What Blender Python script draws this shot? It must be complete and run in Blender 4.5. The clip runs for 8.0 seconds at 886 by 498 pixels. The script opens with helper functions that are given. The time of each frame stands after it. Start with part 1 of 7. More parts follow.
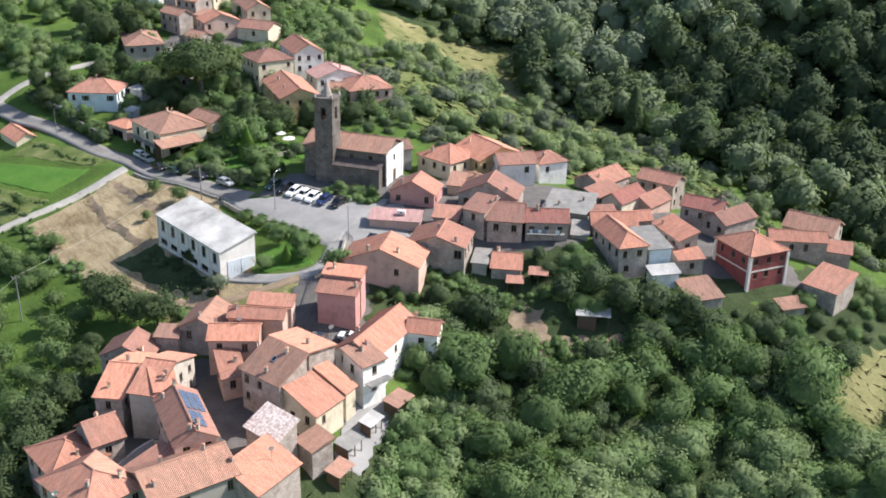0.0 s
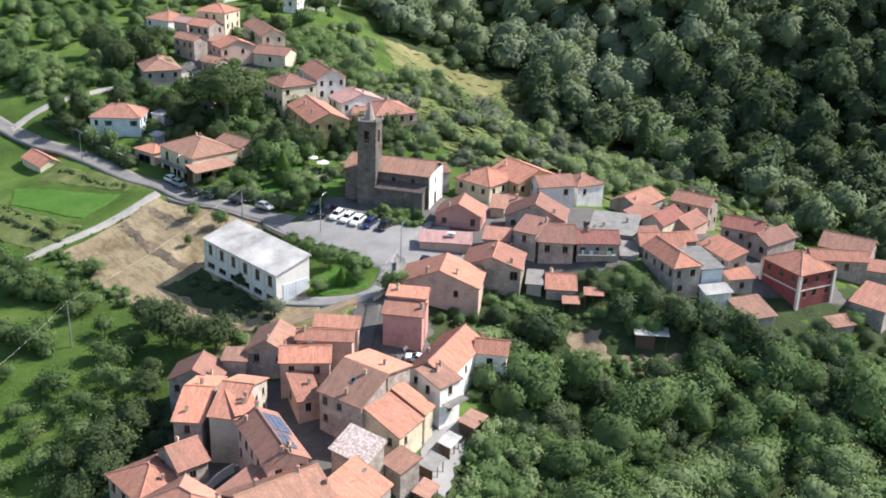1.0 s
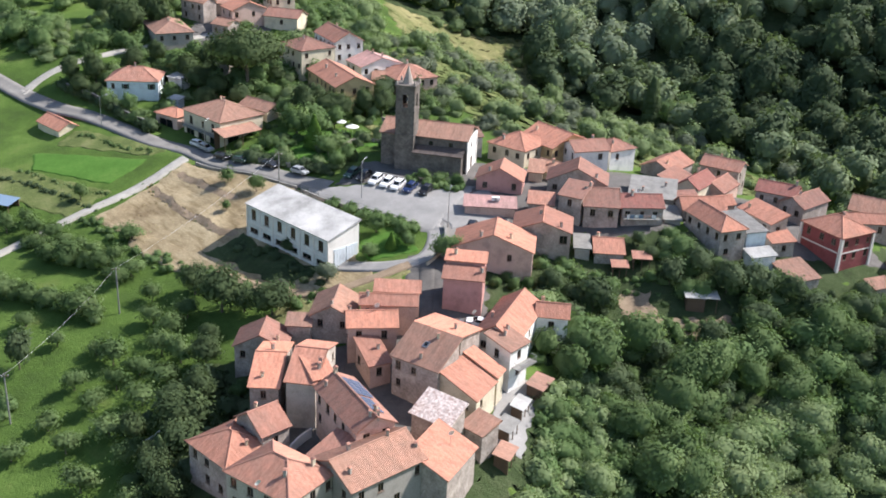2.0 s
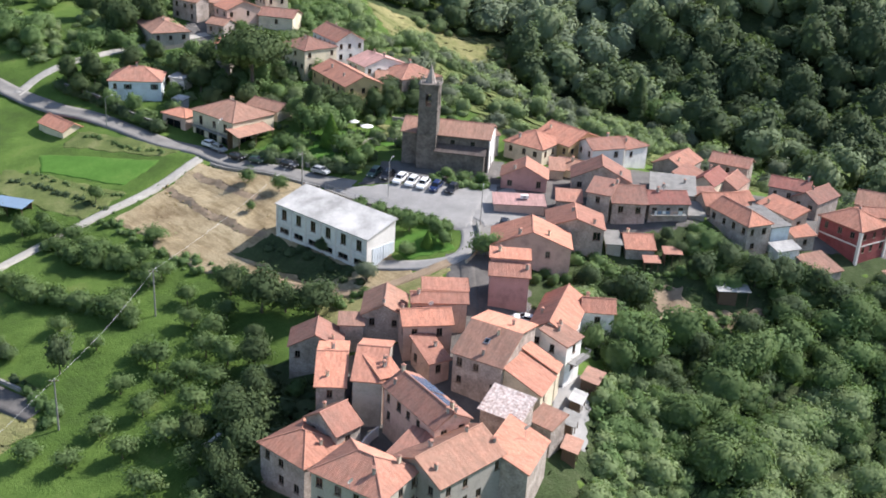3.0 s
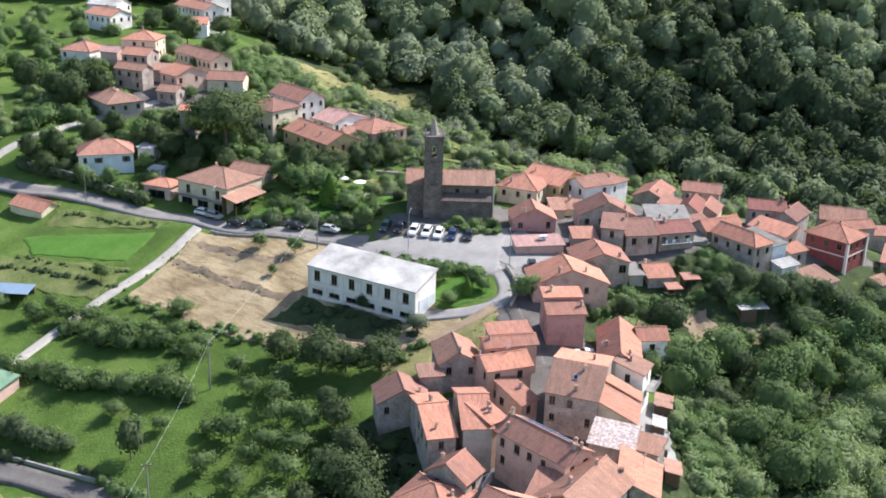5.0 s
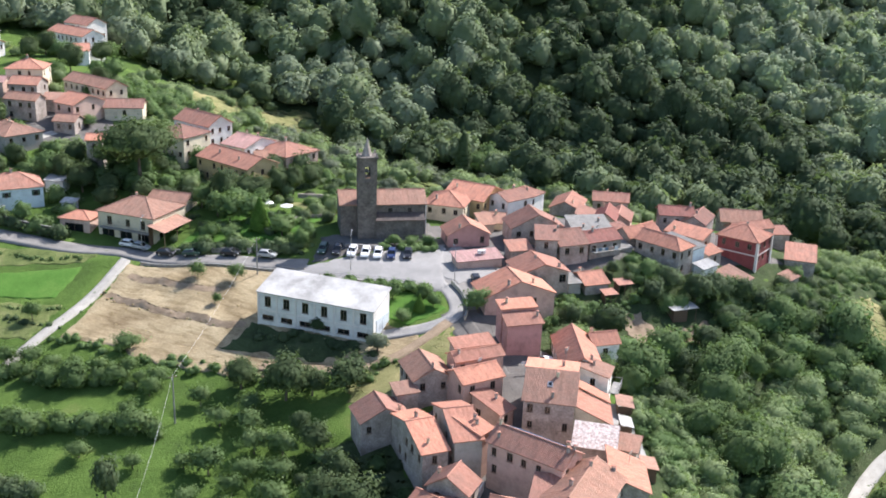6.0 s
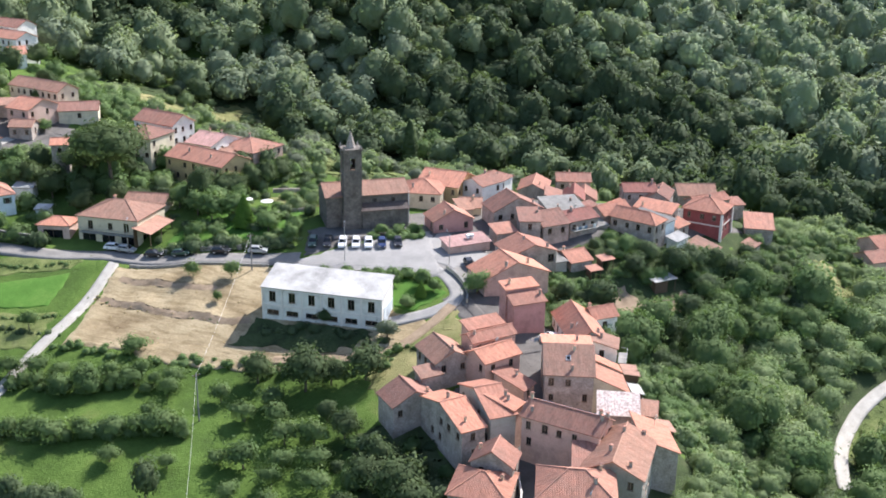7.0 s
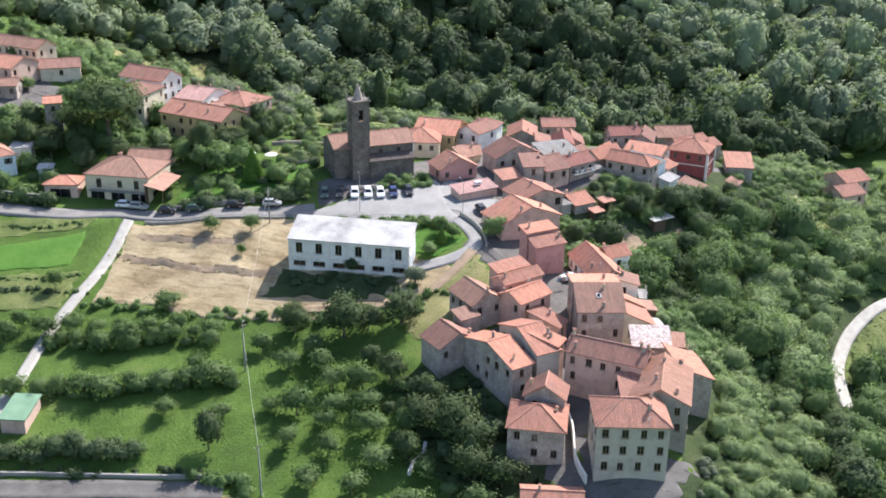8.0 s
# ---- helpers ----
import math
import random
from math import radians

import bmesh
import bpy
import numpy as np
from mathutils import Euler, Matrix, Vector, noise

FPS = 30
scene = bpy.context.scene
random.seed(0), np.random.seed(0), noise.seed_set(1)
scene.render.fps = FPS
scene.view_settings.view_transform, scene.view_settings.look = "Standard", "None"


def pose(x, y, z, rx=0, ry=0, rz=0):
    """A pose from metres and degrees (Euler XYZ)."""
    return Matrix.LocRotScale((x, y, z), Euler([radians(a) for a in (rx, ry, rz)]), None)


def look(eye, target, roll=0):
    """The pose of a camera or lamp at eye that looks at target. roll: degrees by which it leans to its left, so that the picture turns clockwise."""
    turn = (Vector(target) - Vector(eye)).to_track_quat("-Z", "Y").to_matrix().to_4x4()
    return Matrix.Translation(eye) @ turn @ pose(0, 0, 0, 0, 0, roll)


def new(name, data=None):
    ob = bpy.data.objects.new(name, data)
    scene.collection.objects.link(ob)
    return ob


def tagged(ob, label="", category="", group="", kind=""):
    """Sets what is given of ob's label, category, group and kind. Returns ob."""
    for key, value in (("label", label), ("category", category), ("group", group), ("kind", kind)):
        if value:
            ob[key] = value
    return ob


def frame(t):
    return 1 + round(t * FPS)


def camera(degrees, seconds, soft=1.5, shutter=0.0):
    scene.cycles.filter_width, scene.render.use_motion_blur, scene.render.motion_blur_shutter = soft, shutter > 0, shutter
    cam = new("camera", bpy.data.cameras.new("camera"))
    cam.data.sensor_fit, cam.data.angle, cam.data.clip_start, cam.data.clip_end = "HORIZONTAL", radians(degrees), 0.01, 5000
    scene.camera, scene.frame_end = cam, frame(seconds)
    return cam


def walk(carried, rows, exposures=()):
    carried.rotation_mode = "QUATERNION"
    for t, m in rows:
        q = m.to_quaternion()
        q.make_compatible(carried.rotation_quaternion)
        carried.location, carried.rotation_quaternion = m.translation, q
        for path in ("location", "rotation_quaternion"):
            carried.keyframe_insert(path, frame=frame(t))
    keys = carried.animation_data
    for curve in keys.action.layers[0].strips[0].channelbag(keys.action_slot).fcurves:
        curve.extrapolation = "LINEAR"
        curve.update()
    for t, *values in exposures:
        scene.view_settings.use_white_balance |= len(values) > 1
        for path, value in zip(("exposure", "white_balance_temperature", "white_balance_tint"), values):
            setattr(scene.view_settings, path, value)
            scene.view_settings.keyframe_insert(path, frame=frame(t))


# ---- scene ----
cam = camera(45.4, 8.0, soft=1.85)
# the flight past the village, in metres: seconds, eye, target, roll
PATH = [
    (0, (0.00, 0.00, 110.00), (0.90, 91.95, 70.70), 1.22),
    (0.5, (-8.60, -0.40, 109.20), (-5.62, 92.52, 72.37), 1.11),
    (1, (-18.23, -0.49, 108.41), (-13.02, 92.41, 71.79), 1.80),
    (1.5, (-26.94, -0.16, 107.95), (-20.33, 92.12, 69.98), 1.95),
    (1.7, (-30.51, 0.19, 107.89), (-22.68, 91.65, 68.23), 2.48),
    (2.8, (-50.61, 1.23, 106.56), (-35.77, 92.29, 67.99), 2.84),
    (3, (-54.59, 1.64, 106.58), (-38.43, 92.27, 67.53), 3.56),
    (3.5, (-63.73, 2.68, 106.52), (-43.98, 93.00, 68.40), 3.63),
    (4, (-73.49, 4.20, 106.37), (-49.87, 94.52, 70.55), 2.71),
    (4.2, (-77.25, 4.70, 106.29), (-52.40, 94.95, 71.11), 2.02),
    (5.3, (-97.27, 8.14, 107.12), (-61.85, 95.30, 73.22), 1.53),
    (5.5, (-101.58, 9.39, 107.22), (-62.93, 95.27, 73.60), 1.04),
    (6, (-112.14, 12.24, 107.41), (-66.36, 95.07, 75.12), 2.05),
    (6.5, (-121.83, 14.87, 107.89), (-71.60, 95.14, 75.73), 1.58),
    (7, (-132.23, 18.16, 108.54), (-77.95, 95.31, 75.36), 0.97),
    (7.5, (-142.36, 21.49, 109.36), (-84.78, 94.88, 73.34), 2.46),
    (8, (-152.86, 25.64, 110.74), (-93.05, 96.32, 72.95), 0.87),
]
walk(cam, [(t, look(eye, target, roll)) for t, eye, target, roll in PATH], [(0.0, 0.74, 6480, 12), (4.0, 0.84, 6400, 14), (6.0, 1.0, 6380, 14), (8.0, 1.08, 6380, 14)])

# ---- sky and sun ----
SUN_TO = Vector((0.685, 0.18, 0.706)).normalized()
world = bpy.data.worlds.new("sky")
scene.world = world
world.use_nodes = True
wn = world.node_tree.nodes
sky = wn.new("ShaderNodeTexSky")
sky.sky_type = "NISHITA"
sky.sun_disc = False
sky.sun_elevation = math.asin(SUN_TO.z)
sky.sun_rotation = math.atan2(SUN_TO.x, SUN_TO.y)
world.node_tree.links.new(sky.outputs["Color"], wn["Background"].inputs["Color"])
wn["Background"].inputs["Strength"].default_value = 0.13
sun_data = bpy.data.lights.new("sun", "SUN")
sun_data.energy, sun_data.angle, sun_data.color = 4.95, radians(0.53), (1.0, 0.965, 0.925)
sun = new("sun", sun_data)
sun.matrix_world = look(SUN_TO * 300, (0, 0, 0))


# ---- materials ----
def links(mat):
    return mat.node_tree.nodes, mat.node_tree.links


def blank(name, rough=0.85, spec=0.25):
    mat = bpy.data.materials.new(name)
    mat.use_nodes = True
    bsdf = mat.node_tree.nodes["Principled BSDF"]
    bsdf.inputs["Roughness"].default_value = rough
    bsdf.inputs["Specular IOR Level"].default_value = spec
    return mat, bsdf


def noise_tex(mat, scale, detail=4.0, rough=0.6, source="Object", vec=None):
    n, l = links(mat)
    tex = n.new("ShaderNodeTexNoise")
    tex.inputs["Scale"].default_value = scale
    tex.inputs["Detail"].default_value = detail
    tex.inputs["Roughness"].default_value = rough
    if vec is None:
        co = n.new("ShaderNodeTexCoord")
        vec = co.outputs[source]
    l.new(vec, tex.inputs["Vector"])
    return tex.outputs["Fac"]


def ramp(mat, fac, stops):
    n, l = links(mat)
    r = n.new("ShaderNodeValToRGB")
    els = r.color_ramp.elements
    while len(els) < len(stops):
        els.new(0.5)
    for e, (p, c) in zip(els, stops):
        e.position, e.color = p, (*c, 1)
    l.new(fac, r.inputs["Fac"])
    return r.outputs["Color"]


def mix(mat, fac, a, b, mode="MIX"):
    n, l = links(mat)
    m = n.new("ShaderNodeMix")
    m.data_type, m.blend_type = "RGBA", mode
    for sock, val in ((m.inputs[0], fac), (m.inputs[6], a), (m.inputs[7], b)):
        if isinstance(val, (int, float)):
            sock.default_value = val
        elif isinstance(val, tuple):
            sock.default_value = (*val, 1)
        else:
            l.new(val, sock)
    return m.outputs[2]


def math_node(mat, op, a, b=0.0):
    n, l = links(mat)
    m = n.new("ShaderNodeMath")
    m.operation = op
    for sock, val in ((m.inputs[0], a), (m.inputs[1], b)):
        if isinstance(val, (int, float)):
            sock.default_value = val
        else:
            l.new(val, sock)
    return m.outputs[0]


def bump(mat, bsdf, height, strength, dist=0.05):
    n, l = links(mat)
    b = n.new("ShaderNodeBump")
    b.inputs["Strength"].default_value = strength
    b.inputs["Distance"].default_value = dist
    l.new(height, b.inputs["Height"])
    l.new(b.outputs["Normal"], bsdf.inputs["Normal"])


def scaled(c, k):
    return tuple(min(1.0, v * k) for v in c)


def plaster(name, c, dirt=0.5):
    mat, bsdf = blank(name, 0.9, 0.15)
    n, l = links(mat)
    big, fine = noise_tex(mat, 0.45, 5, 0.65), noise_tex(mat, 6.0, 5, 0.7)
    base = ramp(mat, big, [(0.3, scaled(c, 0.72)), (0.5, c), (0.7, scaled(c, 1.08))])
    spots = ramp(mat, fine, [(0.35, (0.55, 0.5, 0.45)), (0.55, (1, 1, 1))])
    col = mix(mat, dirt, base, spots, "MULTIPLY")
    info = n.new("ShaderNodeObjectInfo")
    col = mix(mat, 1.0, col, ramp(mat, info.outputs["Random"], [(0.0, (0.84, 0.83, 0.81)), (0.5, (0.97, 0.96, 0.95)), (1.0, (1.06, 1.05, 1.03))]), "MULTIPLY")
    l.new(col, bsdf.inputs["Base Color"])
    bump(mat, bsdf, fine, 0.35, 0.03)
    return mat


def stone(name, c, fine):
    mat, bsdf = blank(name, 0.92, 0.15)
    n, l = links(mat)
    co = n.new("ShaderNodeTexCoord")
    vor = n.new("ShaderNodeTexVoronoi")
    vor.inputs["Scale"].default_value = fine
    l.new(co.outputs["Object"], vor.inputs["Vector"])
    edge = n.new("ShaderNodeTexVoronoi")
    edge.feature = "DISTANCE_TO_EDGE"
    edge.inputs["Scale"].default_value = fine
    l.new(co.outputs["Object"], edge.inputs["Vector"])
    tone = n.new("ShaderNodeSeparateColor")
    l.new(vor.outputs["Color"], tone.inputs[0])
    base = ramp(mat, tone.outputs[0], [(0.0, scaled(c, 0.8)), (0.5, c), (1.0, scaled(c, 1.15))])
    big = ramp(mat, noise_tex(mat, 0.5, 5, 0.65), [(0.32, (0.52, 0.49, 0.46)), (0.5, (0.85, 0.82, 0.8)), (0.64, (1.12, 1.08, 1.05))])
    col = mix(mat, 0.8, base, big, "MULTIPLY")
    joint = ramp(mat, edge.outputs["Distance"], [(0.0, (0.7, 0.68, 0.65)), (0.06, (1, 1, 1))])
    l.new(mix(mat, 0.6, col, joint, "MULTIPLY"), bsdf.inputs["Base Color"])
    bump(mat, bsdf, edge.outputs["Distance"], 0.5, 0.08)
    return mat


def roof_tiles(name, c, old, moss=0.35, spot=0.55):
    """Clay pantiles: each tile its own tone, weathered patches; laid out by the slope's own map in metres."""
    mat, bsdf = blank(name, 0.82, 0.25)
    n, l = links(mat)
    uv = n.new("ShaderNodeUVMap")
    uv.uv_map = "lay"
    sep = n.new("ShaderNodeSeparateXYZ")
    l.new(uv.outputs["UV"], sep.inputs[0])
    tx = math_node(mat, "FLOOR", math_node(mat, "DIVIDE", sep.outputs[0], 0.23))
    ty = math_node(mat, "FLOOR", math_node(mat, "DIVIDE", sep.outputs[1], 0.36))
    cell = n.new("ShaderNodeCombineXYZ")
    l.new(tx, cell.inputs[0]), l.new(ty, cell.inputs[1])
    info = n.new("ShaderNodeObjectInfo")
    l.new(info.outputs["Random"], cell.inputs[2])
    wnoise = n.new("ShaderNodeTexWhiteNoise")
    l.new(cell.outputs[0], wnoise.inputs["Vector"])
    tone = ramp(mat, wnoise.outputs["Value"], [(0.0, scaled(c, 0.84)), (0.5, c), (0.92, scaled(c, 1.06)), (1.0, scaled(c, 1.16))])
    patch = noise_tex(mat, spot, 5, 0.7)
    weather = ramp(mat, patch, [(0.38, (0, 0, 0)), (0.66, (1, 1, 1))])
    col = mix(mat, math_node(mat, "MULTIPLY", weather, moss), tone, old)
    run = n.new("ShaderNodeMapping")
    run.inputs["Scale"].default_value = (1.3, 0.22, 1.0)
    l.new(uv.outputs["UV"], run.inputs["Vector"])
    streak = ramp(mat, noise_tex(mat, 1.0, 6, 0.75, vec=run.outputs[0]), [(0.33, (0.55, 0.54, 0.53)), (0.54, (1, 1, 1)), (0.72, (1.12, 1.1, 1.07))])
    col = mix(mat, 0.7, col, streak, "MULTIPLY")
    lichen = ramp(mat, noise_tex(mat, 3.4, 5, 0.8), [(0.60, (0, 0, 0)), (0.70, (1, 1, 1))])
    col = mix(mat, math_node(mat, "MULTIPLY", lichen, 0.35 * moss), col, (0.42, 0.38, 0.32))
    kiln = ramp(mat, info.outputs["Random"], [(0.0, (0.72, 0.74, 0.77)), (0.3, (0.9, 0.9, 0.9)), (0.65, (1.02, 1.0, 0.98)), (1.0, (1.2, 1.14, 1.08))])
    col = mix(mat, 1.0, col, kiln, "MULTIPLY")
    l.new(col, bsdf.inputs["Base Color"])
    fr = math_node(mat, "FRACT", math_node(mat, "DIVIDE", sep.outputs[1], 0.36))
    bump(mat, bsdf, fr, 0.8, 0.05)
    return mat


def mottled(name, stops, scale, fine=12.0, rough=0.9, spec=0.2, bumpy=0.3, dist=0.05):
    mat, bsdf = blank(name, rough, spec)
    n, l = links(mat)
    a, b = noise_tex(mat, scale, 6, 0.65), noise_tex(mat, fine, 5, 0.7)
    col = ramp(mat, a, stops)
    grain = ramp(mat, b, [(0.3, (0.7, 0.7, 0.7)), (0.65, (1.1, 1.1, 1.1))])
    l.new(mix(mat, 0.7, col, grain, "MULTIPLY"), bsdf.inputs["Base Color"])
    bump(mat, bsdf, b, bumpy, dist)
    return mat


def foliage(name, dark, mid, light, scale=0.14):
    """Leaves: every clump its own green, with drifts from tree to tree."""
    mat, bsdf = blank(name, 0.75, 0.12)
    n, l = links(mat)
    geo = n.new("ShaderNodeNewGeometry")
    drift = noise_tex(mat, scale, 2, 0.5, vec=geo.outputs["Position"])
    per = math_node(mat, "ADD", math_node(mat, "MULTIPLY", geo.outputs["Random Per Island"], 0.2), math_node(mat, "MULTIPLY", math_node(mat, "SUBTRACT", drift, 0.24), 1.4))
    col = ramp(mat, per, [(0.05, dark), (0.5, mid), (0.95, light)])
    l.new(col, bsdf.inputs["Base Color"])
    tr = n.new("ShaderNodeBsdfTranslucent")
    l.new(mix(mat, 1.0, col, (1.0, 1.08, 0.72), "MULTIPLY"), tr.inputs["Color"])
    ms = n.new("ShaderNodeMixShader")
    ms.inputs[0].default_value = 0.38
    l.new(bsdf.outputs[0], ms.inputs[1]), l.new(tr.outputs[0], ms.inputs[2])
    l.new(ms.outputs[0], n["Material Output"].inputs["Surface"])
    return mat


def swathes(name):
    """Cut straw lying in long ragged rows over paler stubble and bare soil."""
    mat, bsdf = blank(name, 0.95, 0.1)
    n, l = links(mat)
    co = n.new("ShaderNodeTexCoord")
    mp = n.new("ShaderNodeMapping")
    mp.inputs["Scale"].default_value = (0.26, 1.0, 1.0)
    turn = n.new("ShaderNodeMapping")
    turn.inputs["Rotation"].default_value = (0, 0, radians(56))
    l.new(co.outputs["Object"], turn.inputs["Vector"])
    l.new(turn.outputs[0], mp.inputs["Vector"])
    rows = noise_tex(mat, 0.9, 5, 0.65, vec=mp.outputs[0])
    big, fine = noise_tex(mat, 0.11, 5, 0.6), noise_tex(mat, 3.0, 5, 0.7)
    base = ramp(mat, big, [(0.32, (0.185, 0.14, 0.083)), (0.46, (0.295, 0.236, 0.145)), (0.66, (0.38, 0.315, 0.202))])
    band = ramp(mat, rows, [(0.36, (0.55, 0.5, 0.42)), (0.52, (1.0, 1.0, 1.0)), (0.66, (1.15, 1.13, 1.1))])
    col = mix(mat, 0.6, base, band, "MULTIPLY")
    grain = ramp(mat, fine, [(0.32, (0.66, 0.64, 0.6)), (0.6, (1.08, 1.08, 1.08))])
    l.new(mix(mat, 0.7, col, grain, "MULTIPLY"), bsdf.inputs["Base Color"])
    bump(mat, bsdf, rows, 0.8, 0.15)
    return mat


def plain(name, c, rough=0.6, metal=0.0, spec=0.4):
    mat, bsdf = blank(name, rough, spec)
    bsdf.inputs["Metallic"].default_value = metal
    n, l = links(mat)
    a = noise_tex(mat, 3.0, 4, 0.6)
    l.new(ramp(mat, a, [(0.3, scaled(c, 0.85)), (0.7, scaled(c, 1.1))]), bsdf.inputs["Base Color"])
    return mat


def glass_dark(name):
    mat, bsdf = blank(name, 0.08, 0.5)
    bsdf.inputs["Base Color"].default_value = (0.012, 0.014, 0.016, 1)
    return mat


M_WHITE = plaster("white plaster", (0.84, 0.82, 0.78), 0.22)
M_GREY = plaster("grey render", (0.40, 0.375, 0.34), 0.6)
M_PALE = plaster("weathered pale render", (0.52, 0.475, 0.41), 0.5)
M_CREAM = plaster("cream plaster", (0.66, 0.58, 0.44), 0.4)
M_OCHRE = plaster("yellow plaster", (0.60, 0.46, 0.25), 0.35)
M_PINK = plaster("pink plaster", (0.55, 0.30, 0.27), 0.4)
M_ROSE = plaster("pale pink plaster", (0.60, 0.43, 0.36), 0.5)
M_RED = plaster("red plaster", (0.29, 0.088, 0.085), 0.4)
M_BLUE = plaster("pale blue plaster", (0.62, 0.68, 0.72), 0.3)
M_STONE = stone("rubble stone", (0.42, 0.37, 0.33), 4.6)
M_STONE2 = stone("church stone", (0.165, 0.15, 0.135), 2.6)
R_NEW = roof_tiles("new clay tiles", (0.52, 0.243, 0.168), (0.36, 0.205, 0.155), 0.5)
R_MID = roof_tiles("weathered clay tiles", (0.43, 0.212, 0.155), (0.29, 0.185, 0.145), 0.6)
R_OLD = roof_tiles("old brown tiles", (0.37, 0.208, 0.153), (0.25, 0.168, 0.13), 0.65)
R_PINK = roof_tiles("faded pink tiles", (0.52, 0.31, 0.28), (0.37, 0.25, 0.22), 0.5)
R_PALE = roof_tiles("pale mottled tiles", (0.80, 0.74, 0.71), (0.36, 0.24, 0.2), 1.0, 2.6)
R_RED = roof_tiles("dark red tiles", (0.33, 0.135, 0.11), (0.23, 0.14, 0.115), 0.5)
M_SHEET = mottled("fibre cement sheet", [(0.34, (0.27, 0.265, 0.25)), (0.48, (0.42, 0.41, 0.39)), (0.62, (0.56, 0.545, 0.52))], 0.13, 5.0, 0.85)
M_SLAB = mottled("concrete", [(0.3, (0.19, 0.185, 0.17)), (0.7, (0.30, 0.29, 0.27))], 0.6)
R_DARK = roof_tiles("dark weathered tiles", (0.16, 0.12, 0.105), (0.12, 0.11, 0.10), 0.6)
M_GLASS = glass_dark("window glass")
M_FRAME = plain("painted frame", (0.16, 0.11, 0.08), 0.5)
M_SHUT = plain("green shutter", (0.05, 0.09, 0.06), 0.6)
M_WOOD = plain("brown timber", (0.13, 0.08, 0.05), 0.7)
M_TRIM = plain("white trim", (0.72, 0.66, 0.6), 0.7)
M_METAL = plain("dull metal", (0.35, 0.35, 0.35), 0.45, 0.7)
M_BARK = mottled("bark", [(0.3, (0.09, 0.07, 0.05)), (0.7, (0.17, 0.14, 0.11))], 4.0)
M_GRASS = mottled("meadow grass", [(0.30, (0.046, 0.076, 0.021)), (0.46, (0.068, 0.118, 0.025)), (0.58, (0.094, 0.154, 0.034)), (0.74, (0.15, 0.17, 0.058))], 0.075, 2.2, 0.95, 0.1, 0.8, 0.3)
M_LAWN = mottled("mown green field", [(0.3, (0.056, 0.128, 0.022)), (0.5, (0.07, 0.158, 0.028)), (0.7, (0.10, 0.184, 0.038))], 0.16, 3.0, 0.95, 0.1, 0.6)
M_STRAW = swathes("dry mown field")
M_SQUARE = mottled("pale worn asphalt", [(0.3, (0.22, 0.215, 0.205)), (0.7, (0.31, 0.30, 0.285))], 0.25, 6.0, 0.9, 0.2)
M_ROAD = mottled("worn asphalt", [(0.3, (0.165, 0.157, 0.145)), (0.7, (0.24, 0.23, 0.212))], 0.3, 6.0, 0.9, 0.2)
M_GRAVEL = mottled("pale gravel", [(0.3, (0.30, 0.285, 0.25)), (0.7, (0.44, 0.415, 0.37))], 0.5, 5.0, 0.95)
M_LEAF_WOOD = foliage("woodland leaves", (0.112, 0.162, 0.082), (0.2, 0.252, 0.14), (0.285, 0.328, 0.192))
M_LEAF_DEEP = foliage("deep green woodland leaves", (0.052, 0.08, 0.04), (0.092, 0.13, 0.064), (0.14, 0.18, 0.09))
# woodland leaves with the ravine's shade painted into the green
M_LEAF_SHADE = foliage("leaves darkened for ravine shade", (0.044, 0.069, 0.035), (0.08, 0.115, 0.056), (0.125, 0.162, 0.08))
M_LEAF_GREY = foliage("grey-green chestnut leaves", (0.15, 0.195, 0.125), (0.225, 0.272, 0.172), (0.3, 0.338, 0.23))
# distant leaves: haze is painted in as a lighter, greyer green
M_LEAF_HAZE = foliage("chestnut leaves paled for haze", (0.195, 0.26, 0.145), (0.265, 0.33, 0.195), (0.335, 0.39, 0.25), 0.06)
M_LEAF_SCRUB = foliage("scrub leaves", (0.07, 0.122, 0.042), (0.135, 0.208, 0.08), (0.225, 0.298, 0.128), 0.2)
M_LEAF_ORCH = foliage("orchard leaves", (0.065, 0.112, 0.04), (0.122, 0.182, 0.07), (0.195, 0.258, 0.11), 0.25)
M_LEAF_DARK = foliage("dark evergreen leaves", (0.045, 0.072, 0.034), (0.08, 0.115, 0.05), (0.125, 0.168, 0.072), 0.3)
M_LEAF_BRUSH = foliage("pale brush leaves", (0.105, 0.155, 0.066), (0.2, 0.265, 0.122), (0.305, 0.355, 0.185), 0.2)
M_LEAF_PINE = foliage("dark pine needles", (0.046, 0.075, 0.032), (0.09, 0.13, 0.054), (0.15, 0.195, 0.083), 0.3)
M_LEAF_OLIVE = foliage("olive leaves", (0.10, 0.125, 0.08), (0.16, 0.19, 0.125), (0.22, 0.25, 0.18), 0.3)
M_LEAF_LIME = foliage("fresh green leaves", (0.06, 0.12, 0.02), (0.11, 0.20, 0.035), (0.16, 0.26, 0.05), 0.3)
M_DRY = mottled("dry olive grass", [(0.3, (0.10, 0.125, 0.04)), (0.5, (0.20, 0.195, 0.085)), (0.7, (0.30, 0.27, 0.13))], 0.12, 2.5, 0.95, 0.1, 0.8, 0.3)
M_ROUGH = mottled("rough olive grass", [(0.3, (0.075, 0.10, 0.034)), (0.5, (0.125, 0.155, 0.052)), (0.7, (0.19, 0.20, 0.085))], 0.2, 2.5, 0.95, 0.1, 0.8, 0.3)
M_SOIL = mottled("bare garden earth", [(0.3, (0.20, 0.145, 0.095)), (0.7, (0.33, 0.25, 0.17))], 0.4, 4.0)
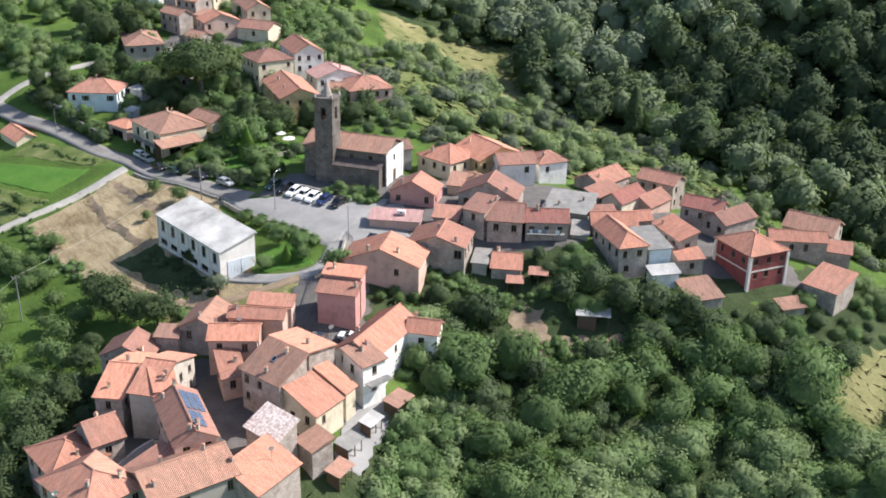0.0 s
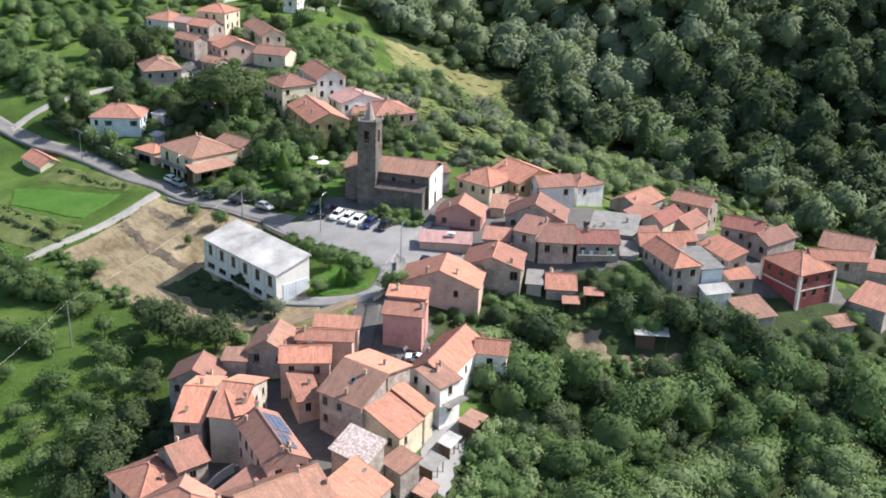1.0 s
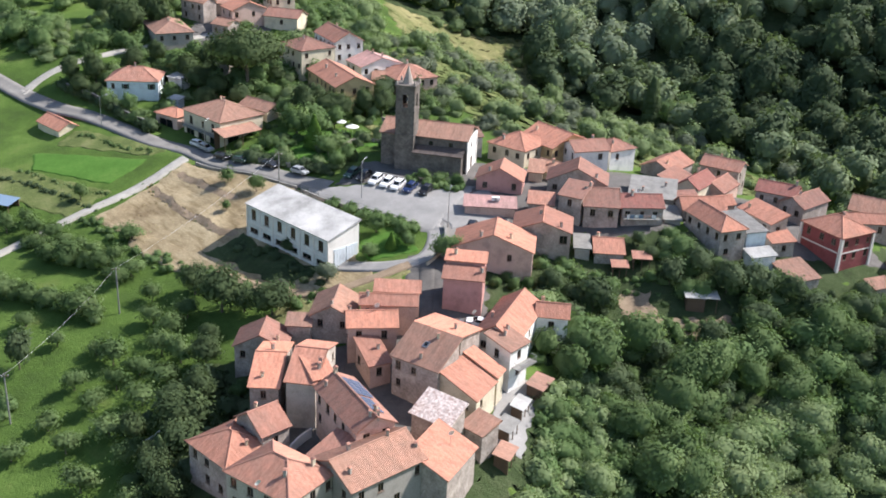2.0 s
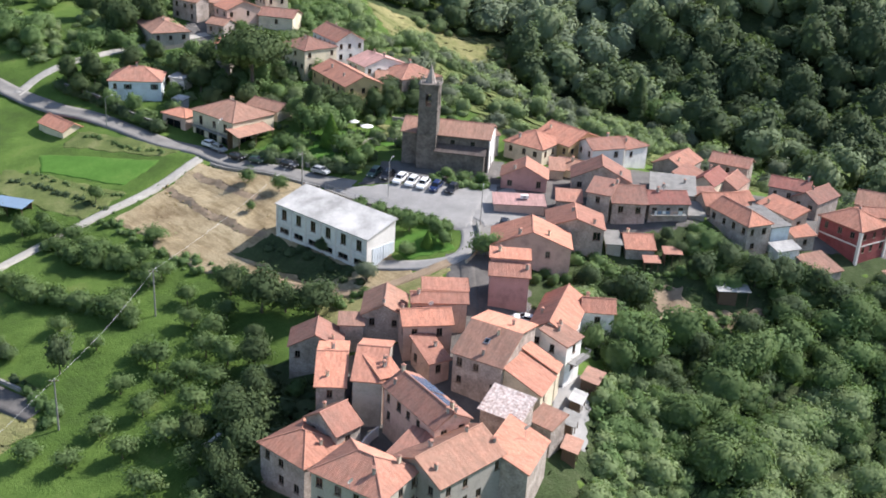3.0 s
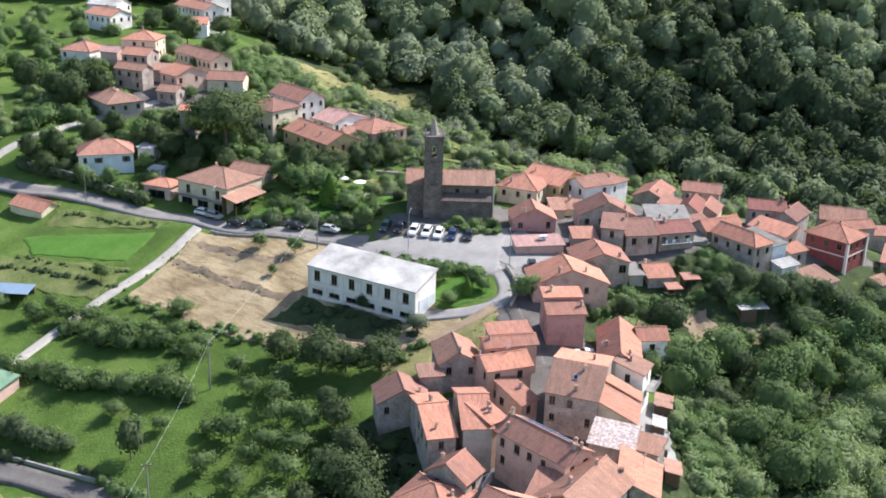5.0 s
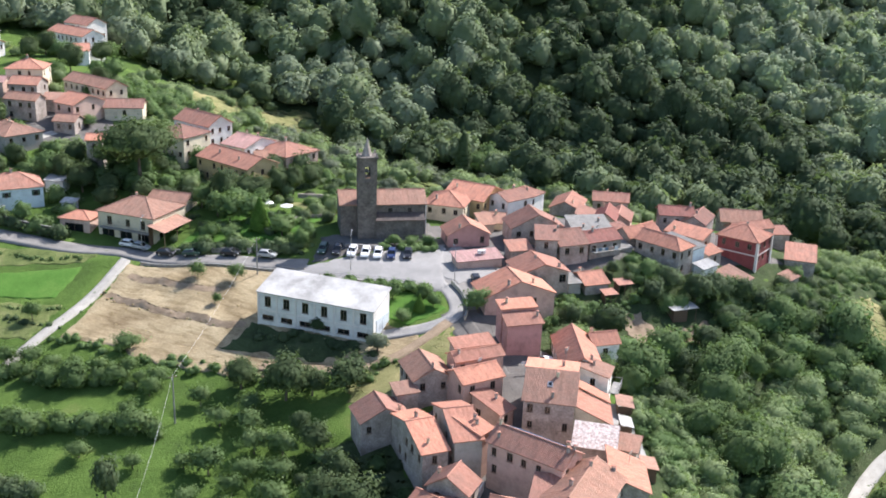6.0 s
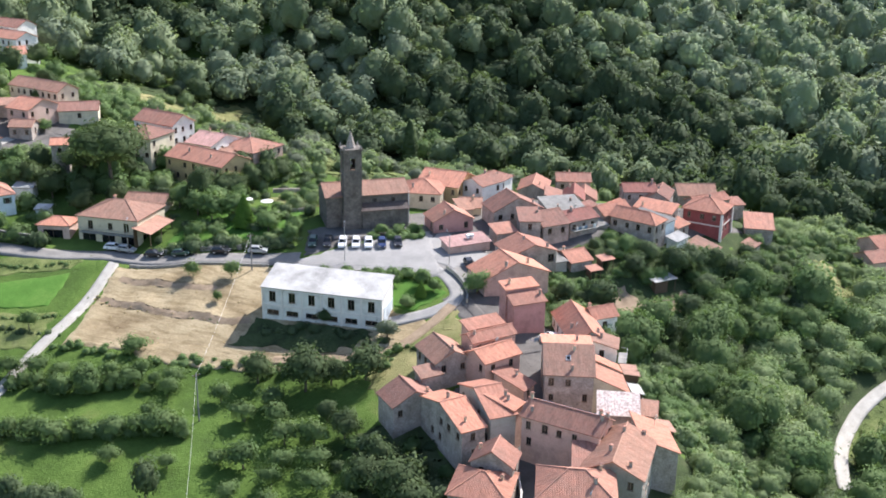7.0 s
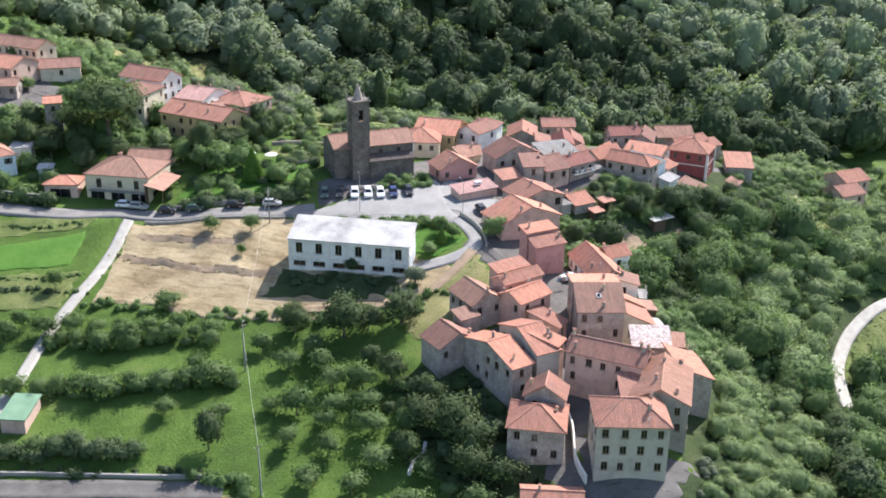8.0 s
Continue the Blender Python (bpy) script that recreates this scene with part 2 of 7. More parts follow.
# paving with the shade of alleys and house walls put into its colour
M_SHADE_PAVING = mottled("paving darkened for shade", [(0.3, (0.085, 0.08, 0.075)), (0.7, (0.15, 0.14, 0.13))], 0.3, 4.0)
# undergrowth colour with shade painted in, darkened to deepen the hall's shadow
M_LITTER_SHADE = mottled("undergrowth darkened for shade", [(0.3, (0.03, 0.042, 0.02)), (0.5, (0.052, 0.075, 0.03)), (0.72, (0.085, 0.1, 0.05))], 0.2, 2.0, 0.95, 0.1, 0.8, 0.4)
M_LEAF_DRY = foliage("dry weeds", (0.27, 0.21, 0.12), (0.40, 0.315, 0.18), (0.50, 0.41, 0.25), 0.4)
M_RUBBER = plain("tyre rubber", (0.02, 0.02, 0.02), 0.8)
M_PANEL = plain("blue solar glass", (0.085, 0.125, 0.20), 0.25, 0.0, 0.5)
M_CHROME = plain("bright aluminium", (0.6, 0.6, 0.6), 0.3, 0.9)
M_LAMPGLASS = plain("frosted lamp glass", (0.7, 0.7, 0.68), 0.3)
M_TARP = plain("blue tarpaulin", (0.15, 0.22, 0.30), 0.6)
M_GREENROOF = mottled("green sheet roof", [(0.3, (0.13, 0.23, 0.15)), (0.7, (0.19, 0.30, 0.20))], 0.4)
M_CANVAS = plain("white canvas", (0.75, 0.74, 0.72), 0.8)


# ---- mesh helpers ----
class Mesh:
    def __init__(self):
        self.v, self.f, self.uv = [], [], []

    def add(self, pts, uvs=None):
        i = len(self.v)
        self.v += [tuple(p) for p in pts]
        self.f.append(tuple(range(i, i + len(pts))))
        self.uv += list(uvs) if uvs else [(0.0, 0.0)] * len(pts)

    def box(self, x0, y0, z0, x1, y1, z1):
        a = [(x0, y0), (x1, y0), (x1, y1), (x0, y1)]
        self.prism(a, z0, z1)

    def prism(self, ring, z0, z1, top=None):
        top = top or ring
        n = len(ring)
        for i in range(n):
            j = (i + 1) % n
            self.add([(*ring[i], z0), (*ring[j], z0), (*top[j], z1), (*top[i], z1)])
        self.add([(*p, z1) for p in top])
        self.add([(*p, z0) for p in reversed(ring)])

    def tube(self, p, q, r0, r1, n=6):
        p, q = Vector(p), Vector(q)
        d = (q - p).normalized()
        s = d.orthogonal().normalized()
        t = d.cross(s)
        ring = [s * math.cos(2 * math.pi * k / n) + t * math.sin(2 * math.pi * k / n) for k in range(n)]
        for k in range(n):
            m = (k + 1) % n
            self.add([p + ring[k] * r0, p + ring[m] * r0, q + ring[m] * r1, q + ring[k] * r1])
        self.add([q + c * r1 for c in ring])
        self.add([p + c * r0 for c in reversed(ring)])

    def data(self, name, material):
        me = bpy.data.meshes.new(name)
        me.from_pydata(self.v, [], self.f)
        lay = me.uv_layers.new(name="lay")
        lay.data.foreach_set("uv", np.array(self.uv, dtype=np.float32).ravel())
        me.materials.append(material)
        return me


def thing(name, label, category, m=None, group="", kind=""):
    ob = new(name)
    ob.empty_display_size = 0.5
    if m is not None:
        ob.matrix_world = m
    return tagged(ob, label, category, group, kind)


def part(name, mesh, material, parent, label="", m=None):
    data = mesh.data(name, material) if isinstance(mesh, Mesh) else mesh
    ob = new(name, data)
    ob.parent = parent
    if m is not None:
        ob.matrix_basis = m
    return tagged(ob, label)


def single(name, mesh, material, label, category, group="", kind="", m=None):
    data = mesh.data(name, material) if isinstance(mesh, Mesh) else mesh
    ob = new(name, data)
    if m is not None:
        ob.matrix_world = m
    return tagged(ob, label, category, group, kind)


# ---- the lie of the land ----
LAND = []


def land(*rows):
    LAND.extend(rows)


# road, square and church terrace
land((-113, 268, 33), (-100, 252, 32.2), (-88, 245, 32.3), (-71, 229, 32.2), (-57, 212, 32.3), (-45, 208, 33), (-33, 200, 34), (-25, 190, 34), (-18, 182, 33.8), (-24, 168, 31.3), (-34, 168, 29), (-12, 200, 35.6), (-22, 201, 35.4), (-32, 207, 35), (-36, 216, 35.6))
# dry field, hall and green strips
land((-69, 225, 31.2), (-74, 214, 27.5), (-62, 205, 30), (-62, 188, 26), (-84, 204, 25), (-50, 178, 27.3), (-40, 170, 28), (-50, 196, 30.3), (-105, 249, 29.2), (-109.5, 252, 29.0), (-100.5, 242.5, 29.6), (-113, 246, 28.4), (-101, 226, 27.5), (-79, 224, 29.5), (-107, 241, 28.5), (-96, 205, 22.5), (-120, 220, 24), (-140, 240, 27))
# orchards below
land((-74, 171, 21.2), (-100, 180, 19.5), (-80, 163, 19.5), (-71, 154, 18.3), (-60, 172, 23), (-55, 160, 23), (-60, 128, 18), (-98, 157, 15), (-93, 150, 14.5), (-130, 170, 14), (-120, 130, 9), (-80, 120, 12), (-60, 110, 14))
# lower street
land((-46, 110, 20.5), (-52, 120, 19.5), (-40, 122, 22.5), (-35, 125, 23), (-28, 142, 26), (-48, 146, 24), (-37, 155, 27.3), (-16, 152, 28.3), (-10, 133, 22.8), (-12, 124, 21.6), (-3, 148, 24.5), (-5, 165, 29.5), (3, 172, 30), (10, 170, 28))
# slope of scrub to the east
land((12, 158, 23.5), (14, 144, 19), (22, 139, 17), (5, 130, 17), (-5, 120, 16), (-10, 105, 13), (-20, 98, 14), (10, 110, 9), (35, 120, 7.5), (22, 114, 8.5), (62, 126, 11), (50, 140, 15), (76, 160, 20), (58, 158, 22), (42, 162, 25), (30, 163, 25.5), (100, 160, 15), (112, 166, 14), (130, 150, 8))
# the core of the village
land((0, 185, 34), (10, 185, 34), (20, 178, 33), (33, 172, 30.5), (45, 175, 30), (58, 175, 28.5), (70, 175, 27), (85, 180, 23), (0, 215, 35), (15, 215, 34.5), (30, 215, 33), (40, 210, 31.5), (50, 205, 30.5), (60, 195, 30), (75, 200, 27.5))
# gardens and meadows behind
land((10, 240, 33), (30, 245, 29), (60, 230, 24), (80, 220, 20), (100, 230, 12), (60, 270, 20), (30, 290, 24), (31, 333, 18), (60, 338, 18), (-10, 270, 37), (0, 300, 34), (3, 340, 27), (-20, 310, 40))
# the upper hamlet
land((-73, 239.5, 32.5), (-69, 235, 32.3), (-65, 230.5, 32.3), (-60, 226.5, 32.3))
land((-55, 248, 36.3), (-45, 262, 38), (-64, 240, 34.3), (-85, 265, 36), (-103, 275, 38), (-35, 258, 38), (-25, 255, 37.3), (-15, 262, 36.8), (-40, 280, 41), (-30, 285, 40.5), (-60, 295, 43), (-80, 290, 42), (-75, 310, 45.5), (-65, 325, 48), (-85, 335, 46), (-52, 310, 46), (-50, 365, 50), (-85, 385, 50), (-60, 400, 52), (-120, 300, 42), (-130, 340, 46), (-150, 280, 36), (-120, 400, 52))
# wooded hill across the valley
land((45, 383, 33), (82, 379, 48), (111, 344, 32), (121, 273, 11), (165, 343, 45), (258, 322, 43), (20, 420, 48), (-20, 440, 52), (100, 450, 85), (200, 420, 88), (60, 480, 95), (-60, 470, 70), (-150, 500, 80), (300, 380, 80), (350, 300, 50), (200, 260, 15), (300, 220, 25))
# far hills and valley floor
land((0, 700, 190), (300, 600, 190), (-300, 600, 140), (600, 300, 140), (600, 0, 60), (-400, 200, 40), (-400, 0, -10), (0, -200, -30), (300, 0, -10), (400, -400, 0), (-400, -400, -40), (0, 1100, 260), (700, 900, 260), (-700, 900, 240), (-900, 0, 60), (1100, 0, 160), (0, -900, 60))
LAND_XYZ = np.array(LAND, dtype=float)


def tps(r2):
    return np.where(r2 > 0, 0.5 * r2 * np.log(np.maximum(r2, 1e-9)), 0.0)


def fit_land(p):
    s = p[:, :2] / 100.0
    n = len(s)
    k = tps(((s[:, None] - s[None]) ** 2).sum(-1)) + 2e-4 * np.eye(n)
    q = np.c_[np.ones(n), s]
    a = np.block([[k, q], [q.T, np.zeros((3, 3))]])
    return s, np.linalg.solve(a, np.r_[p[:, 2], np.zeros(3)])


LAND_S, LAND_W = fit_land(LAND_XYZ)


def heights(x, y):
    """Height of the ground over arrays of plan points."""
    x, y = np.asarray(x, float), np.asarray(y, float)
    out = np.empty(x.size)
    xs, ys = x.ravel() / 100.0, y.ravel() / 100.0
    for i in range(0, x.size, 20000):
        a, b = xs[i:i + 20000], ys[i:i + 20000]
        r2 = (a[:, None] - LAND_S[None, :, 0]) ** 2 + (b[:, None] - LAND_S[None, :, 1]) ** 2
        out[i:i + 20000] = tps(r2) @ LAND_W[:-3] + LAND_W[-3] + LAND_W[-2] * a + LAND_W[-1] * b
    return out.reshape(x.shape)


def ground_z(x, y):
    return float(heights(np.array([x]), np.array([y]))[0])


def grid_object(name, xs, ys, zs, material, label, category, kind="structure"):
    ny, nx = zs.shape
    gx, gy = np.meshgrid(xs, ys) if np.ndim(xs) == 1 else (xs, ys)
    co = np.stack([gx, gy, zs], -1).reshape(-1, 3)
    i = np.arange(ny * nx).reshape(ny, nx)
    quads = np.stack([i[:-1, :-1], i[:-1, 1:], i[1:, 1:], i[1:, :-1]], -1).reshape(-1, 4)
    me = bpy.data.meshes.new(name)
    me.vertices.add(len(co))
    me.vertices.foreach_set("co", co.astype(np.float32).ravel())
    me.loops.add(quads.size)
    me.loops.foreach_set("vertex_index", quads.astype(np.int32).ravel())
    me.polygons.add(len(quads))
    me.polygons.foreach_set("loop_start", np.arange(0, quads.size, 4, dtype=np.int32))
    me.polygons.foreach_set("use_smooth", np.ones(len(quads), dtype=bool))
    me.update(calc_edges=True)
    me.materials.append(material)
    return tagged(new(name, me), label, category, "", kind)


def graded(lo, hi, step, far, grow=1.12):
    """Even steps from lo to hi, then steps that grow outwards to the distance far."""
    mid = np.arange(lo, hi + step, step)
    out, d, s = [], 0.0, step
    while d < far:
        s *= grow
        d += s
        out.append(d)
    out = np.array(out)
    return np.r_[lo - out[::-1], mid, mid[-1] + out]


GX, GY = graded(-160, 130, 2.0, 4200), graded(85, 420, 2.0, 4200)
gz = heights(*np.meshgrid(GX, GY))
rng = np.random.default_rng(7)
gz = np.clip(gz, -60, 330) + rng.normal(0, 0.06, gz.shape)
grid_object("ground", GX, GY, gz, M_GRASS, "rolling meadow and woodland ground of the hillside", "ground")


def drape_quad(name, corners, material, label, lift=0.12, n=40, m=40, category="field", ragged=0.22):
    """A four-cornered patch that follows the land."""
    a, b, c, d = [np.array(p, float) for p in corners]
    u, v = np.meshgrid(np.linspace(0, 1, n), np.linspace(0, 1, m))
    u, v = u[..., None], v[..., None]
    p = a * (1 - u) * (1 - v) + b * u * (1 - v) + c * u * v + d * (1 - u) * v
    p = p + ragged * np.stack([np.sin(p[..., 1] * 0.9) + np.sin(p[..., 1] * 2.3 + p[..., 0]), np.sin(p[..., 0] * 0.8 + 1) + np.sin(p[..., 0] * 2.1 + p[..., 1])], -1)
    z = heights(p[..., 0], p[..., 1]) + lift
    # the rim runs down into the ground
    z[0], z[-1], z[:, 0], z[:, -1] = z[0] - 0.5, z[-1] - 0.5, z[:, 0] - 0.5, z[:, -1] - 0.5
    return grid_object(name, p[..., 0], p[..., 1], z, material, label, category)


def smooth_line(pts, step=1.5):
    p = np.array(pts, float)
    q = np.vstack([2 * p[0] - p[1], p, 2 * p[-1] - p[-2]])
    out = []
    for i in range(1, len(q) - 2):
        n = max(2, int(np.hypot(*(q[i + 1] - q[i])[:2]) / step))
        for k in range(n):
            t = k / n
            out.append(0.5 * (2 * q[i] + (q[i + 1] - q[i - 1]) * t + (2 * q[i - 1] - 5 * q[i] + 4 * q[i + 1] - q[i + 2]) * t**2 + (3 * q[i] - q[i - 1] - 3 * q[i + 1] + q[i + 2]) * t**3))
    out.append(p[-1])
    return np.array(out)


def ribbon(name, pts, width, material, label, lift=0.15, category="road"):
    c = smooth_line(pts)
    d = np.gradient(c, axis=0)
    d /= np.hypot(d[:, 0], d[:, 1])[:, None]
    nrm = np.c_[-d[:, 1], d[:, 0]]
    off = np.array([-0.56, -0.5, -0.25, 0.0, 0.25, 0.5, 0.56]) * width
    x = c[:, 0, None] + nrm[:, 0, None] * off
    y = c[:, 1, None] + nrm[:, 1, None] * off
    z = heights(x, y)
    z = np.maximum(z, z[:, 3:4] - 0.1) + lift
    z[:, 0] -= 0.5
    z[:, -1] -= 0.5
    return grid_object(name, x, y, z, material, label, category)


ROAD_LINE = [(-200, 322), (-150, 297), (-116, 270), (-101, 256.5), (-89, 247), (-77.5, 236.5), (-66.5, 227.5), (-56.5, 217.5), (-47, 210), (-38, 203.5)]
LANE_LINE = [(-18.6, 183), (-18.4, 178), (-19.9, 172.8), (-22.8, 170.2), (-27.6, 170.2), (-32.4, 171.8), (-37.5, 174.0)]
TRACK_LINE = [(-23.5, 169.4), (-30.7, 167.0), (-40, 165.9), (-49, 171.0), (-57, 178.0)]
PATH_LINE = [(-69.5, 226), (-76, 219.5), (-83, 213.5), (-95.7, 204), (-108, 191), (-125, 176)]
LOW_LINE = [(-128, 181), (-118, 172), (-110, 165.6), (-103, 160.6), (-96.4, 155.0), (-90.5, 150.4)]
UPPER_LINE = [(-116, 270), (-110, 277), (-99, 283), (-85, 290), (-71, 298)]
WHITE_LINE = [(19.4, 109.2), (21.8, 111.8), (30, 118), (38.5, 122.3), (48.5, 125.2), (62.8, 125.9), (90, 122), (130, 108)]
STREET_LINE = [(-19, 176), (-20.5, 168), (-21.5, 158), (-22.5, 151)]
ribbon("road", ROAD_LINE, 4.2, M_ROAD, "worn grey asphalt village road")
ribbon("road", LANE_LINE, 2.8, M_SQUARE, "narrow grey lane beside the lawn", 0.18)
ribbon("road", STREET_LINE, 2.6, M_SHADE_PAVING, "narrow paved street between the houses", 0.14)
ribbon("road", TRACK_LINE, 2.0, M_SOIL, "pale earth track round the back of the hall", 0.3)
ribbon("road", PATH_LINE, 2.0, M_GRAVEL, "pale gravel field path", 0.42)
# the dark colour stands in for tree shade on this lane
ribbon("road", LOW_LINE, 3.8, M_SHADE_PAVING, "dusty lane below the orchard wall, darkened for shade", 0.15)
ribbon("road", UPPER_LINE, 2.6, M_GRAVEL, "pale lane to the upper houses")
ribbon("road", WHITE_LINE, 2.4, M_GRAVEL, "white gravel road at the foot of the slope", 0.5)
drape_quad("pavement", [(-43, 203.5), (-37, 196), (-19, 179), (-8, 199)], M_SQUARE, "pale asphalt parking square below the church", 0.24, category="pavement")
drape_quad("pavement", [(-31.5, 212.5), (-37.5, 203.5), (-10, 199), (-4, 214)], M_SHADE_PAVING, "paving round the church, darkened for its shade", 0.2, category="pavement")
drape_quad("field", [(-69.3, 225.3), (-87.5, 206.5), (-44, 167.5), (-43, 204)], M_STRAW, "dry mown field of straw-coloured stubble", 0.2)
drape_quad("field", [(-44, 203), (-44, 167.5), (-28, 164.4), (-35, 180)], M_STRAW, "dry grass verge behind the hall", 0.16)
drape_quad("field", [(-105.5, 237.5), (-103.5, 228.2), (-84.8, 219.6), (-77.2, 227.6)], M_LAWN, "bright green mown field", 0.16, ragged=0.1)
drape_quad("field", [(-98.5, 247.5), (-101.5, 240.5), (-77, 229), (-71.5, 231.6)], M_ROUGH, "rough olive grass above the mown field", 0.14, ragged=0.25)
drape_quad("field", [(-112, 232), (-112, 222), (-92, 209), (-83, 216.5)], M_ROUGH, "rough strip of grass below the mown field", 0.13, ragged=0.25)
drape_quad("pavement", [(-19, 186), (-18.6, 171), (-8, 171), (-2, 189)], M_ROAD, "worn asphalt yard beside the lane", 0.12, category="pavement")
drape_quad("field", [(-26, 186), (-33.5, 177.5), (-30, 173), (-21.3, 173)], M_LAWN, "small lawn beside the hall", 0.14)
drape_quad("pavement", [(-47, 134), (-47, 120), (-26, 113), (-14, 140)], M_SHADE_PAVING, "dusty paving between the lower houses, darkened for shade", 0.12, category="pavement")
drape_quad("pavement", [(-43, 148), (-46, 135), (-12, 134), (-15, 153)], M_SHADE_PAVING, "dusty paving of the lower street, darkened for shade", 0.16, category="pavement")
drape_quad("pavement", [(-13, 212), (-10, 182), (28, 177), (30, 214)], M_SHADE_PAVING, "paving between the central houses", 0.12, category="pavement")
drape_quad("pavement", [(28, 212), (29, 176), (70, 176), (66, 208)], M_SHADE_PAVING, "paving between the eastern houses", 0.12, category="pavement")
drape_quad("field", [(-46, 98), (-20, 86), (62, 118), (30, 172)], M_LITTER_SHADE, "weedy undergrowth of the slope below the houses", 0.1, ragged=0.9, category="undergrowth")
drape_quad("field", [(-12, 176), (-12, 146), (34, 150), (34, 182)], M_LITTER_SHADE, "undergrowth darkened for shade behind the houses", 0.14, ragged=0.5, category="undergrowth")
drape_quad("field", [(32, 176), (28, 122), (124, 134), (96, 192)], M_LITTER_SHADE, "weedy undergrowth below the red house", 0.1, ragged=0.9, category="undergrowth")
drape_quad("field", [(-30, 378), (64, 300), (330, 200), (330, 480)], M_LITTER_SHADE, "shaded floor of the hillside wood", 0.2, 90, 60, ragged=1.5, category="undergrowth")
drape_quad("pavement", [(-24, 173), (-26, 144), (-6, 146), (-4, 173)], M_SHADE_PAVING, "alley paving behind the lower houses, darkened for shade", 0.1, category="pavement")
# dark ground here carries the shade beside the houses in its colour
drape_quad("field", [(-58, 152), (-68, 120), (-54, 112), (-44, 148)], M_LITTER_SHADE, "undergrowth darkened for shade beside the lower houses", 0.13, ragged=0.6, category="undergrowth")
drape_quad("field", [(-47, 165), (-49, 152), (-29, 157), (-22.5, 168)], M_DRY, "dry verge behind the lower houses", 0.17, ragged=0.4)
drape_quad("pavement", [(-20, 191), (-15, 180.5), (-4, 181), (-6, 198)], M_SQUARE, "pale asphalt before the shop", 0.2, category="pavement")
drape_quad("field", [(13.5, 167), (13, 157.5), (20.5, 158), (19.5, 167.5)], M_SOIL, "bare earth of the kitchen gardens", 0.25, ragged=0.35)
drape_quad("field", [(10, 158.5), (10.5, 153.5), (13.4, 153), (13.2, 158.5)], M_SOIL, "bare earth patch among the scrub", 0.25, ragged=0.35)
drape_quad("field", [(21.5, 161.5), (22, 157.5), (33, 157.5), (34, 161.8)], M_SOIL, "tilled garden rows below the shed", 0.25, ragged=0.3)
drape_quad("field", [(-84, 205), (-72, 188), (-50, 168.6), (-54, 180)], M_STRAW, "straw-coloured lower edge of the mown field", 0.24, ragged=0.4)


def bank(line, height, back, label):
    """An earthen step: a steep bare face and a long flat back."""
    c = smooth_line(line, 0.6)
    d = np.gradient(c, axis=0)
    d /= np.hypot(d[:, 0], d[:, 1])[:, None]
    nrm = np.c_[-d[:, 1], d[:, 0]]
    g = np.random.default_rng(12)
    wob = np.convolve(g.normal(0, 1, len(c) + 6), np.ones(7) / 7, "valid")[: len(c)]
    taper = np.minimum(1, np.minimum(np.arange(len(c)), np.arange(len(c))[::-1]) / 5.0)
    for name, offs, lifts, mat, text in (("bank", (-0.5, 0.0, 0.5, 1.0), (0.0, 0.35, 0.85, 1.0), M_SOIL, label), ("bank", (1.0, 0.4 * back, 0.7 * back, back), (1.0, 0.8, 0.4, -0.05), M_STRAW, "straw-covered back of the field step")):
        off = np.array(offs)[None] + 0.6 * wob[:, None]
        x, y = c[:, 0, None] + nrm[:, 0, None] * off, c[:, 1, None] + nrm[:, 1, None] * off
        z = heights(x, y) + 0.22 + height * np.array(lifts)[None] * (taper * (1 + 0.9 * wob))[:, None] + g.normal(0, 0.07, x.shape) * taper[:, None]
        grid_object(name, x, y, z, mat, text, "field")


bank([(-75.6, 216.6), (-74.3, 214.4), (-70.7, 207.6), (-65.8, 200.3), (-60, 193.5), (-56, 190)], 0.45, 5.0, "bare earthy step across the stubble field")
bank([(-70.5, 220.5), (-67.5, 216), (-62, 208.5), (-57, 203)], 0.35, 4.0, "low earthy step near the road")
drape_quad("field", [(-58, 228), (-40, 213), (-25, 224), (-40, 238)], M_LAWN, "patchy lawn of the gardens below the villa", 0.14, ragged=0.5)
drape_quad("field", [(-30, 236), (-28, 224), (-12, 226), (-14, 240)], M_DRY, "dry terraced garden behind the church", 0.15, ragged=0.5)
drape_quad("pavement", [(-80, 300), (-74, 286), (-52, 292), (-64, 326)], M_SHADE_PAVING, "lanes and yards of the upper hamlet", 0.14, ragged=0.5, category="pavement")
drape_quad("pavement", [(-62, 118), (-52, 100), (-34, 104), (-46, 124)], M_SHADE_PAVING, "lane before the lowest houses, darkened for shade", 0.11, ragged=0.5, category="pavement")
# dark sheet laid over the hall's cast shadow to deepen it
drape_quad("field", [(-54.5, 190.5), (-61.3, 187.2), (-47.4, 171.8), (-38, 171.5)], M_LITTER_SHADE, "dark sheet of weedy grass deepening the hall's shadow", 0.3, ragged=0.45, category="undergrowth")
drape_quad("field", [(-22, 374), (-12, 318), (30, 336), (30, 376)], M_DRY, "dry olive-coloured meadow at the edge of the wood", 0.3, ragged=0.8)
drape_quad("field", [(-13, 119), (-6, 110), (16, 140), (1, 147)], M_LITTER_SHADE, "sunny bank of brambles and rough grass below the terrace", 0.2, ragged=0.7)
drape_quad("field", [(36, 121.5), (26, 112), (62, 112), (64, 127)], M_ROUGH, "rough olive grass beside the white road", 0.2, ragged=0.7)
drape_quad("field", [(-125, 170), (-130, 156), (-96, 138), (-89, 148)], M_DRY, "dry trodden ground below the yard", 0.12, ragged=0.6)
drape_quad("field", [(-22, 300), (2, 234), (92, 204), (56, 326)], M_ROUGH, "rough terraces of olive grass behind the village", 0.2, 70, 70, ragged=1.2)
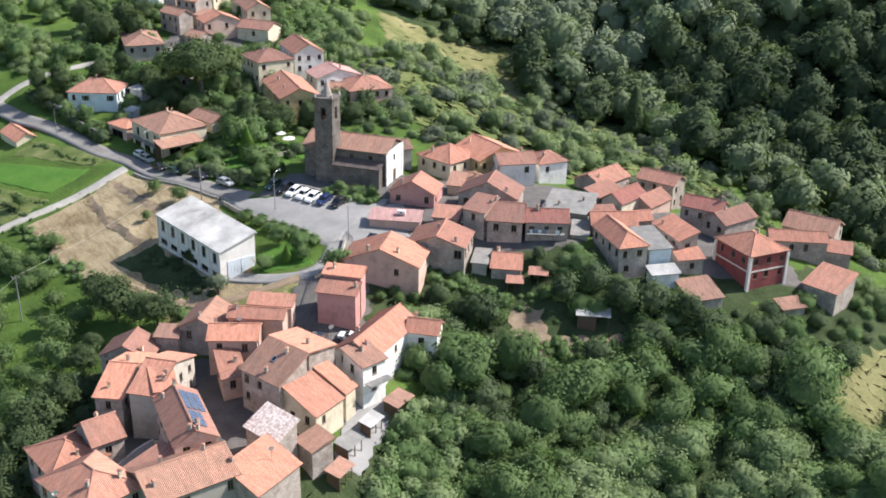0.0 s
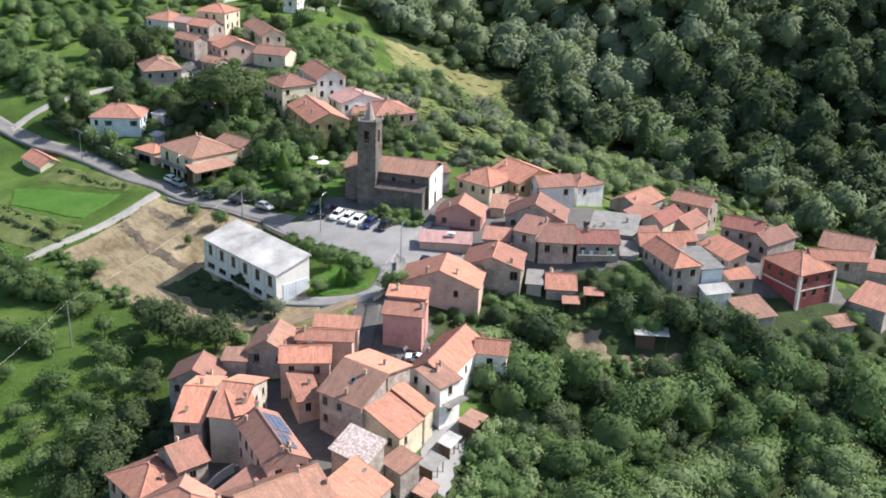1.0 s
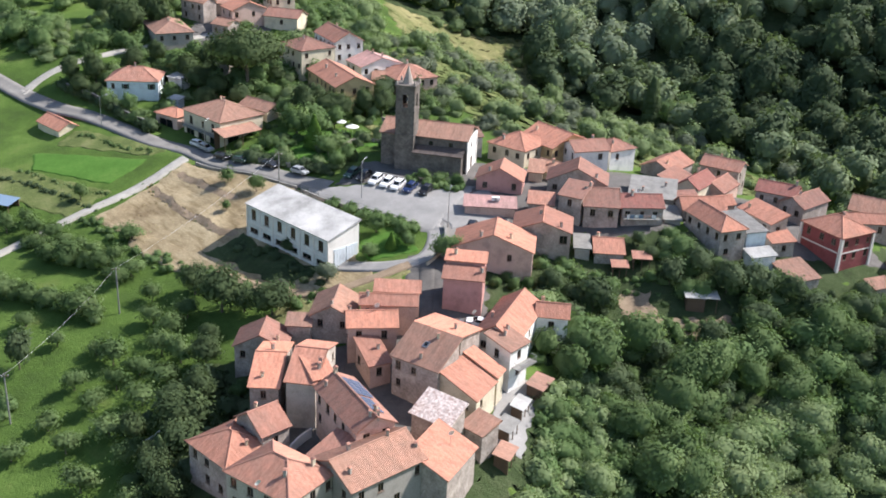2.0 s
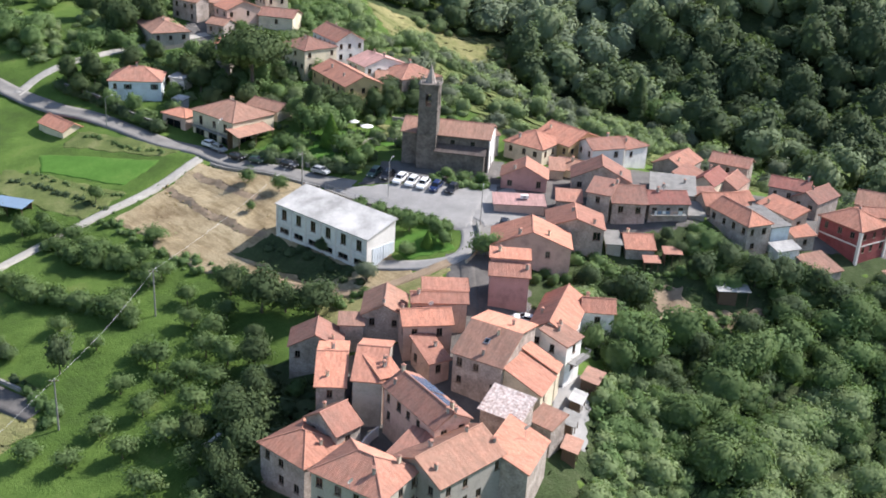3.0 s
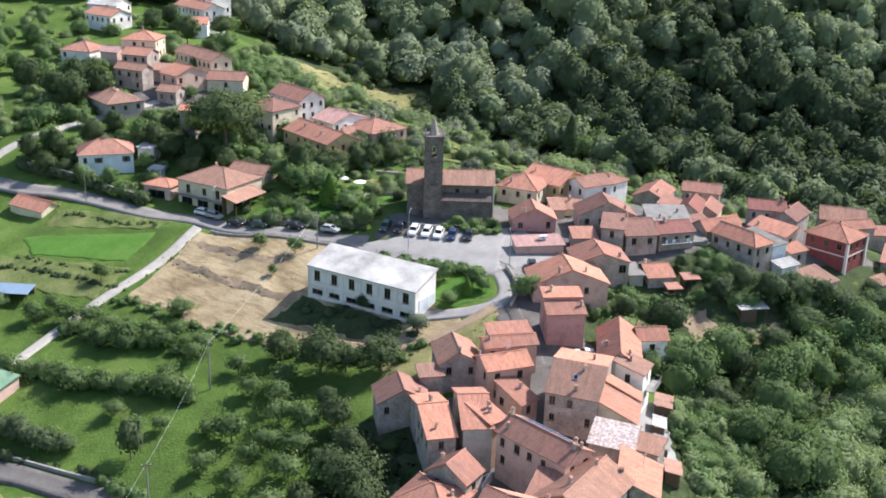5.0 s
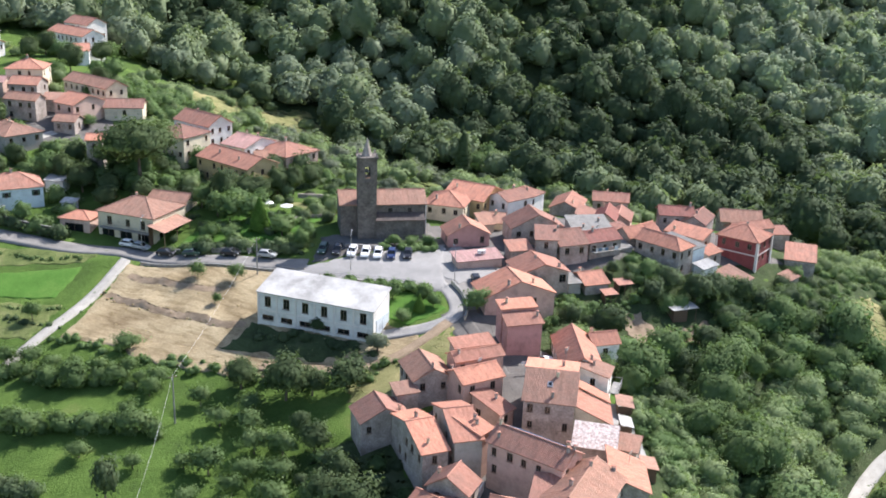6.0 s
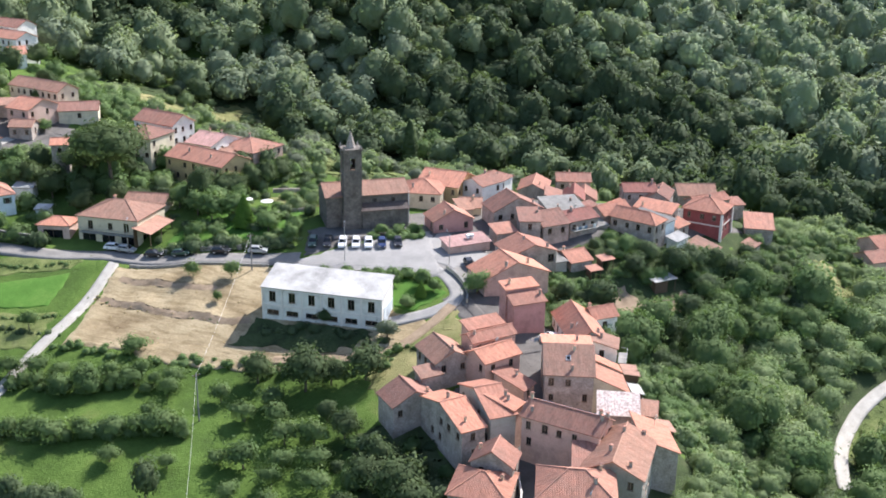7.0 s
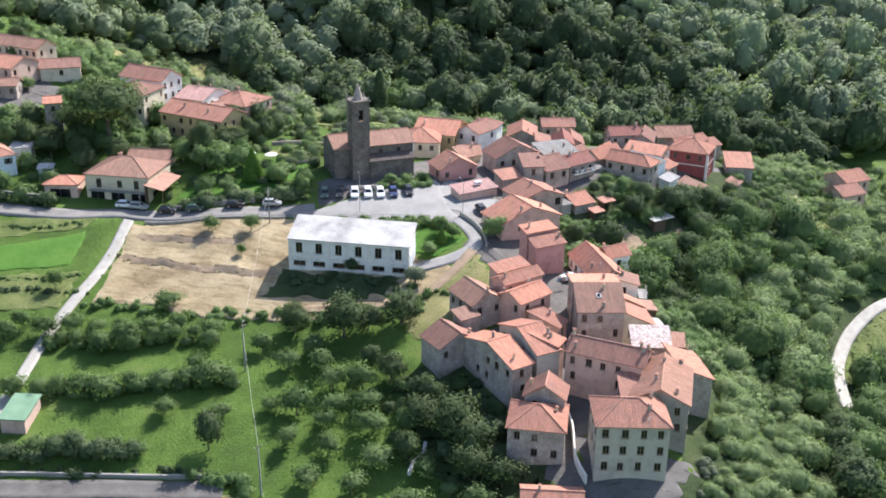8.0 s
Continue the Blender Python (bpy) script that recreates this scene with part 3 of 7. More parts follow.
drape_quad("field", [(60, 160), (58, 150), (78, 134), (90, 168)], M_DRY, "rough dry meadow below the red house", 0.25, ragged=0.8)
drape_quad("pavement", [(-12.5, 141), (-14, 125), (-9.8, 125.5), (-3.6, 143)], M_SQUARE, "sunlit pale terrace along the house fronts", 0.15, category="pavement")

# ---- houses ----
HOUSES = []  # plan rings, kept clear of trees
SHARED = {}


def window_data(w, h, shutters):
    key = (round(w, 2), round(h, 2), shutters)
    if key in SHARED:
        return SHARED[key]
    fr = Mesh()
    t = 0.07
    fr.box(-w / 2, -0.10, 0, -w / 2 + t, -0.03, h)
    fr.box(w / 2 - t, -0.10, 0, w / 2, -0.03, h)
    fr.box(-w / 2 + t, -0.10, h - t, w / 2 - t, -0.03, h)
    fr.box(-w / 2 + t, -0.10, 0, w / 2 - t, -0.03, t)
    if w > 0.7:
        fr.box(-0.035, -0.09, t, 0.035, -0.04, h - t)
    fr.box(-w / 2 - 0.1, -0.02, -0.09, w / 2 + 0.1, 0.1, -0.01)
    pane = Mesh()
    pane.box(-w / 2 + 0.02, -0.13, 0.02, w / 2 - 0.02, -0.105, h - 0.02)
    sh = None
    if shutters:
        sh = []
        for s in (-1, 1):
            leaf = Mesh()
            x0, x1 = sorted((s * (w / 2 + 0.02), s * (w + 0.0)))
            leaf.box(x0, 0.012, 0, x1, 0.05, h)
            for k in range(int(h / 0.16)):
                leaf.box(x0 + 0.05, 0.05, 0.06 + k * 0.16, x1 - 0.05, 0.065, 0.14 + k * 0.16)
            sh.append(leaf.data("shutter", M_SHUT))
    SHARED[key] = (fr.data("window", M_FRAME), pane.data("pane", M_GLASS), sh)
    return SHARED[key]


def wall_run(mesh, p, q, z0, z1, holes, depth=0.24):
    """One wall from p to q, with its outside to the right of the way, and real openings with reveals."""
    p, q = Vector((*p, 0)), Vector((*q, 0))
    ln = (q - p).length
    d = (q - p) / ln
    inn = Vector((-d.y, d.x, 0))
    at = lambda u, z, k=0.0: p + d * u + inn * k + Vector((0, 0, z))  # noqa: E731
    us = sorted({0.0, ln, *[h[0] for h in holes], *[h[1] for h in holes]})
    zs = sorted({z0, z1, *[h[2] for h in holes], *[h[3] for h in holes]})
    for a, b in zip(us, us[1:]):
        for c, e in zip(zs, zs[1:]):
            if any(h[0] < (a + b) / 2 < h[1] and h[2] < (c + e) / 2 < h[3] for h in holes):
                continue
            mesh.add([at(a, c), at(b, c), at(b, e), at(a, e)])
    for a, b, c, e in holes:
        mesh.add([at(a, c), at(a, e), at(a, e, depth), at(a, c, depth)])
        mesh.add([at(b, e), at(b, c), at(b, c, depth), at(b, e, depth)])
        mesh.add([at(a, e), at(b, e), at(b, e, depth), at(a, e, depth)])
        mesh.add([at(b, c), at(a, c), at(a, c, depth), at(b, c, depth)])


def slope(mesh, a, b, c, d, pitch=0.23, lift=0.045, thick=0.16):
    """A pantiled slope with ribs down it: a, b the eave's ends, c, d the upper edge's (over b and over a)."""
    a, b, c, d = map(Vector, (a, b, c, d))
    ex = (b - a)
    lx = ex.length
    ex = ex / lx
    nrm = ex.cross(d - a if (d - a).length > 0.01 else c - a).normalized()
    if (c - d).length < 0.01:
        nrm = ex.cross(c - a).normalized()
    ey = nrm.cross(ex)
    x1, x2, h = (d - a).dot(ex), (c - a).dot(ex), (c - a).dot(ey)
    n = max(4, 2 * round(lx / pitch))
    cols = []
    for i in range(n + 1):
        s = lx * i / n
        top = h
        if s < x1:
            top = h * s / max(x1, 1e-6)
        elif s > x2:
            top = h * (lx - s) / max(lx - x2, 1e-6)
        bot = 0.0
        k = lift if i % 2 else 0.0
        lo = a + ex * s + ey * bot + nrm * k
        hi = a + ex * s + ey * top + nrm * k
        cols.append((lo, hi, s, top))
    for (l0, h0, s0, t0), (l1, h1, s1, t1) in zip(cols, cols[1:]):
        if t0 < 1e-4 and t1 < 1e-4:
            continue
        if t0 < 1e-4:
            mesh.add([l0, l1, h1], [(s0, 0), (s1, 0), (s1, t1)])
        elif t1 < 1e-4:
            mesh.add([l0, l1, h0], [(s0, 0), (s1, 0), (s0, t0)])
        else:
            mesh.add([l0, l1, h1, h0], [(s0, 0), (s1, 0), (s1, t1), (s0, t0)])
    dn = -nrm * thick
    ring = [a, b, c, d] if (c - d).length > 0.01 else [a, b, c]
    mesh.add([p + dn for p in reversed(ring)])
    for p, q in zip(ring, ring[1:] + ring[:1]):
        mesh.add([q, p, p + dn, q + dn])


def ridge_run(mesh, p, q, r=0.15):
    """A line of lapped half-round ridge tiles."""
    p, q = Vector(p), Vector(q)
    ln = (q - p).length
    if ln < 0.3:
        return
    d = (q - p) / ln
    side = d.cross(Vector((0, 0, 1))).normalized()
    up = side.cross(d)
    n = max(1, round(ln / 0.42))
    for i in range(n):
        s, e = p + d * (ln * i / n), p + d * (ln * (i + 1) / n + 0.04)
        for k in range(4):
            t0, t1 = math.pi * k / 4, math.pi * (k + 1) / 4
            f = lambda t, rr: side * math.cos(t) * rr + up * (math.sin(t) * rr * 0.8)  # noqa: E731
            mesh.add([s + f(t0, r), e + f(t0, r * 0.85), e + f(t1, r * 0.85), s + f(t1, r)])


def chimney_data(kind):
    key = ("chimney", kind)
    if key not in SHARED:
        s, c = Mesh(), Mesh()
        s.box(-0.28, -0.24, -1.0, 0.28, 0.24, 0.95)
        s.box(-0.34, -0.30, 0.95, 0.34, 0.30, 1.03)
        for x, y in ((-0.24, -0.2), (0.24, -0.2), (-0.24, 0.2), (0.24, 0.2)):
            s.box(x - 0.06, y - 0.06, 1.03, x + 0.06, y + 0.06, 1.22)
        c.prism([(-0.40, -0.36), (0.40, -0.36), (0.40, 0.36), (-0.40, 0.36)], 1.22, 1.38, [(-0.1, -0.3), (0.1, -0.3), (0.1, 0.3), (-0.1, 0.3)])
        SHARED[key] = (s.data("chimney", M_GREY if kind else M_CREAM), c.data("chimney_cap", R_MID))
    return SHARED[key]


def house(label, px, py, qx, qy, w, eave, rise, kind="gable", wall=M_CREAM, roof=R_MID, base=None, ov=0.35, windows=True,
          chimneys=((0.3, 0.35),), shutters=False, seed=0, storey=2.75, name="house", category="house", chance=0.7, holes=None, win=(0.95, 1.35), h0=None, h1=None):
    """A house from the two ends of one eave, its width to the left of that line, the eave's height and the roof's rise."""
    if w < 0:
        px, py, qx, qy, w = qx, qy, px, py, -w
    ln = math.hypot(qx - px, qy - py)
    yaw = math.atan2(qy - py, qx - px)
    rnd = random.Random(seed * 7919 + int(px * 13 + py * 7))
    c, s = math.cos(yaw), math.sin(yaw)
    plan = [(px + c * u - s * v, py + s * u + c * v) for u, v in ((0, 0), (ln, 0), (ln, w), (0, w))]
    HOUSES.append(plan)
    zs = heights(np.array([p[0] for p in plan]), np.array([p[1] for p in plan]))
    foot = (min(zs) - 0.5) if base is None else base
    root = thing(name, label, category, Matrix.Translation((px, py, foot)) @ Matrix.Rotation(yaw, 4, "Z"))
    E = eave - foot
    ring = [(ov, ov), (ln - ov, ov), (ln - ov, w - ov), (ov, w - ov)]
    body = Mesh()
    wins = []
    th = E - 0.06
    for k in range(4):
        p, q = ring[k], ring[(k + 1) % 4]
        wl = math.hypot(q[0] - p[0], q[1] - p[1])
        hs = []
        a, b = plan[k], plan[(k + 1) % 4]
        gz0 = max(zs[k], zs[(k + 1) % 4]) - foot
        if holes is not None:
            hs = list(holes.get(k, ()))
        elif windows:
            cols = int((wl - 0.9) // 2.3)
            z = th - win[1] - 0.55
            while z > gz0 + 0.5 and cols > 0:
                for i in range(cols):
                    if rnd.random() < chance:
                        u = wl * (i + 0.5) / cols + rnd.uniform(-0.25, 0.25)
                        ww, hh = win[0] * rnd.uniform(0.85, 1.1), win[1] * rnd.uniform(0.85, 1.05)
                        hs.append((u - ww / 2, u + ww / 2, z, z + hh))
                z -= storey
        wall_run(body, p, q, 0.0, th, hs)
        d = Vector((q[0] - p[0], q[1] - p[1], 0)).normalized()
        for h in hs:
            u = (h[0] + h[1]) / 2
            o = Vector((*p, 0)) + d * u + Vector((0, 0, h[2]))
            wins.append((Matrix.Translation(o) @ Matrix.Rotation(math.atan2(d.y, d.x) + math.pi, 4, "Z"), h[1] - h[0], h[3] - h[2], rnd.random()))
    R = Mesh()
    caps = Mesh()
    top = E + rise
    if kind == "gable":
        slope(R, (0, 0, E), (ln, 0, E), (ln, w / 2, top), (0, w / 2, top))
        slope(R, (ln, w, E), (0, w, E), (0, w / 2, top), (ln, w / 2, top))
        ridge_run(caps, (0, w / 2, top + 0.03), (ln, w / 2, top + 0.03))
        for u in (ov, ln - ov):
            zt = top - 0.14
            tri = [(u, ov, th), (u, w - ov, th), (u, w / 2, zt)]
            body.add(tri if u > ov else tri[::-1])
    elif kind == "mono":
        slope(R, (0, 0, E), (ln, 0, E), (ln, w, top), (0, w, top))
        zt = top - 0.2
        body.add([(ov, ov, th), (ov, w - ov, zt), (ov, w - ov, th)])
        body.add([(ln - ov, ov, th), (ln - ov, w - ov, th), (ln - ov, w - ov, zt)])
        body.add([(ln - ov, w - ov, th), (ov, w - ov, th), (ov, w - ov, zt), (ln - ov, w - ov, zt)])
    else:
        e0 = (min(w, ln) / 2 if h0 is None else h0)
        e1 = (min(w, ln) / 2 if h1 is None else h1)
        if e0 + e1 > ln:
            e0 = e1 = ln / 2
        r0, r1 = (e0, w / 2, top), (ln - e1, w / 2, top)
        slope(R, (0, 0, E), (ln, 0, E), r1, r0)
        slope(R, (ln, w, E), (0, w, E), r0, r1)
        if e1 > 0.05:
            slope(R, (ln, 0, E), (ln, w, E), r1, r1)
        if e0 > 0.05:
            slope(R, (0, w, E), (0, 0, E), r0, r0)
        lift = Vector((0, 0, 0.04))
        for a, b in ((r0, r1), ((0, 0, E), r0), ((0, w, E), r0), ((ln, 0, E), r1), ((ln, w, E), r1)):
            ridge_run(caps, Vector(a) + lift, Vector(b) + lift, 0.13)
        for u, e in ((ov, e0), (ln - ov, e1)):
            if e <= 0.05:
                tri = [(u, ov, th), (u, w - ov, th), (u, w / 2, top - 0.14)]
                body.add(tri if u > ov else tri[::-1])
    part("wall", body, wall, root)
    rf = part("roof", R, roof, root)
    if caps.v:
        part("ridge_tiles", caps, roof, rf)
    for fu, fv in chimneys:
        u, v = fu * ln, fv * w
        if kind == "gable":
            z = E + rise * (1 - abs(v - w / 2) / (w / 2))
        elif kind == "mono":
            z = E + rise * v / w
        else:
            z = E + rise * min(1.0, min(v, w - v, u, ln - u) / (min(w, ln) / 2))
        sd, cd = chimney_data(int(fu * 10) % 2)
        m = Matrix.Translation((u, v, z)) @ Matrix.Rotation(rnd.uniform(0, 3), 4, "Z") @ Matrix.Scale(rnd.uniform(0.62, 0.85), 4)
        ch = part("chimney", sd, None, rf, "", m)
        part("chimney_cap", cd, None, ch)
    for m, ww, hh, r in wins:
        fr, pane, sh = window_data(round(ww, 1), round(hh, 1), shutters and r < 0.75)
        wi = part("window", fr, None, root, "", m)
        part("pane", pane, None, wi)
        for leaf in sh or ():
            part("shutter", leaf, None, wi)
    return root


# lower cluster, front to back
house("plain white farmhouse with a hipped clay roof", -50.2, 112.2, -41.6, 104.8, 9.0, 29.2, 2.4, "hip", M_PALE, R_MID, chimneys=((0.72, 0.3), (0.8, 0.75)), chance=1.0, name="farmhouse", base=18.5)
house("rough grey stone house with a hipped clay roof", -56.5, 124.4, -50.4, 117.4, 8.6, 25.6, 2.1, "hip", M_STONE, R_NEW, chimneys=((0.8, 0.55),), base=15.5, name="stone_house")
house("small stone house with a brown gabled roof", -46.0, 121.8, -42.0, 124.9, 7.0, 27.5, 2.3, "gable", M_STONE, R_MID, chimneys=((0.6, 0.85),), name="stone_house")
house("tall narrow house with white plaster and clay roof", -43.6, 131.0, -38.8, 129.9, 13.0, 30.8, 2.3, "gable", M_PALE, R_NEW, chimneys=((0.9, 0.3),), name="townhouse")
house("grey rendered house with a clay tile roof", -48.7, 131.3, -44.0, 130.8, 14.0, 29.8, 2.0, "gable", M_STONE, R_NEW, chimneys=((0.4, 0.15), (0.5, 0.6)), name="townhouse")
house("link house with a clay tile roof", -39.4, 130.2, -36.0, 131.6, 5.6, 31.3, 1.3, "mono", M_ROSE, R_NEW, chimneys=((0.5, 0.4),), name="annexe", windows=False)
house("long stone house with solar panels on its roof", -39.4, 129.2, -33.7, 117.2, 6.4, 31.0, 1.8, "gable", M_ROSE, R_MID, chimneys=((0.12, 0.2), (0.05, 0.5), (0.93, 0.42), (0.97, 0.56), (0.88, 0.6)), name="solar_house", seed=3)
house("low brown-roofed house joined to its neighbours", -34.2, 107.3, -24.2, 114.6, 9.5, 28.9, 2.3, "gable", M_GREY, R_OLD, chimneys=((0.12, 0.25), (0.3, 0.6), (0.75, 0.5)), name="stone_house")
house("small link building with an orange tile roof", -41.0, 115.2, -37.2, 111.8, 7.5, 28.4, 1.4, "mono", M_STONE, R_MID, chimneys=(), name="annexe")
house("sheds under an orange sloping tile roof", -17.0, 119.6, -21.8, 111.9, -6.2, 27.2, 2.6, "mono", M_STONE, R_NEW, chimneys=((0.15, 0.9),), name="outbuilding", windows=False)
house("old stone house with a broad brown roof", -28.5, 136.6, -21.7, 131.2, 6.3, 31.9, 3.0, "mono", M_STONE, R_OLD, chimneys=((0.55, 0.2), (0.6, 0.8)), name="stone_house", seed=5)
house("rear half of the old stone house, roofed in orange tiles", -14.2, 141.0, -21.0, 146.4, 6.0, 33.9, 1.0, "mono", M_STONE, R_NEW, chimneys=((0.3, 0.6),), name="stone_house")
house("white balconied wing with a brown tile roof", -10.2, 137.9, -6.5, 141.5, 5.4, 31.4, 1.4, "mono", M_WHITE, R_OLD, chimneys=((0.5, 0.6),), name="townhouse", chance=0.9)
house("lean-to house with an orange tile roof", -16.2, 128.6, -12.4, 134.4, 6.6, 28.6, 3.2, "mono", M_CREAM, R_NEW, chimneys=(), name="townhouse")
house("upper lean-to house with an orange tile roof", -12.4, 134.4, -10.8, 137.2, 6.4, 29.0, 3.2, "mono", M_CREAM, R_NEW, chimneys=(), name="townhouse")
house("barn with a pale lichen-mottled tile roof", -26.2, 126.0, -21.0, 121.4, 4.6, 28.8, 2.0, "mono", M_STONE, R_PALE, chimneys=(), name="barn", windows=False)
house("shed with a dark old tile roof", -19.2, 125.6, -16.2, 122.2, 4.2, 27.0, 0.9, "mono", M_STONE, R_OLD, chimneys=(), name="shed", windows=False)
house("dark stone house with an orange gabled roof", -43.6, 144.2, -42.8, 150.6, 8.6, 28.7, 2.2, "gable", M_STONE, R_MID, chimneys=((0.2, 0.2),), name="stone_house")
house("small lean-to with a brown tile roof", -44.3, 148.8, -40.0, 148.3, 3.4, 30.4, 0.8, "mono", M_STONE, R_OLD, chimneys=(), name="shed", windows=False)
house("stone house with a brown gabled roof", -33.4, 148.9, -32.0, 157.3, 7.4, 31.5, 1.9, "gable", M_STONE, R_OLD, chimneys=((0.1, 0.5),), name="stone_house")
house("pink rendered house with a clay tile roof", -34.8, 144.0, -26.6, 144.2, 6.2, 32.4, 1.5, "gable", M_ROSE, R_NEW, chimneys=((0.1, 0.8),), name="townhouse")
house("rear wing with an orange tile roof", -32.8, 150.2, -23.4, 149.5, 4.4, 33.3, 1.1, "gable", M_ROSE, R_NEW, chimneys=((0.15, 0.4),), name="townhouse")
house("upper rear wing with an orange tile roof", -30.4, 154.7, -22.6, 153.9, 3.4, 33.5, 0.8, "mono", M_ROSE, R_NEW, chimneys=(), name="townhouse")
house("low pink house with a sloping orange roof", -31.4, 137.6, -27.6, 139.0, 6.6, 29.3, 1.8, "mono", M_ROSE, R_NEW, chimneys=((0.7, 0.5),), name="townhouse")
house("long white house with an orange gabled roof", -8.6, 141.2, -1.9, 154.6, 7.6, 31.0, 2.4, "gable", M_WHITE, R_NEW, chimneys=((0.35, 0.8), (0.1, 0.3)), name="townhouse")
house("white cross wing with an orange tile roof", -4.5, 150.6, 1.1, 149.4, 5.0, 31.0, 1.6, "gable", M_WHITE, R_NEW, chimneys=((0.2, 0.7),), name="townhouse")
house("tall pink house with a sloping orange roof", -19.3, 156.2, -12.3, 154.7, 3.4, 35.2, 1.2, "mono", M_PINK, R_NEW, chimneys=((0.9, 0.6),), name="tall_pink_house", windows=False)
house("taller back half of the pink house", -18.6, 159.5, -11.6, 158.0, 3.4, 37.0, 0.7, "mono", M_PINK, R_NEW, chimneys=((0.25, 0.6),), name="tall_pink_house")
house("big plain house with an orange gabled roof", -2.2, 165.8, -0.4, 174.2, 14.6, 35.4, 2.9, "gable", M_ROSE, R_NEW, chimneys=((0.1, 0.65), (0.2, 0.3)), name="townhouse", chance=0.5)
house("stone house with a broad orange roof above the gardens", 5.8, 172.8, 7.7, 181.2, 11.0, 36.2, 1.9, "gable", M_STONE, R_NEW, chimneys=((0.12, 0.2), (0.5, 0.55)), name="stone_house", win=(1.3, 1.6))
# the core of the village
house("pink gabled house facing the square", 0.2, 194.4, 2.0, 201.0, 9.8, 38.2, 2.5, "gable", M_PINK, R_MID, chimneys=((0.1, 0.7),), name="pink_house", chance=0.35)
house("low pink-roofed shop front on the square", -12.6, 186.2, -2.4, 184.8, 4.4, 36.3, 0.9, "mono", M_ROSE, R_PINK, chimneys=(), name="shop", win=(1.5, 1.9))
house("large dark house with a weathered gabled roof", 16.0, 190.0, 18.0, 197.4, 12.2, 39.2, 3.0, "gable", M_STONE, R_MID, chimneys=((0.1, 0.2),), name="stone_house", chance=0.4)
house("brown-roofed house beside the dark one", 5.0, 185.2, 9.4, 182.5, 6.0, 39.2, 1.5, "mono", M_STONE, R_MID, chimneys=((0.95, 0.8),), name="stone_house")
house("stone house with a broad clay roof", 9.5, 182.4, 16.6, 181.4, 9.6, 37.9, 2.2, "gable", M_STONE, R_MID, chimneys=((0.1, 0.4),), name="stone_house", chance=1.0)
house("stone house with a balcony and a red roof", 16.7, 181.8, 25.2, 181.5, 7.0, 37.9, 1.6, "gable", M_STONE, R_RED, chimneys=((0.3, 0.45),), name="stone_house", chance=1.0)
house("low house with a pale grey slab roof", 21.0, 193.4, 30.0, 190.4, 9.0, 36.2, 1.4, "mono", M_GREY, M_SLAB, chimneys=((0.3, 0.3), (0.75, 0.6)), name="grey_house")
house("flat annexe with a grey slab roof", 25.4, 182.8, 29.0, 182.2, 7.0, 35.2, 0.5, "mono", M_GREY, M_SLAB, chimneys=(), name="annexe", windows=False)
house("cream house with a hipped orange roof", -4.2, 218.6, 3.2, 211.6, 10.5, 38.8, 2.4, "hip", M_CREAM, R_NEW, chimneys=((0.3, 0.2),), name="cream_house", chance=1.0)
house("yellow house with an orange gabled roof", 3.3, 222.9, 9.4, 213.5, 12.0, 39.0, 2.4, "gable", M_OCHRE, R_NEW, chimneys=((0.2, 0.3),), name="yellow_house")
house("plain pale house joined to the church front", -7.6, 217.2, -4.6, 218.4, 6.0, 40.0, 1.4, "gable", M_PALE, R_OLD, chimneys=(), name="rectory")
house("tall white house with a shallow clay roof", 13.4, 209.4, 21.6, 211.2, 7.2, 39.6, 1.6, "gable", M_WHITE, R_MID, chimneys=((0.7, 0.6),), name="white_house")
house("tall white house with a hipped clay roof", 22.2, 213.6, 29.0, 217.0, 7.6, 38.4, 1.7, "hip", M_WHITE, R_MID, chimneys=((0.3, 0.3),), name="white_house")
house("low house with a brown roof behind the church", 3.6, 205.6, 8.2, 202.2, 8.0, 37.2, 1.4, "gable", M_CREAM, R_OLD, chimneys=((0.6, 0.4),), name="stone_house")
house("old house with a broad weathered roof", 35.4, 211.2, 43.0, 218.8, 8.0, 34.6, 1.9, "gable", M_STONE, R_MID, chimneys=((0.2, 0.3),), name="stone_house")
house("house with a faded red gabled roof", 38.1, 200.5, 44.5, 207.4, 5.6, 34.6, 1.9, "gable", M_CREAM, R_RED, chimneys=((0.8, 0.7),), name="stone_house")
house("narrow house with a weathered lean-to roof", 34.2, 204.6, 40.2, 211.2, 4.4, 34.4, 1.2, "mono", M_STONE, R_MID, chimneys=(), name="stone_house")
house("low house with a clay roof at the lane", 44.6, 203.0, 50.4, 209.4, 6.4, 33.0, 1.8, "gable", M_ROSE, R_MID, chimneys=(), name="stone_house")
house("small house with a pale clay roof", 43.5, 217.8, 51.0, 212.2, 6.5, 34.6, 1.6, "gable", M_STONE, R_MID, chimneys=((0.4, 0.6),), name="stone_house")
house("small garden house with a clay tile roof", 10.1, 173.6, 16.0, 172.8, 8.0, 32.2, 1.6, "gable", M_STONE, R_NEW, chimneys=((0.2, 0.6),), name="garden_house")
house("flat annexe with a grey slab roof", 6.6, 174.6, 9.9, 174.0, 6.4, 32.8, 0.4, "mono", M_GREY, M_SLAB, chimneys=(), name="annexe", windows=False)
house("little roof behind the pink house", 2.2, 202.4, 5.6, 201.6, 5.6, 37.6, 1.2, "mono", M_CREAM, R_OLD, chimneys=(), name="annexe", windows=False)
house("small low house with a clay roof", 30.6, 190.9, 36.0, 191.6, 4.4, 35.4, 1.2, "mono", M_STONE, R_MID, chimneys=(), name="annexe", windows=False)
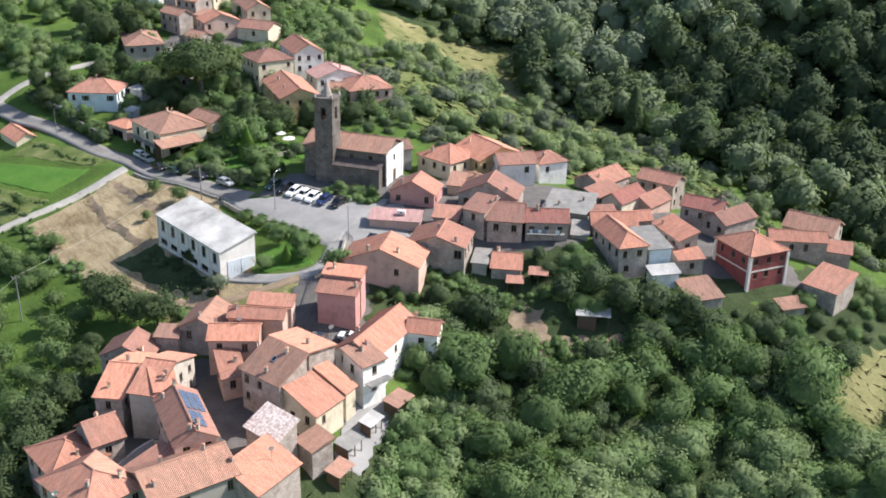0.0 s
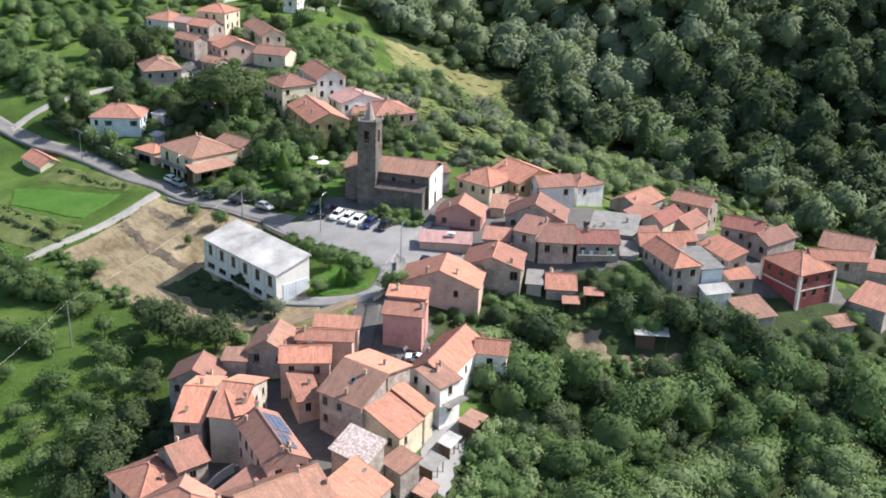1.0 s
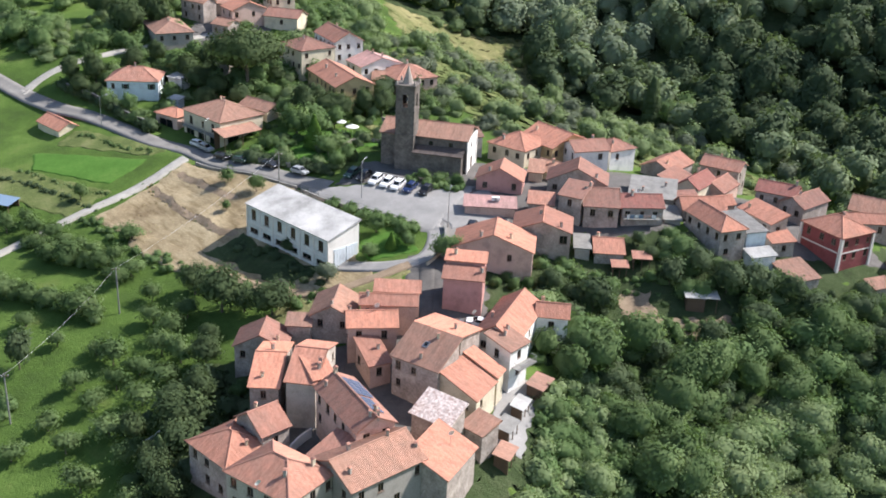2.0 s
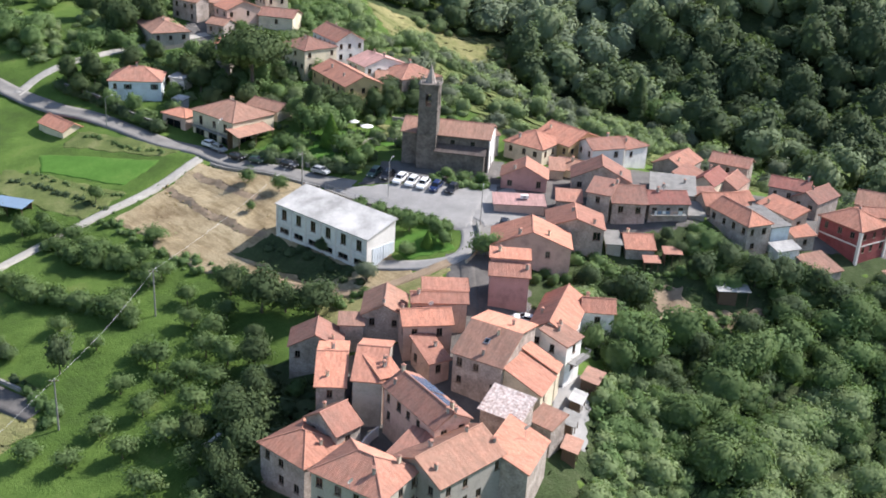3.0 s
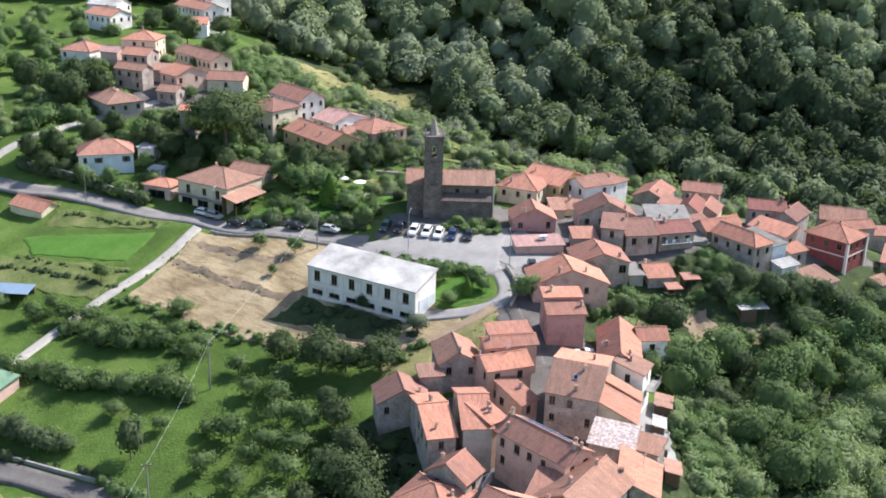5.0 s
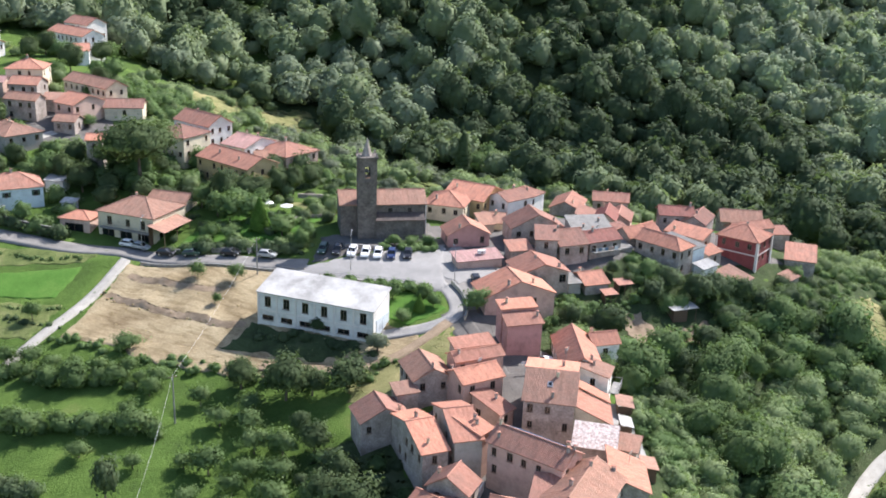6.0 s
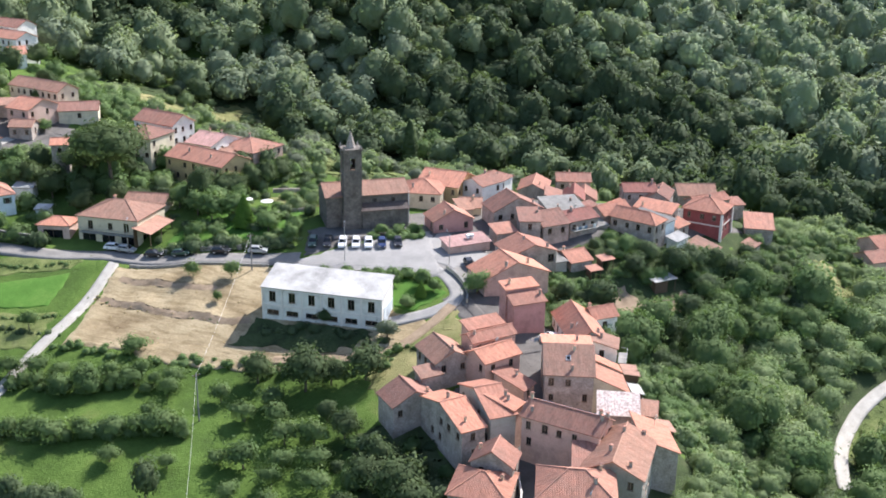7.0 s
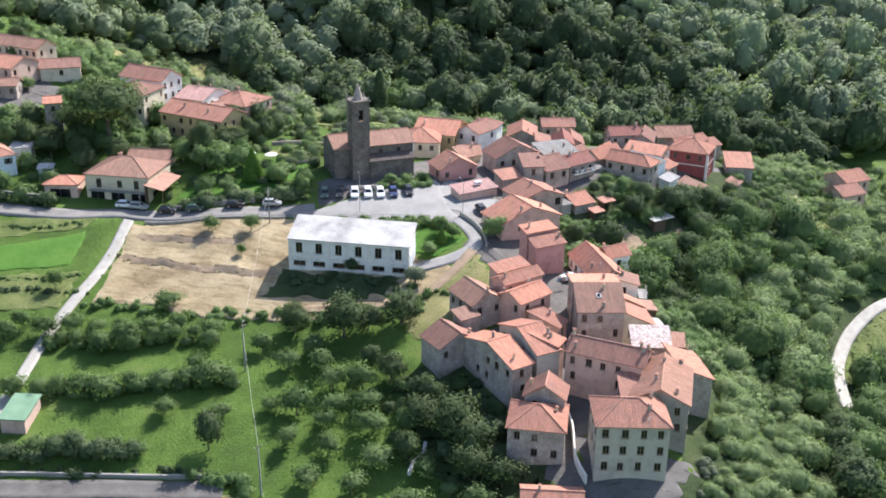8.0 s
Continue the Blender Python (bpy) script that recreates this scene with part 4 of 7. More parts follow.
house("annexe with an orange tile roof", 37.0, 189.0, 42.6, 190.4, 4.4, 35.4, 1.4, "gable", M_STONE, R_NEW, chimneys=(), name="annexe", windows=False)
house("lean-to behind the square houses", -0.6, 185.6, 4.6, 184.4, 4.8, 37.2, 1.0, "mono", M_STONE, R_MID, chimneys=(), name="annexe", windows=False)
house("stone house with a hipped orange roof", 29.4, 183.1, 32.8, 172.0, 6.2, 37.0, 1.9, "hip", M_STONE, R_NEW, chimneys=(), name="stone_house", h0=0.0)
house("low wing with an orange tile roof", 29.5, 184.6, 38.6, 184.6, 6.0, 36.4, 1.8, "gable", M_STONE, R_NEW, chimneys=(), name="annexe")
house("grey house with a dull metal sheet roof", 38.6, 174.2, 43.4, 175.4, 9.4, 36.0, 0.8, "mono", M_BLUE, M_SLAB, chimneys=(), name="grey_house")
house("long orange-roofed row behind the grey house", 44.8, 178.4, 41.4, 187.8, -4.6, 36.0, 1.4, "mono", M_STONE, R_NEW, chimneys=((0.2, 0.3),), name="stone_house")
house("small house with an orange hipped roof", 44.4, 175.6, 49.8, 176.8, 5.6, 33.4, 1.6, "mono", M_STONE, R_NEW, chimneys=(), name="stone_house")
house("white-roofed veranda of sheet metal", 38.8, 170.6, 44.4, 172.0, 3.2, 32.6, 0.7, "mono", M_WHITE, M_SHEET, chimneys=(), name="veranda", windows=False)
house("low stone sheds with brown tile roofs", 45.2, 166.4, 51.8, 168.6, 6.4, 29.6, 1.6, "mono", M_STONE, R_OLD, chimneys=(), name="shed", windows=False)
house("dark red plastered house with white corner trim", 52.5, 182.9, 56.8, 173.5, 9.2, 35.2, 2.3, "hip", M_RED, R_NEW, chimneys=((0.5, 0.6),), name="red_house", chance=1.0, seed=2)
house("stone barn with a broad weathered roof", 67.2, 175.4, 72.2, 170.2, 7.6, 29.6, 2.0, "mono", M_STONE, R_MID, chimneys=(), name="barn", windows=False)
house("low lean-to with a pale tile roof", 62.0, 167.8, 67.0, 169.4, 3.4, 27.6, 0.8, "mono", M_STONE, R_OLD, chimneys=(), name="shed", windows=False)
house("brown gabled house at the edge of the meadow", 70.8, 200.6, 79.6, 194.6, 8.6, 30.8, 2.2, "gable", M_STONE, R_OLD, chimneys=(), name="stone_house")
house("low house with an orange tile roof", 64.8, 188.6, 76.2, 187.4, 5.4, 32.4, 1.4, "gable", M_STONE, R_NEW, chimneys=(), name="stone_house")
house("little shed with an orange tile roof", 74.2, 188.4, 80.4, 186.0, 4.6, 30.6, 1.0, "mono", M_STONE, R_NEW, chimneys=(), name="shed", windows=False)
house("long stone house with a dark red roof", 49.0, 198.6, 56.2, 194.0, 6.4, 35.6, 1.6, "gable", M_STONE, R_RED, chimneys=((0.9, 0.5),), name="stone_house")
house("stepped house with a clay tile roof", 56.6, 190.4, 64.6, 196.0, 6.4, 34.4, 1.8, "gable", M_STONE, R_MID, chimneys=((0.3, 0.5),), name="stone_house")
# upper hamlet
house("pale blue house with a clay tile roof", -92.8, 259.4, -79.8, 259.0, 9.8, 40.0, 2.6, "hip", M_BLUE, R_MID, chimneys=((0.5, 0.5),), name="blue_house", chance=0.8, shutters=True)
house("villa with a broad hipped clay roof and garages below", -72.2, 241.6, -62.4, 230.2, 12.5, 38.4, 2.6, "hip", M_CREAM, R_OLD, base=31.4, chimneys=((0.4, 0.55), (0.3, 0.7)), name="villa",
      holes={0: [(2.4, 3.6, 4.1, 6.1), (7.2, 8.3, 4.4, 5.9), (11.0, 12.2, 4.1, 6.1), (0.9, 4.1, 1.0, 3.2), (5.6, 8.7, 1.0, 3.2), (10.2, 13.4, 1.0, 3.2)], 1: [(3.0, 4.2, 4.2, 5.9), (7.4, 8.6, 4.2, 5.9), (2.0, 5.0, 1.0, 3.2)], 2: [(4.0, 5.2, 4.2, 5.8)], 3: [(5.0, 6.2, 4.2, 5.8)]})
house("rear wing of the villa with a brown roof", -60.0, 247.0, -52.6, 240.2, 6.4, 38.2, 1.4, "gable", M_CREAM, R_OLD, chimneys=(), name="villa")
house("garage with an orange hipped roof", -79.4, 246.9, -73.4, 241.9, 6.2, 36.0, 1.2, "hip", M_ROSE, R_NEW, base=32.0, chimneys=(), name="garage", holes={0: [(1.2, 5.6, 0.6, 3.0)]})
house("small brick-red roofed field house", -108.4, 253.2, -101.2, 244.8, 6.4, 31.4, 1.7, "gable", M_CREAM, R_NEW, chimneys=(), name="field_house", windows=False)
house("yellow house with a long orange roof", -44.2, 262.2, -37.0, 244.2, 10.4, 43.4, 2.2, "gable", M_OCHRE, R_NEW, chimneys=((0.3, 0.3), (0.7, 0.25)), name="yellow_house", chance=0.9)
house("cream house with a hipped red roof", -51.8, 276.0, -45.6, 266.6, 10.6, 46.6, 2.2, "hip", M_CREAM, R_MID, chimneys=((0.5, 0.4),), name="cream_house")
house("white gabled house with a clay roof", -43.1, 286.6, -37.3, 273.6, 8.6, 47.5, 2.4, "gable", M_WHITE, R_MID, chimneys=((0.3, 0.6),), name="white_house")
house("white house with a faded pink roof", -34.6, 273.4, -30.6, 265.2, 12.5, 43.2, 2.0, "gable", M_WHITE, R_PINK, chimneys=((0.4, 0.5), (0.7, 0.6)), name="white_house")
house("brown house with a brown hipped roof", -21.8, 259.4, -10.7, 264.0, 13.0, 41.5, 2.3, "hip", M_ROSE, R_MID, chimneys=((0.5, 0.5),), name="brown_house")
house("low wing with a dull brown roof", -28.0, 263.4, -22.2, 263.0, 8.0, 40.6, 1.4, "gable", M_ROSE, R_OLD, chimneys=(), name="annexe")
house("long grey house with a brown roof", -90.8, 302.0, -84.6, 285.6, 10.6, 46.0, 2.0, "hip", M_GREY, R_OLD, chimneys=((0.6, 0.5),), name="grey_house")
house("orange-roofed house on the hamlet lane", -69.8, 306.6, -65.8, 299.2, 11.0, 50.0, 2.2, "gable", M_ROSE, R_NEW, chimneys=(), name="townhouse")
house("long cream house with a brown roof", -63.6, 328.0, -55.4, 309.0, 7.6, 52.0, 2.0, "gable", M_CREAM, R_OLD, chimneys=(), name="cream_house")
house("low house with a clay roof below it", -57.6, 303.0, -47.6, 299.0, 8.0, 48.2, 1.8, "gable", M_CREAM, R_MID, chimneys=(), name="townhouse")
house("cream house with an orange hipped roof", -78.4, 331.6, -68.4, 327.4, 9.6, 55.2, 2.2, "hip", M_CREAM, R_NEW, chimneys=((0.5, 0.5),), name="cream_house")
house("dark stone house with a small red roof", -79.0, 322.0, -71.8, 317.2, 7.4, 52.6, 1.8, "gable", M_STONE, R_MID, chimneys=(), name="stone_house")
house("old narrow stone house with a brown roof", -81.6, 312.0, -74.2, 305.2, 5.4, 50.6, 1.6, "gable", M_STONE, R_OLD, chimneys=(), name="stone_house")
house("narrow tall pink house with a small roof", -68.2, 272.4, -64.0, 270.8, 5.5, 46.8, 1.2, "gable", M_STONE, R_NEW, chimneys=(), name="townhouse")
house("white house with a red hipped roof", -95.6, 340.6, -87.0, 334.2, 10.0, 51.2, 2.4, "hip", M_WHITE, R_MID, chimneys=((0.5, 0.5),), name="white_house")
house("tall white house with a clay roof", -87.2, 389.4, -79.0, 378.4, 9.6, 55.2, 2.0, "gable", M_WHITE, R_MID, chimneys=((0.5, 0.5),), name="white_house", chance=1.0)
house("grey-roofed white house on the ridge", -86.0, 404.0, -76.0, 396.0, 9.0, 56.4, 2.0, "gable", M_WHITE, M_SHEET, chimneys=(), name="white_house")
house("white house with a red roof among trees", -57.2, 394.0, -49.0, 375.4, 9.0, 57.2, 2.0, "gable", M_WHITE, R_MID, chimneys=(), name="white_house")
house("small white house with an orange roof", -54.8, 363.0, -49.2, 361.8, 10.0, 54.6, 1.8, "gable", M_WHITE, R_NEW, chimneys=(), name="white_house")
house("far white house with a clay roof", -50.0, 404.0, -44.0, 393.0, 9.0, 58.6, 2.2, "gable", M_WHITE, R_MID, chimneys=(), name="white_house")
house("small annexe with a faded brown roof", -72.0, 312.6, -66.0, 309.6, 5.0, 49.6, 1.2, "mono", M_STONE, R_OLD, chimneys=(), name="annexe", windows=False)
house("low house with a brown roof on the hamlet lane", -71.6, 298.2, -66.4, 294.4, 6.0, 46.6, 1.5, "gable", M_STONE, R_OLD, chimneys=(), name="stone_house")
house("narrow house joined to its neighbours", -84.6, 328.6, -79.6, 325.0, 6.0, 52.4, 1.4, "gable", M_ROSE, R_PINK, chimneys=(), name="townhouse")
house("shed with a pale sheet roof in the gardens", -79.2, 266.4, -75.0, 263.4, 3.6, 39.6, 0.5, "mono", M_WHITE, M_SHEET, chimneys=(), name="shed", windows=False)
house("garden shed with a white sheet roof", -77.6, 254.6, -74.6, 252.6, 3.0, 37.2, 0.4, "mono", M_BLUE, M_SHEET, chimneys=(), name="shed", windows=False)
# small hamlet down the valley
house("far house with a clay tile roof", 97.0, 158.6, 105.0, 156.4, 8.0, 19.8, 1.8, "gable", M_ROSE, R_MID, chimneys=(), name="townhouse")
house("far house with an orange tile roof", 107.5, 164.0, 116.0, 161.6, 9.0, 20.0, 2.0, "gable", M_ROSE, R_NEW, chimneys=(), name="townhouse")


# ---- the white hall ----
def hall():
    """A tall storey of narrow windows over a row of low ones, between flat pilasters."""
    hs = []
    n = 6
    ln = 24.18 - 0.7
    for i in range(n):
        u = ln * (i + 0.5) / n
        hs.append((u - 0.65, u + 0.65, 5.0, 7.05))
        hs.append((u - 1.2, u + 1.2, 2.3, 3.3))
    root = house("long white rendered hall with a pale sheet roof", -53.6, 189.6, -37.8, 171.3, 7.9, 35.2, 2.1, "mono", M_WHITE, M_SHEET, base=27.4, chimneys=(), name="hall", category="hall", holes={0: hs})
    for i in range(n + 1):
        trim = Mesh()
        u = 0.35 + ln * i / n
        trim.box(u - 0.16, 0.2, 0.2, u + 0.16, 0.345, 7.5)
        part("pilaster", trim, M_TRIM, root)
    for y in (1.7, 4.5):
        gate = Mesh()
        gate.box(23.8, y, 2.0, 23.9, y + 2.7, 5.6)
        for k in range(4):
            gate.box(23.89, y + 0.06 + 0.66 * k, 2.1, 23.93, y + 0.62 + 0.66 * k, 5.5)
        part("gate", gate, M_BLUE, root, "pale blue sheet-metal gate")
    band = Mesh()
    band.box(0.4, 0.22, 4.1, ln + 0.3, 0.34, 4.35)
    part("string_course", band, M_TRIM, root)
    return root


hall()
HALL_RING = HOUSES[-1]


# ---- the church ----
def church():
    """Nave, side aisle, bell tower and spire; x runs from the facade to the choir, y towards the square."""
    z0 = 34.2
    root = thing("church", "old stone village church with a clay tile roof", "church", Matrix.Translation((-10.0, 205.5, z0)) @ Matrix.Rotation(radians(161.4), 4, "Z"))
    E, ln, w = 43.1 - z0, 18.2, 9.4
    HOUSES.append([(-10.0, 205.5), (-6.8, 214.4), (-24.2, 220.4), (-27.8, 209.2)])
    nave = Mesh()
    clere = [(ln - u - 0.45, ln - u + 0.45, 7.0, 7.9) for u in (7.6, 3.4)]
    wall_run(nave, (0, -w), (ln, -w), 0, E, [])
    wall_run(nave, (ln, -w), (ln, 0), 0, E, [])
    wall_run(nave, (ln, 0), (0, 0), 0, E, clere)
    wall_run(nave, (0, 0), (0, -w), 0, E, [(w / 2 - 0.9, w / 2 + 0.9, 1.2, 4.2), (w / 2 - 0.55, w / 2 + 0.55, 6.0, 7.4)])
    R = 1.9
    for u in (0.0, ln):
        tri = [(u, 0, E), (u, -w / 2, E + R - 0.12), (u, -w, E)]
        nave.add(tri[::-1] if u == 0.0 else tri)
    part("wall", nave, M_STONE2, root)
    front = Mesh()
    for y in (-0.25, -w + 0.25):
        front.box(-0.22, y - 0.35, 0, 0.0, y + 0.35, E + 0.1)
    front.box(-0.16, -w + 0.6, E - 0.5, -0.01, -0.6, E - 0.15)
    part("facade_trim", front, M_WHITE, root, "pale plastered corner strips of the facade")
    face = Mesh()
    wall_run(face, (-0.05, -0.6), (-0.05, -w + 0.6), 0.0, E - 0.5, [(w / 2 - 1.5, w / 2 + 0.3, 1.2, 4.2), (w / 2 - 1.15, w / 2 - 0.05, 6.0, 7.4)], 0.05)
    part("facade", face, M_WHITE, root, "pale plastered front wall")
    dr = Mesh()
    dr.box(0.12, -w / 2 - 0.9, 1.2, 0.2, -w / 2 + 0.9, 4.2)
    part("door", dr, M_WOOD, root, "brown timber church door")
    gl = Mesh()
    gl.box(0.16, -w / 2 - 0.55, 6.0, 0.2, -w / 2 + 0.55, 7.4)
    part("window", gl, M_GLASS, root)
    for a, b, c, d in clere:
        g = Mesh()
        g.box(ln - b, -0.2, c, ln - a, -0.16, d)
        part("window", g, M_GLASS, root)
    rf = Mesh()
    o = 0.4
    slope(rf, (ln + o, o, E - 0.1), (-o, o, E - 0.1), (-o, -w / 2, E + R), (ln + o, -w / 2, E + R))
    slope(rf, (-o, -w - o, E - 0.1), (ln + o, -w - o, E - 0.1), (ln + o, -w / 2, E + R), (-o, -w / 2, E + R))
    roof = part("roof", rf, R_OLD, root)
    cap = Mesh()
    ridge_run(cap, (-o, -w / 2, E + R + 0.03), (ln + o, -w / 2, E + R + 0.03))
    part("ridge_tiles", cap, R_MID, roof)
    # side aisle
    ai = Mesh()
    wall_run(ai, (10.8, 2.4), (0.6, 2.4), 0, 6.0, [])
    wall_run(ai, (0.6, 2.4), (0.6, 0), 0, 6.0, [])
    ai.add([(0.6, 2.4, 6.0), (0.6, 0, 7.0), (0.6, 0, 6.0)][::-1])
    aisle = part("aisle", ai, M_STONE2, root, "low side aisle of grey stone")
    ar = Mesh()
    slope(ar, (11.0, 2.7, 5.95), (0.3, 2.7, 5.95), (0.3, 0.02, 7.0), (11.0, 0.02, 7.0))
    part("aisle_roof", ar, R_DARK, aisle, "dark weathered roof of the aisle")
    # bell tower
    tx, ty, tw = 12.75, 0.15, 1.95
    H = 53.5 - z0
    tow = Mesh()
    arch = [(tw - 0.55, tw + 0.55, H - 4.3, H - 1.7)]
    ring = [(tx - tw, ty - tw), (tx + tw, ty - tw), (tx + tw, ty + tw), (tx - tw, ty + tw)]
    for k in range(4):
        wall_run(tow, ring[k], ring[(k + 1) % 4], 0, H, arch, 0.45)
    tower = part("bell_tower", tow, M_STONE2, root, "square dark stone bell tower")
    for z, g, t in ((H, 0.28, 0.3), (H - 5.2, 0.12, 0.22), (H - 10.2, 0.12, 0.25)):
        a = tw + g
        co = Mesh()
        co.box(tx - a, ty - a, z, tx + a, ty + a, z + t)
        part("cornice", co, M_STONE2, tower)
    bell = Mesh()
    for k in range(8):
        t0, t1 = math.pi * k / 4, math.pi * (k + 1) / 4
        prof = [(0.12, 0.75), (0.28, 0.65), (0.34, 0.3), (0.48, 0.0)]
        for (r0, h0), (r1, h1) in zip(prof, prof[1:]):
            zb = H - 3.3
            bell.add([(tx + r1 * math.cos(t0), ty + r1 * math.sin(t0), zb + h1), (tx + r1 * math.cos(t1), ty + r1 * math.sin(t1), zb + h1), (tx + r0 * math.cos(t1), ty + r0 * math.sin(t1), zb + h0), (tx + r0 * math.cos(t0), ty + r0 * math.sin(t0), zb + h0)])
    part("bell", bell, M_METAL, tower, "dull bronze bell")
    dark = Mesh()
    dark.box(tx - tw + 0.5, ty - tw + 0.5, H - 4.6, tx + tw - 0.5, ty + tw - 0.5, H - 4.4)
    part("belfry_floor", dark, M_WOOD, tower)
    sp = Mesh()
    n = 8
    base = [(tx + 1.15 * math.cos(2 * math.pi * (k + 0.5) / n), ty + 1.15 * math.sin(2 * math.pi * (k + 0.5) / n)) for k in range(n)]
    tip = [(tx + 0.06 * math.cos(2 * math.pi * (k + 0.5) / n), ty + 0.06 * math.sin(2 * math.pi * (k + 0.5) / n)) for k in range(n)]
    sp.prism(base, H + 0.3, H + 3.9, tip)
    part("spire", sp, M_STONE, tower, "pale pointed stone spire")
    for sx in (-1, 1):
        for sy in (-1, 1):
            pin = Mesh()
            cx, cy = tx + sx * (tw - 0.1), ty + sy * (tw - 0.1)
            sq = [(cx - 0.2, cy - 0.2), (cx + 0.2, cy - 0.2), (cx + 0.2, cy + 0.2), (cx - 0.2, cy + 0.2)]
            pin.prism(sq, H + 0.3, H + 0.7)
            pin.prism(sq, H + 0.7, H + 1.2, [(cx - 0.03, cy - 0.03), (cx + 0.03, cy - 0.03), (cx + 0.03, cy + 0.03), (cx - 0.03, cy + 0.03)])
            part("pinnacle", pin, M_STONE, tower)
    return root


church()


# ---- trees ----
def ico(n):
    bm = bmesh.new()
    bmesh.ops.create_icosphere(bm, subdivisions=n, radius=1.0)
    v = np.array([p.co[:] for p in bm.verts])
    f = np.array([[x.index for x in p.verts] for p in bm.faces])
    bm.free()
    return v, f


ICO0, ICO1, ICO2 = ico(1), ico(2), ico(3)


def billows(g, n, size):
    """Random directions and heights of the rounded masses of one crown."""
    d = g.normal(0, 1, (n, 3))
    d[:, 2] = np.abs(d[:, 2]) * 0.9 - 0.25
    return d / np.linalg.norm(d, axis=1)[:, None], g.uniform(0.55, 1.0, n) * size


def swell(u, dirs, high, power):
    return 1.0 + (np.maximum(u @ dirs.T, 0.0) ** power * high).max(1)


def crown(seed, r, h, lumps, leaves, leaf, ball, power=9.0, deep=0.42, low=0.0, top=1.0, core=0.84, loose=0.13, fine=0.24):
    """A billowing crown: a closed core under a coat of loose leaf sprays; its foot is at z = 0."""
    g = np.random.default_rng(seed)
    dirs, high = billows(g, lumps, deep)
    small, crest = billows(g, lumps * 5, fine)
    lean = g.normal(0, 0.08, 2) * h
    half = h * (1 - low) / 2
    mid = h * low + half
    rad = np.array([r * g.uniform(0.85, 1.1), r * g.uniform(0.85, 1.1), half]) / (1 + deep * 0.6)

    def place(u, k):
        p = u * rad * k[:, None]
        p[:, 2] += mid
        p[:, :2] *= (1 + (top - 1) * np.clip(p[:, 2:] / h, 0, 1))
        p[:, :2] += lean * (p[:, 2:] / h) ** 2
        return p

    bv, bf = ball
    both = lambda u: swell(u, dirs, high, power) + swell(u, small, crest, 42.0) - 1.0  # noqa: E731
    heart = place(bv, both(bv) * core + g.normal(0, 0.04, len(bv)))
    u = g.normal(0, 1, (leaves, 3))
    u /= np.linalg.norm(u, axis=1)[:, None]
    u[:, 2] = np.where(u[:, 2] < -0.55, -u[:, 2], u[:, 2])
    p = place(u, both(u) * (core + 0.06 + np.abs(g.normal(0, loose, leaves))))
    away = swelling(u, p, dirs, rad, mid) + 0.55 * (u - small[(u @ small.T).argmax(1)] * 0.9)
    away /= np.linalg.norm(away, axis=1)[:, None]
    d = away * 1.1 + g.normal(0, 0.36, (leaves, 3)) + [0, 0, 0.15]
    d /= np.linalg.norm(d, axis=1)[:, None]
    t = np.cross(d, g.normal(0, 1, (leaves, 3)))
    t /= np.linalg.norm(t, axis=1)[:, None] + 1e-9
    b = np.cross(d, t)
    sz = leaf * g.uniform(0.55, 1.5, (leaves, 1))
    tri = np.stack([p - t * sz, p + t * sz - b * sz * 0.3, p + b * sz * 1.2], 1)
    flip = np.einsum("ij,ij->i", np.cross(tri[:, 1] - tri[:, 0], tri[:, 2] - tri[:, 0]), d) < 0
    tri[flip] = tri[flip][:, ::-1]
    lay = away * 0.8 + d * 0.35
    lay /= np.linalg.norm(lay, axis=1)[:, None]
    q = np.arange(leaves)[:, None] * 3 + len(heart)
    return np.vstack([heart, tri.reshape(-1, 3)]), np.vstack([bf, q + [0, 1, 2]]), np.vstack([swelling(bv, heart, dirs, rad, mid), np.repeat(lay, 3, 0)])


def swelling(u, p, dirs, rad, mid):
    """Which way the foliage faces: outwards from the rounded mass that it belongs to."""
    near = (u @ dirs.T).argmax(1)
    c = dirs[near] * rad * 0.62
    c[:, 2] += mid
    n = (p - c) / rad
    n = n / (np.linalg.norm(n, axis=1)[:, None] + 1e-9) + 0.45 * u + [0, 0, 0.12]
    return n / (np.linalg.norm(n, axis=1)[:, None] + 1e-9)


def fill_mesh(name, v, f, normals, material):
    me = bpy.data.meshes.new(name)
    me.vertices.add(len(v))
    me.vertices.foreach_set("co", v.astype(np.float32).ravel())
    me.loops.add(f.size)
    me.loops.foreach_set("vertex_index", f.astype(np.int32).ravel())
    me.polygons.add(len(f))
    me.polygons.foreach_set("loop_start", np.arange(0, f.size, 3, dtype=np.int32))
    me.polygons.foreach_set("use_smooth", np.ones(len(f), dtype=bool))
    me.update(calc_edges=True)
    me.normals_split_custom_set_from_vertices(normals.astype(np.float32))
    me.materials.append(material)
    return me


def inside(poly, x, y):
    px, py = np.array(poly).T
    qx, qy = np.roll(px, -1), np.roll(py, -1)
    x, y = np.atleast_1d(x)[:, None], np.atleast_1d(y)[:, None]
    cross = ((py > y) != (qy > y)) & (x < (qx - px) * (y - py) / (qy - py + 1e-12) + px)
    return cross.sum(1) % 2 == 1


def grown(ring, d):
    c = np.mean(ring, 0)
    p = np.array(ring) - c
    return (c + p * (1 + d / np.maximum(np.linalg.norm(p, axis=1), 0.1))[:, None]).tolist()


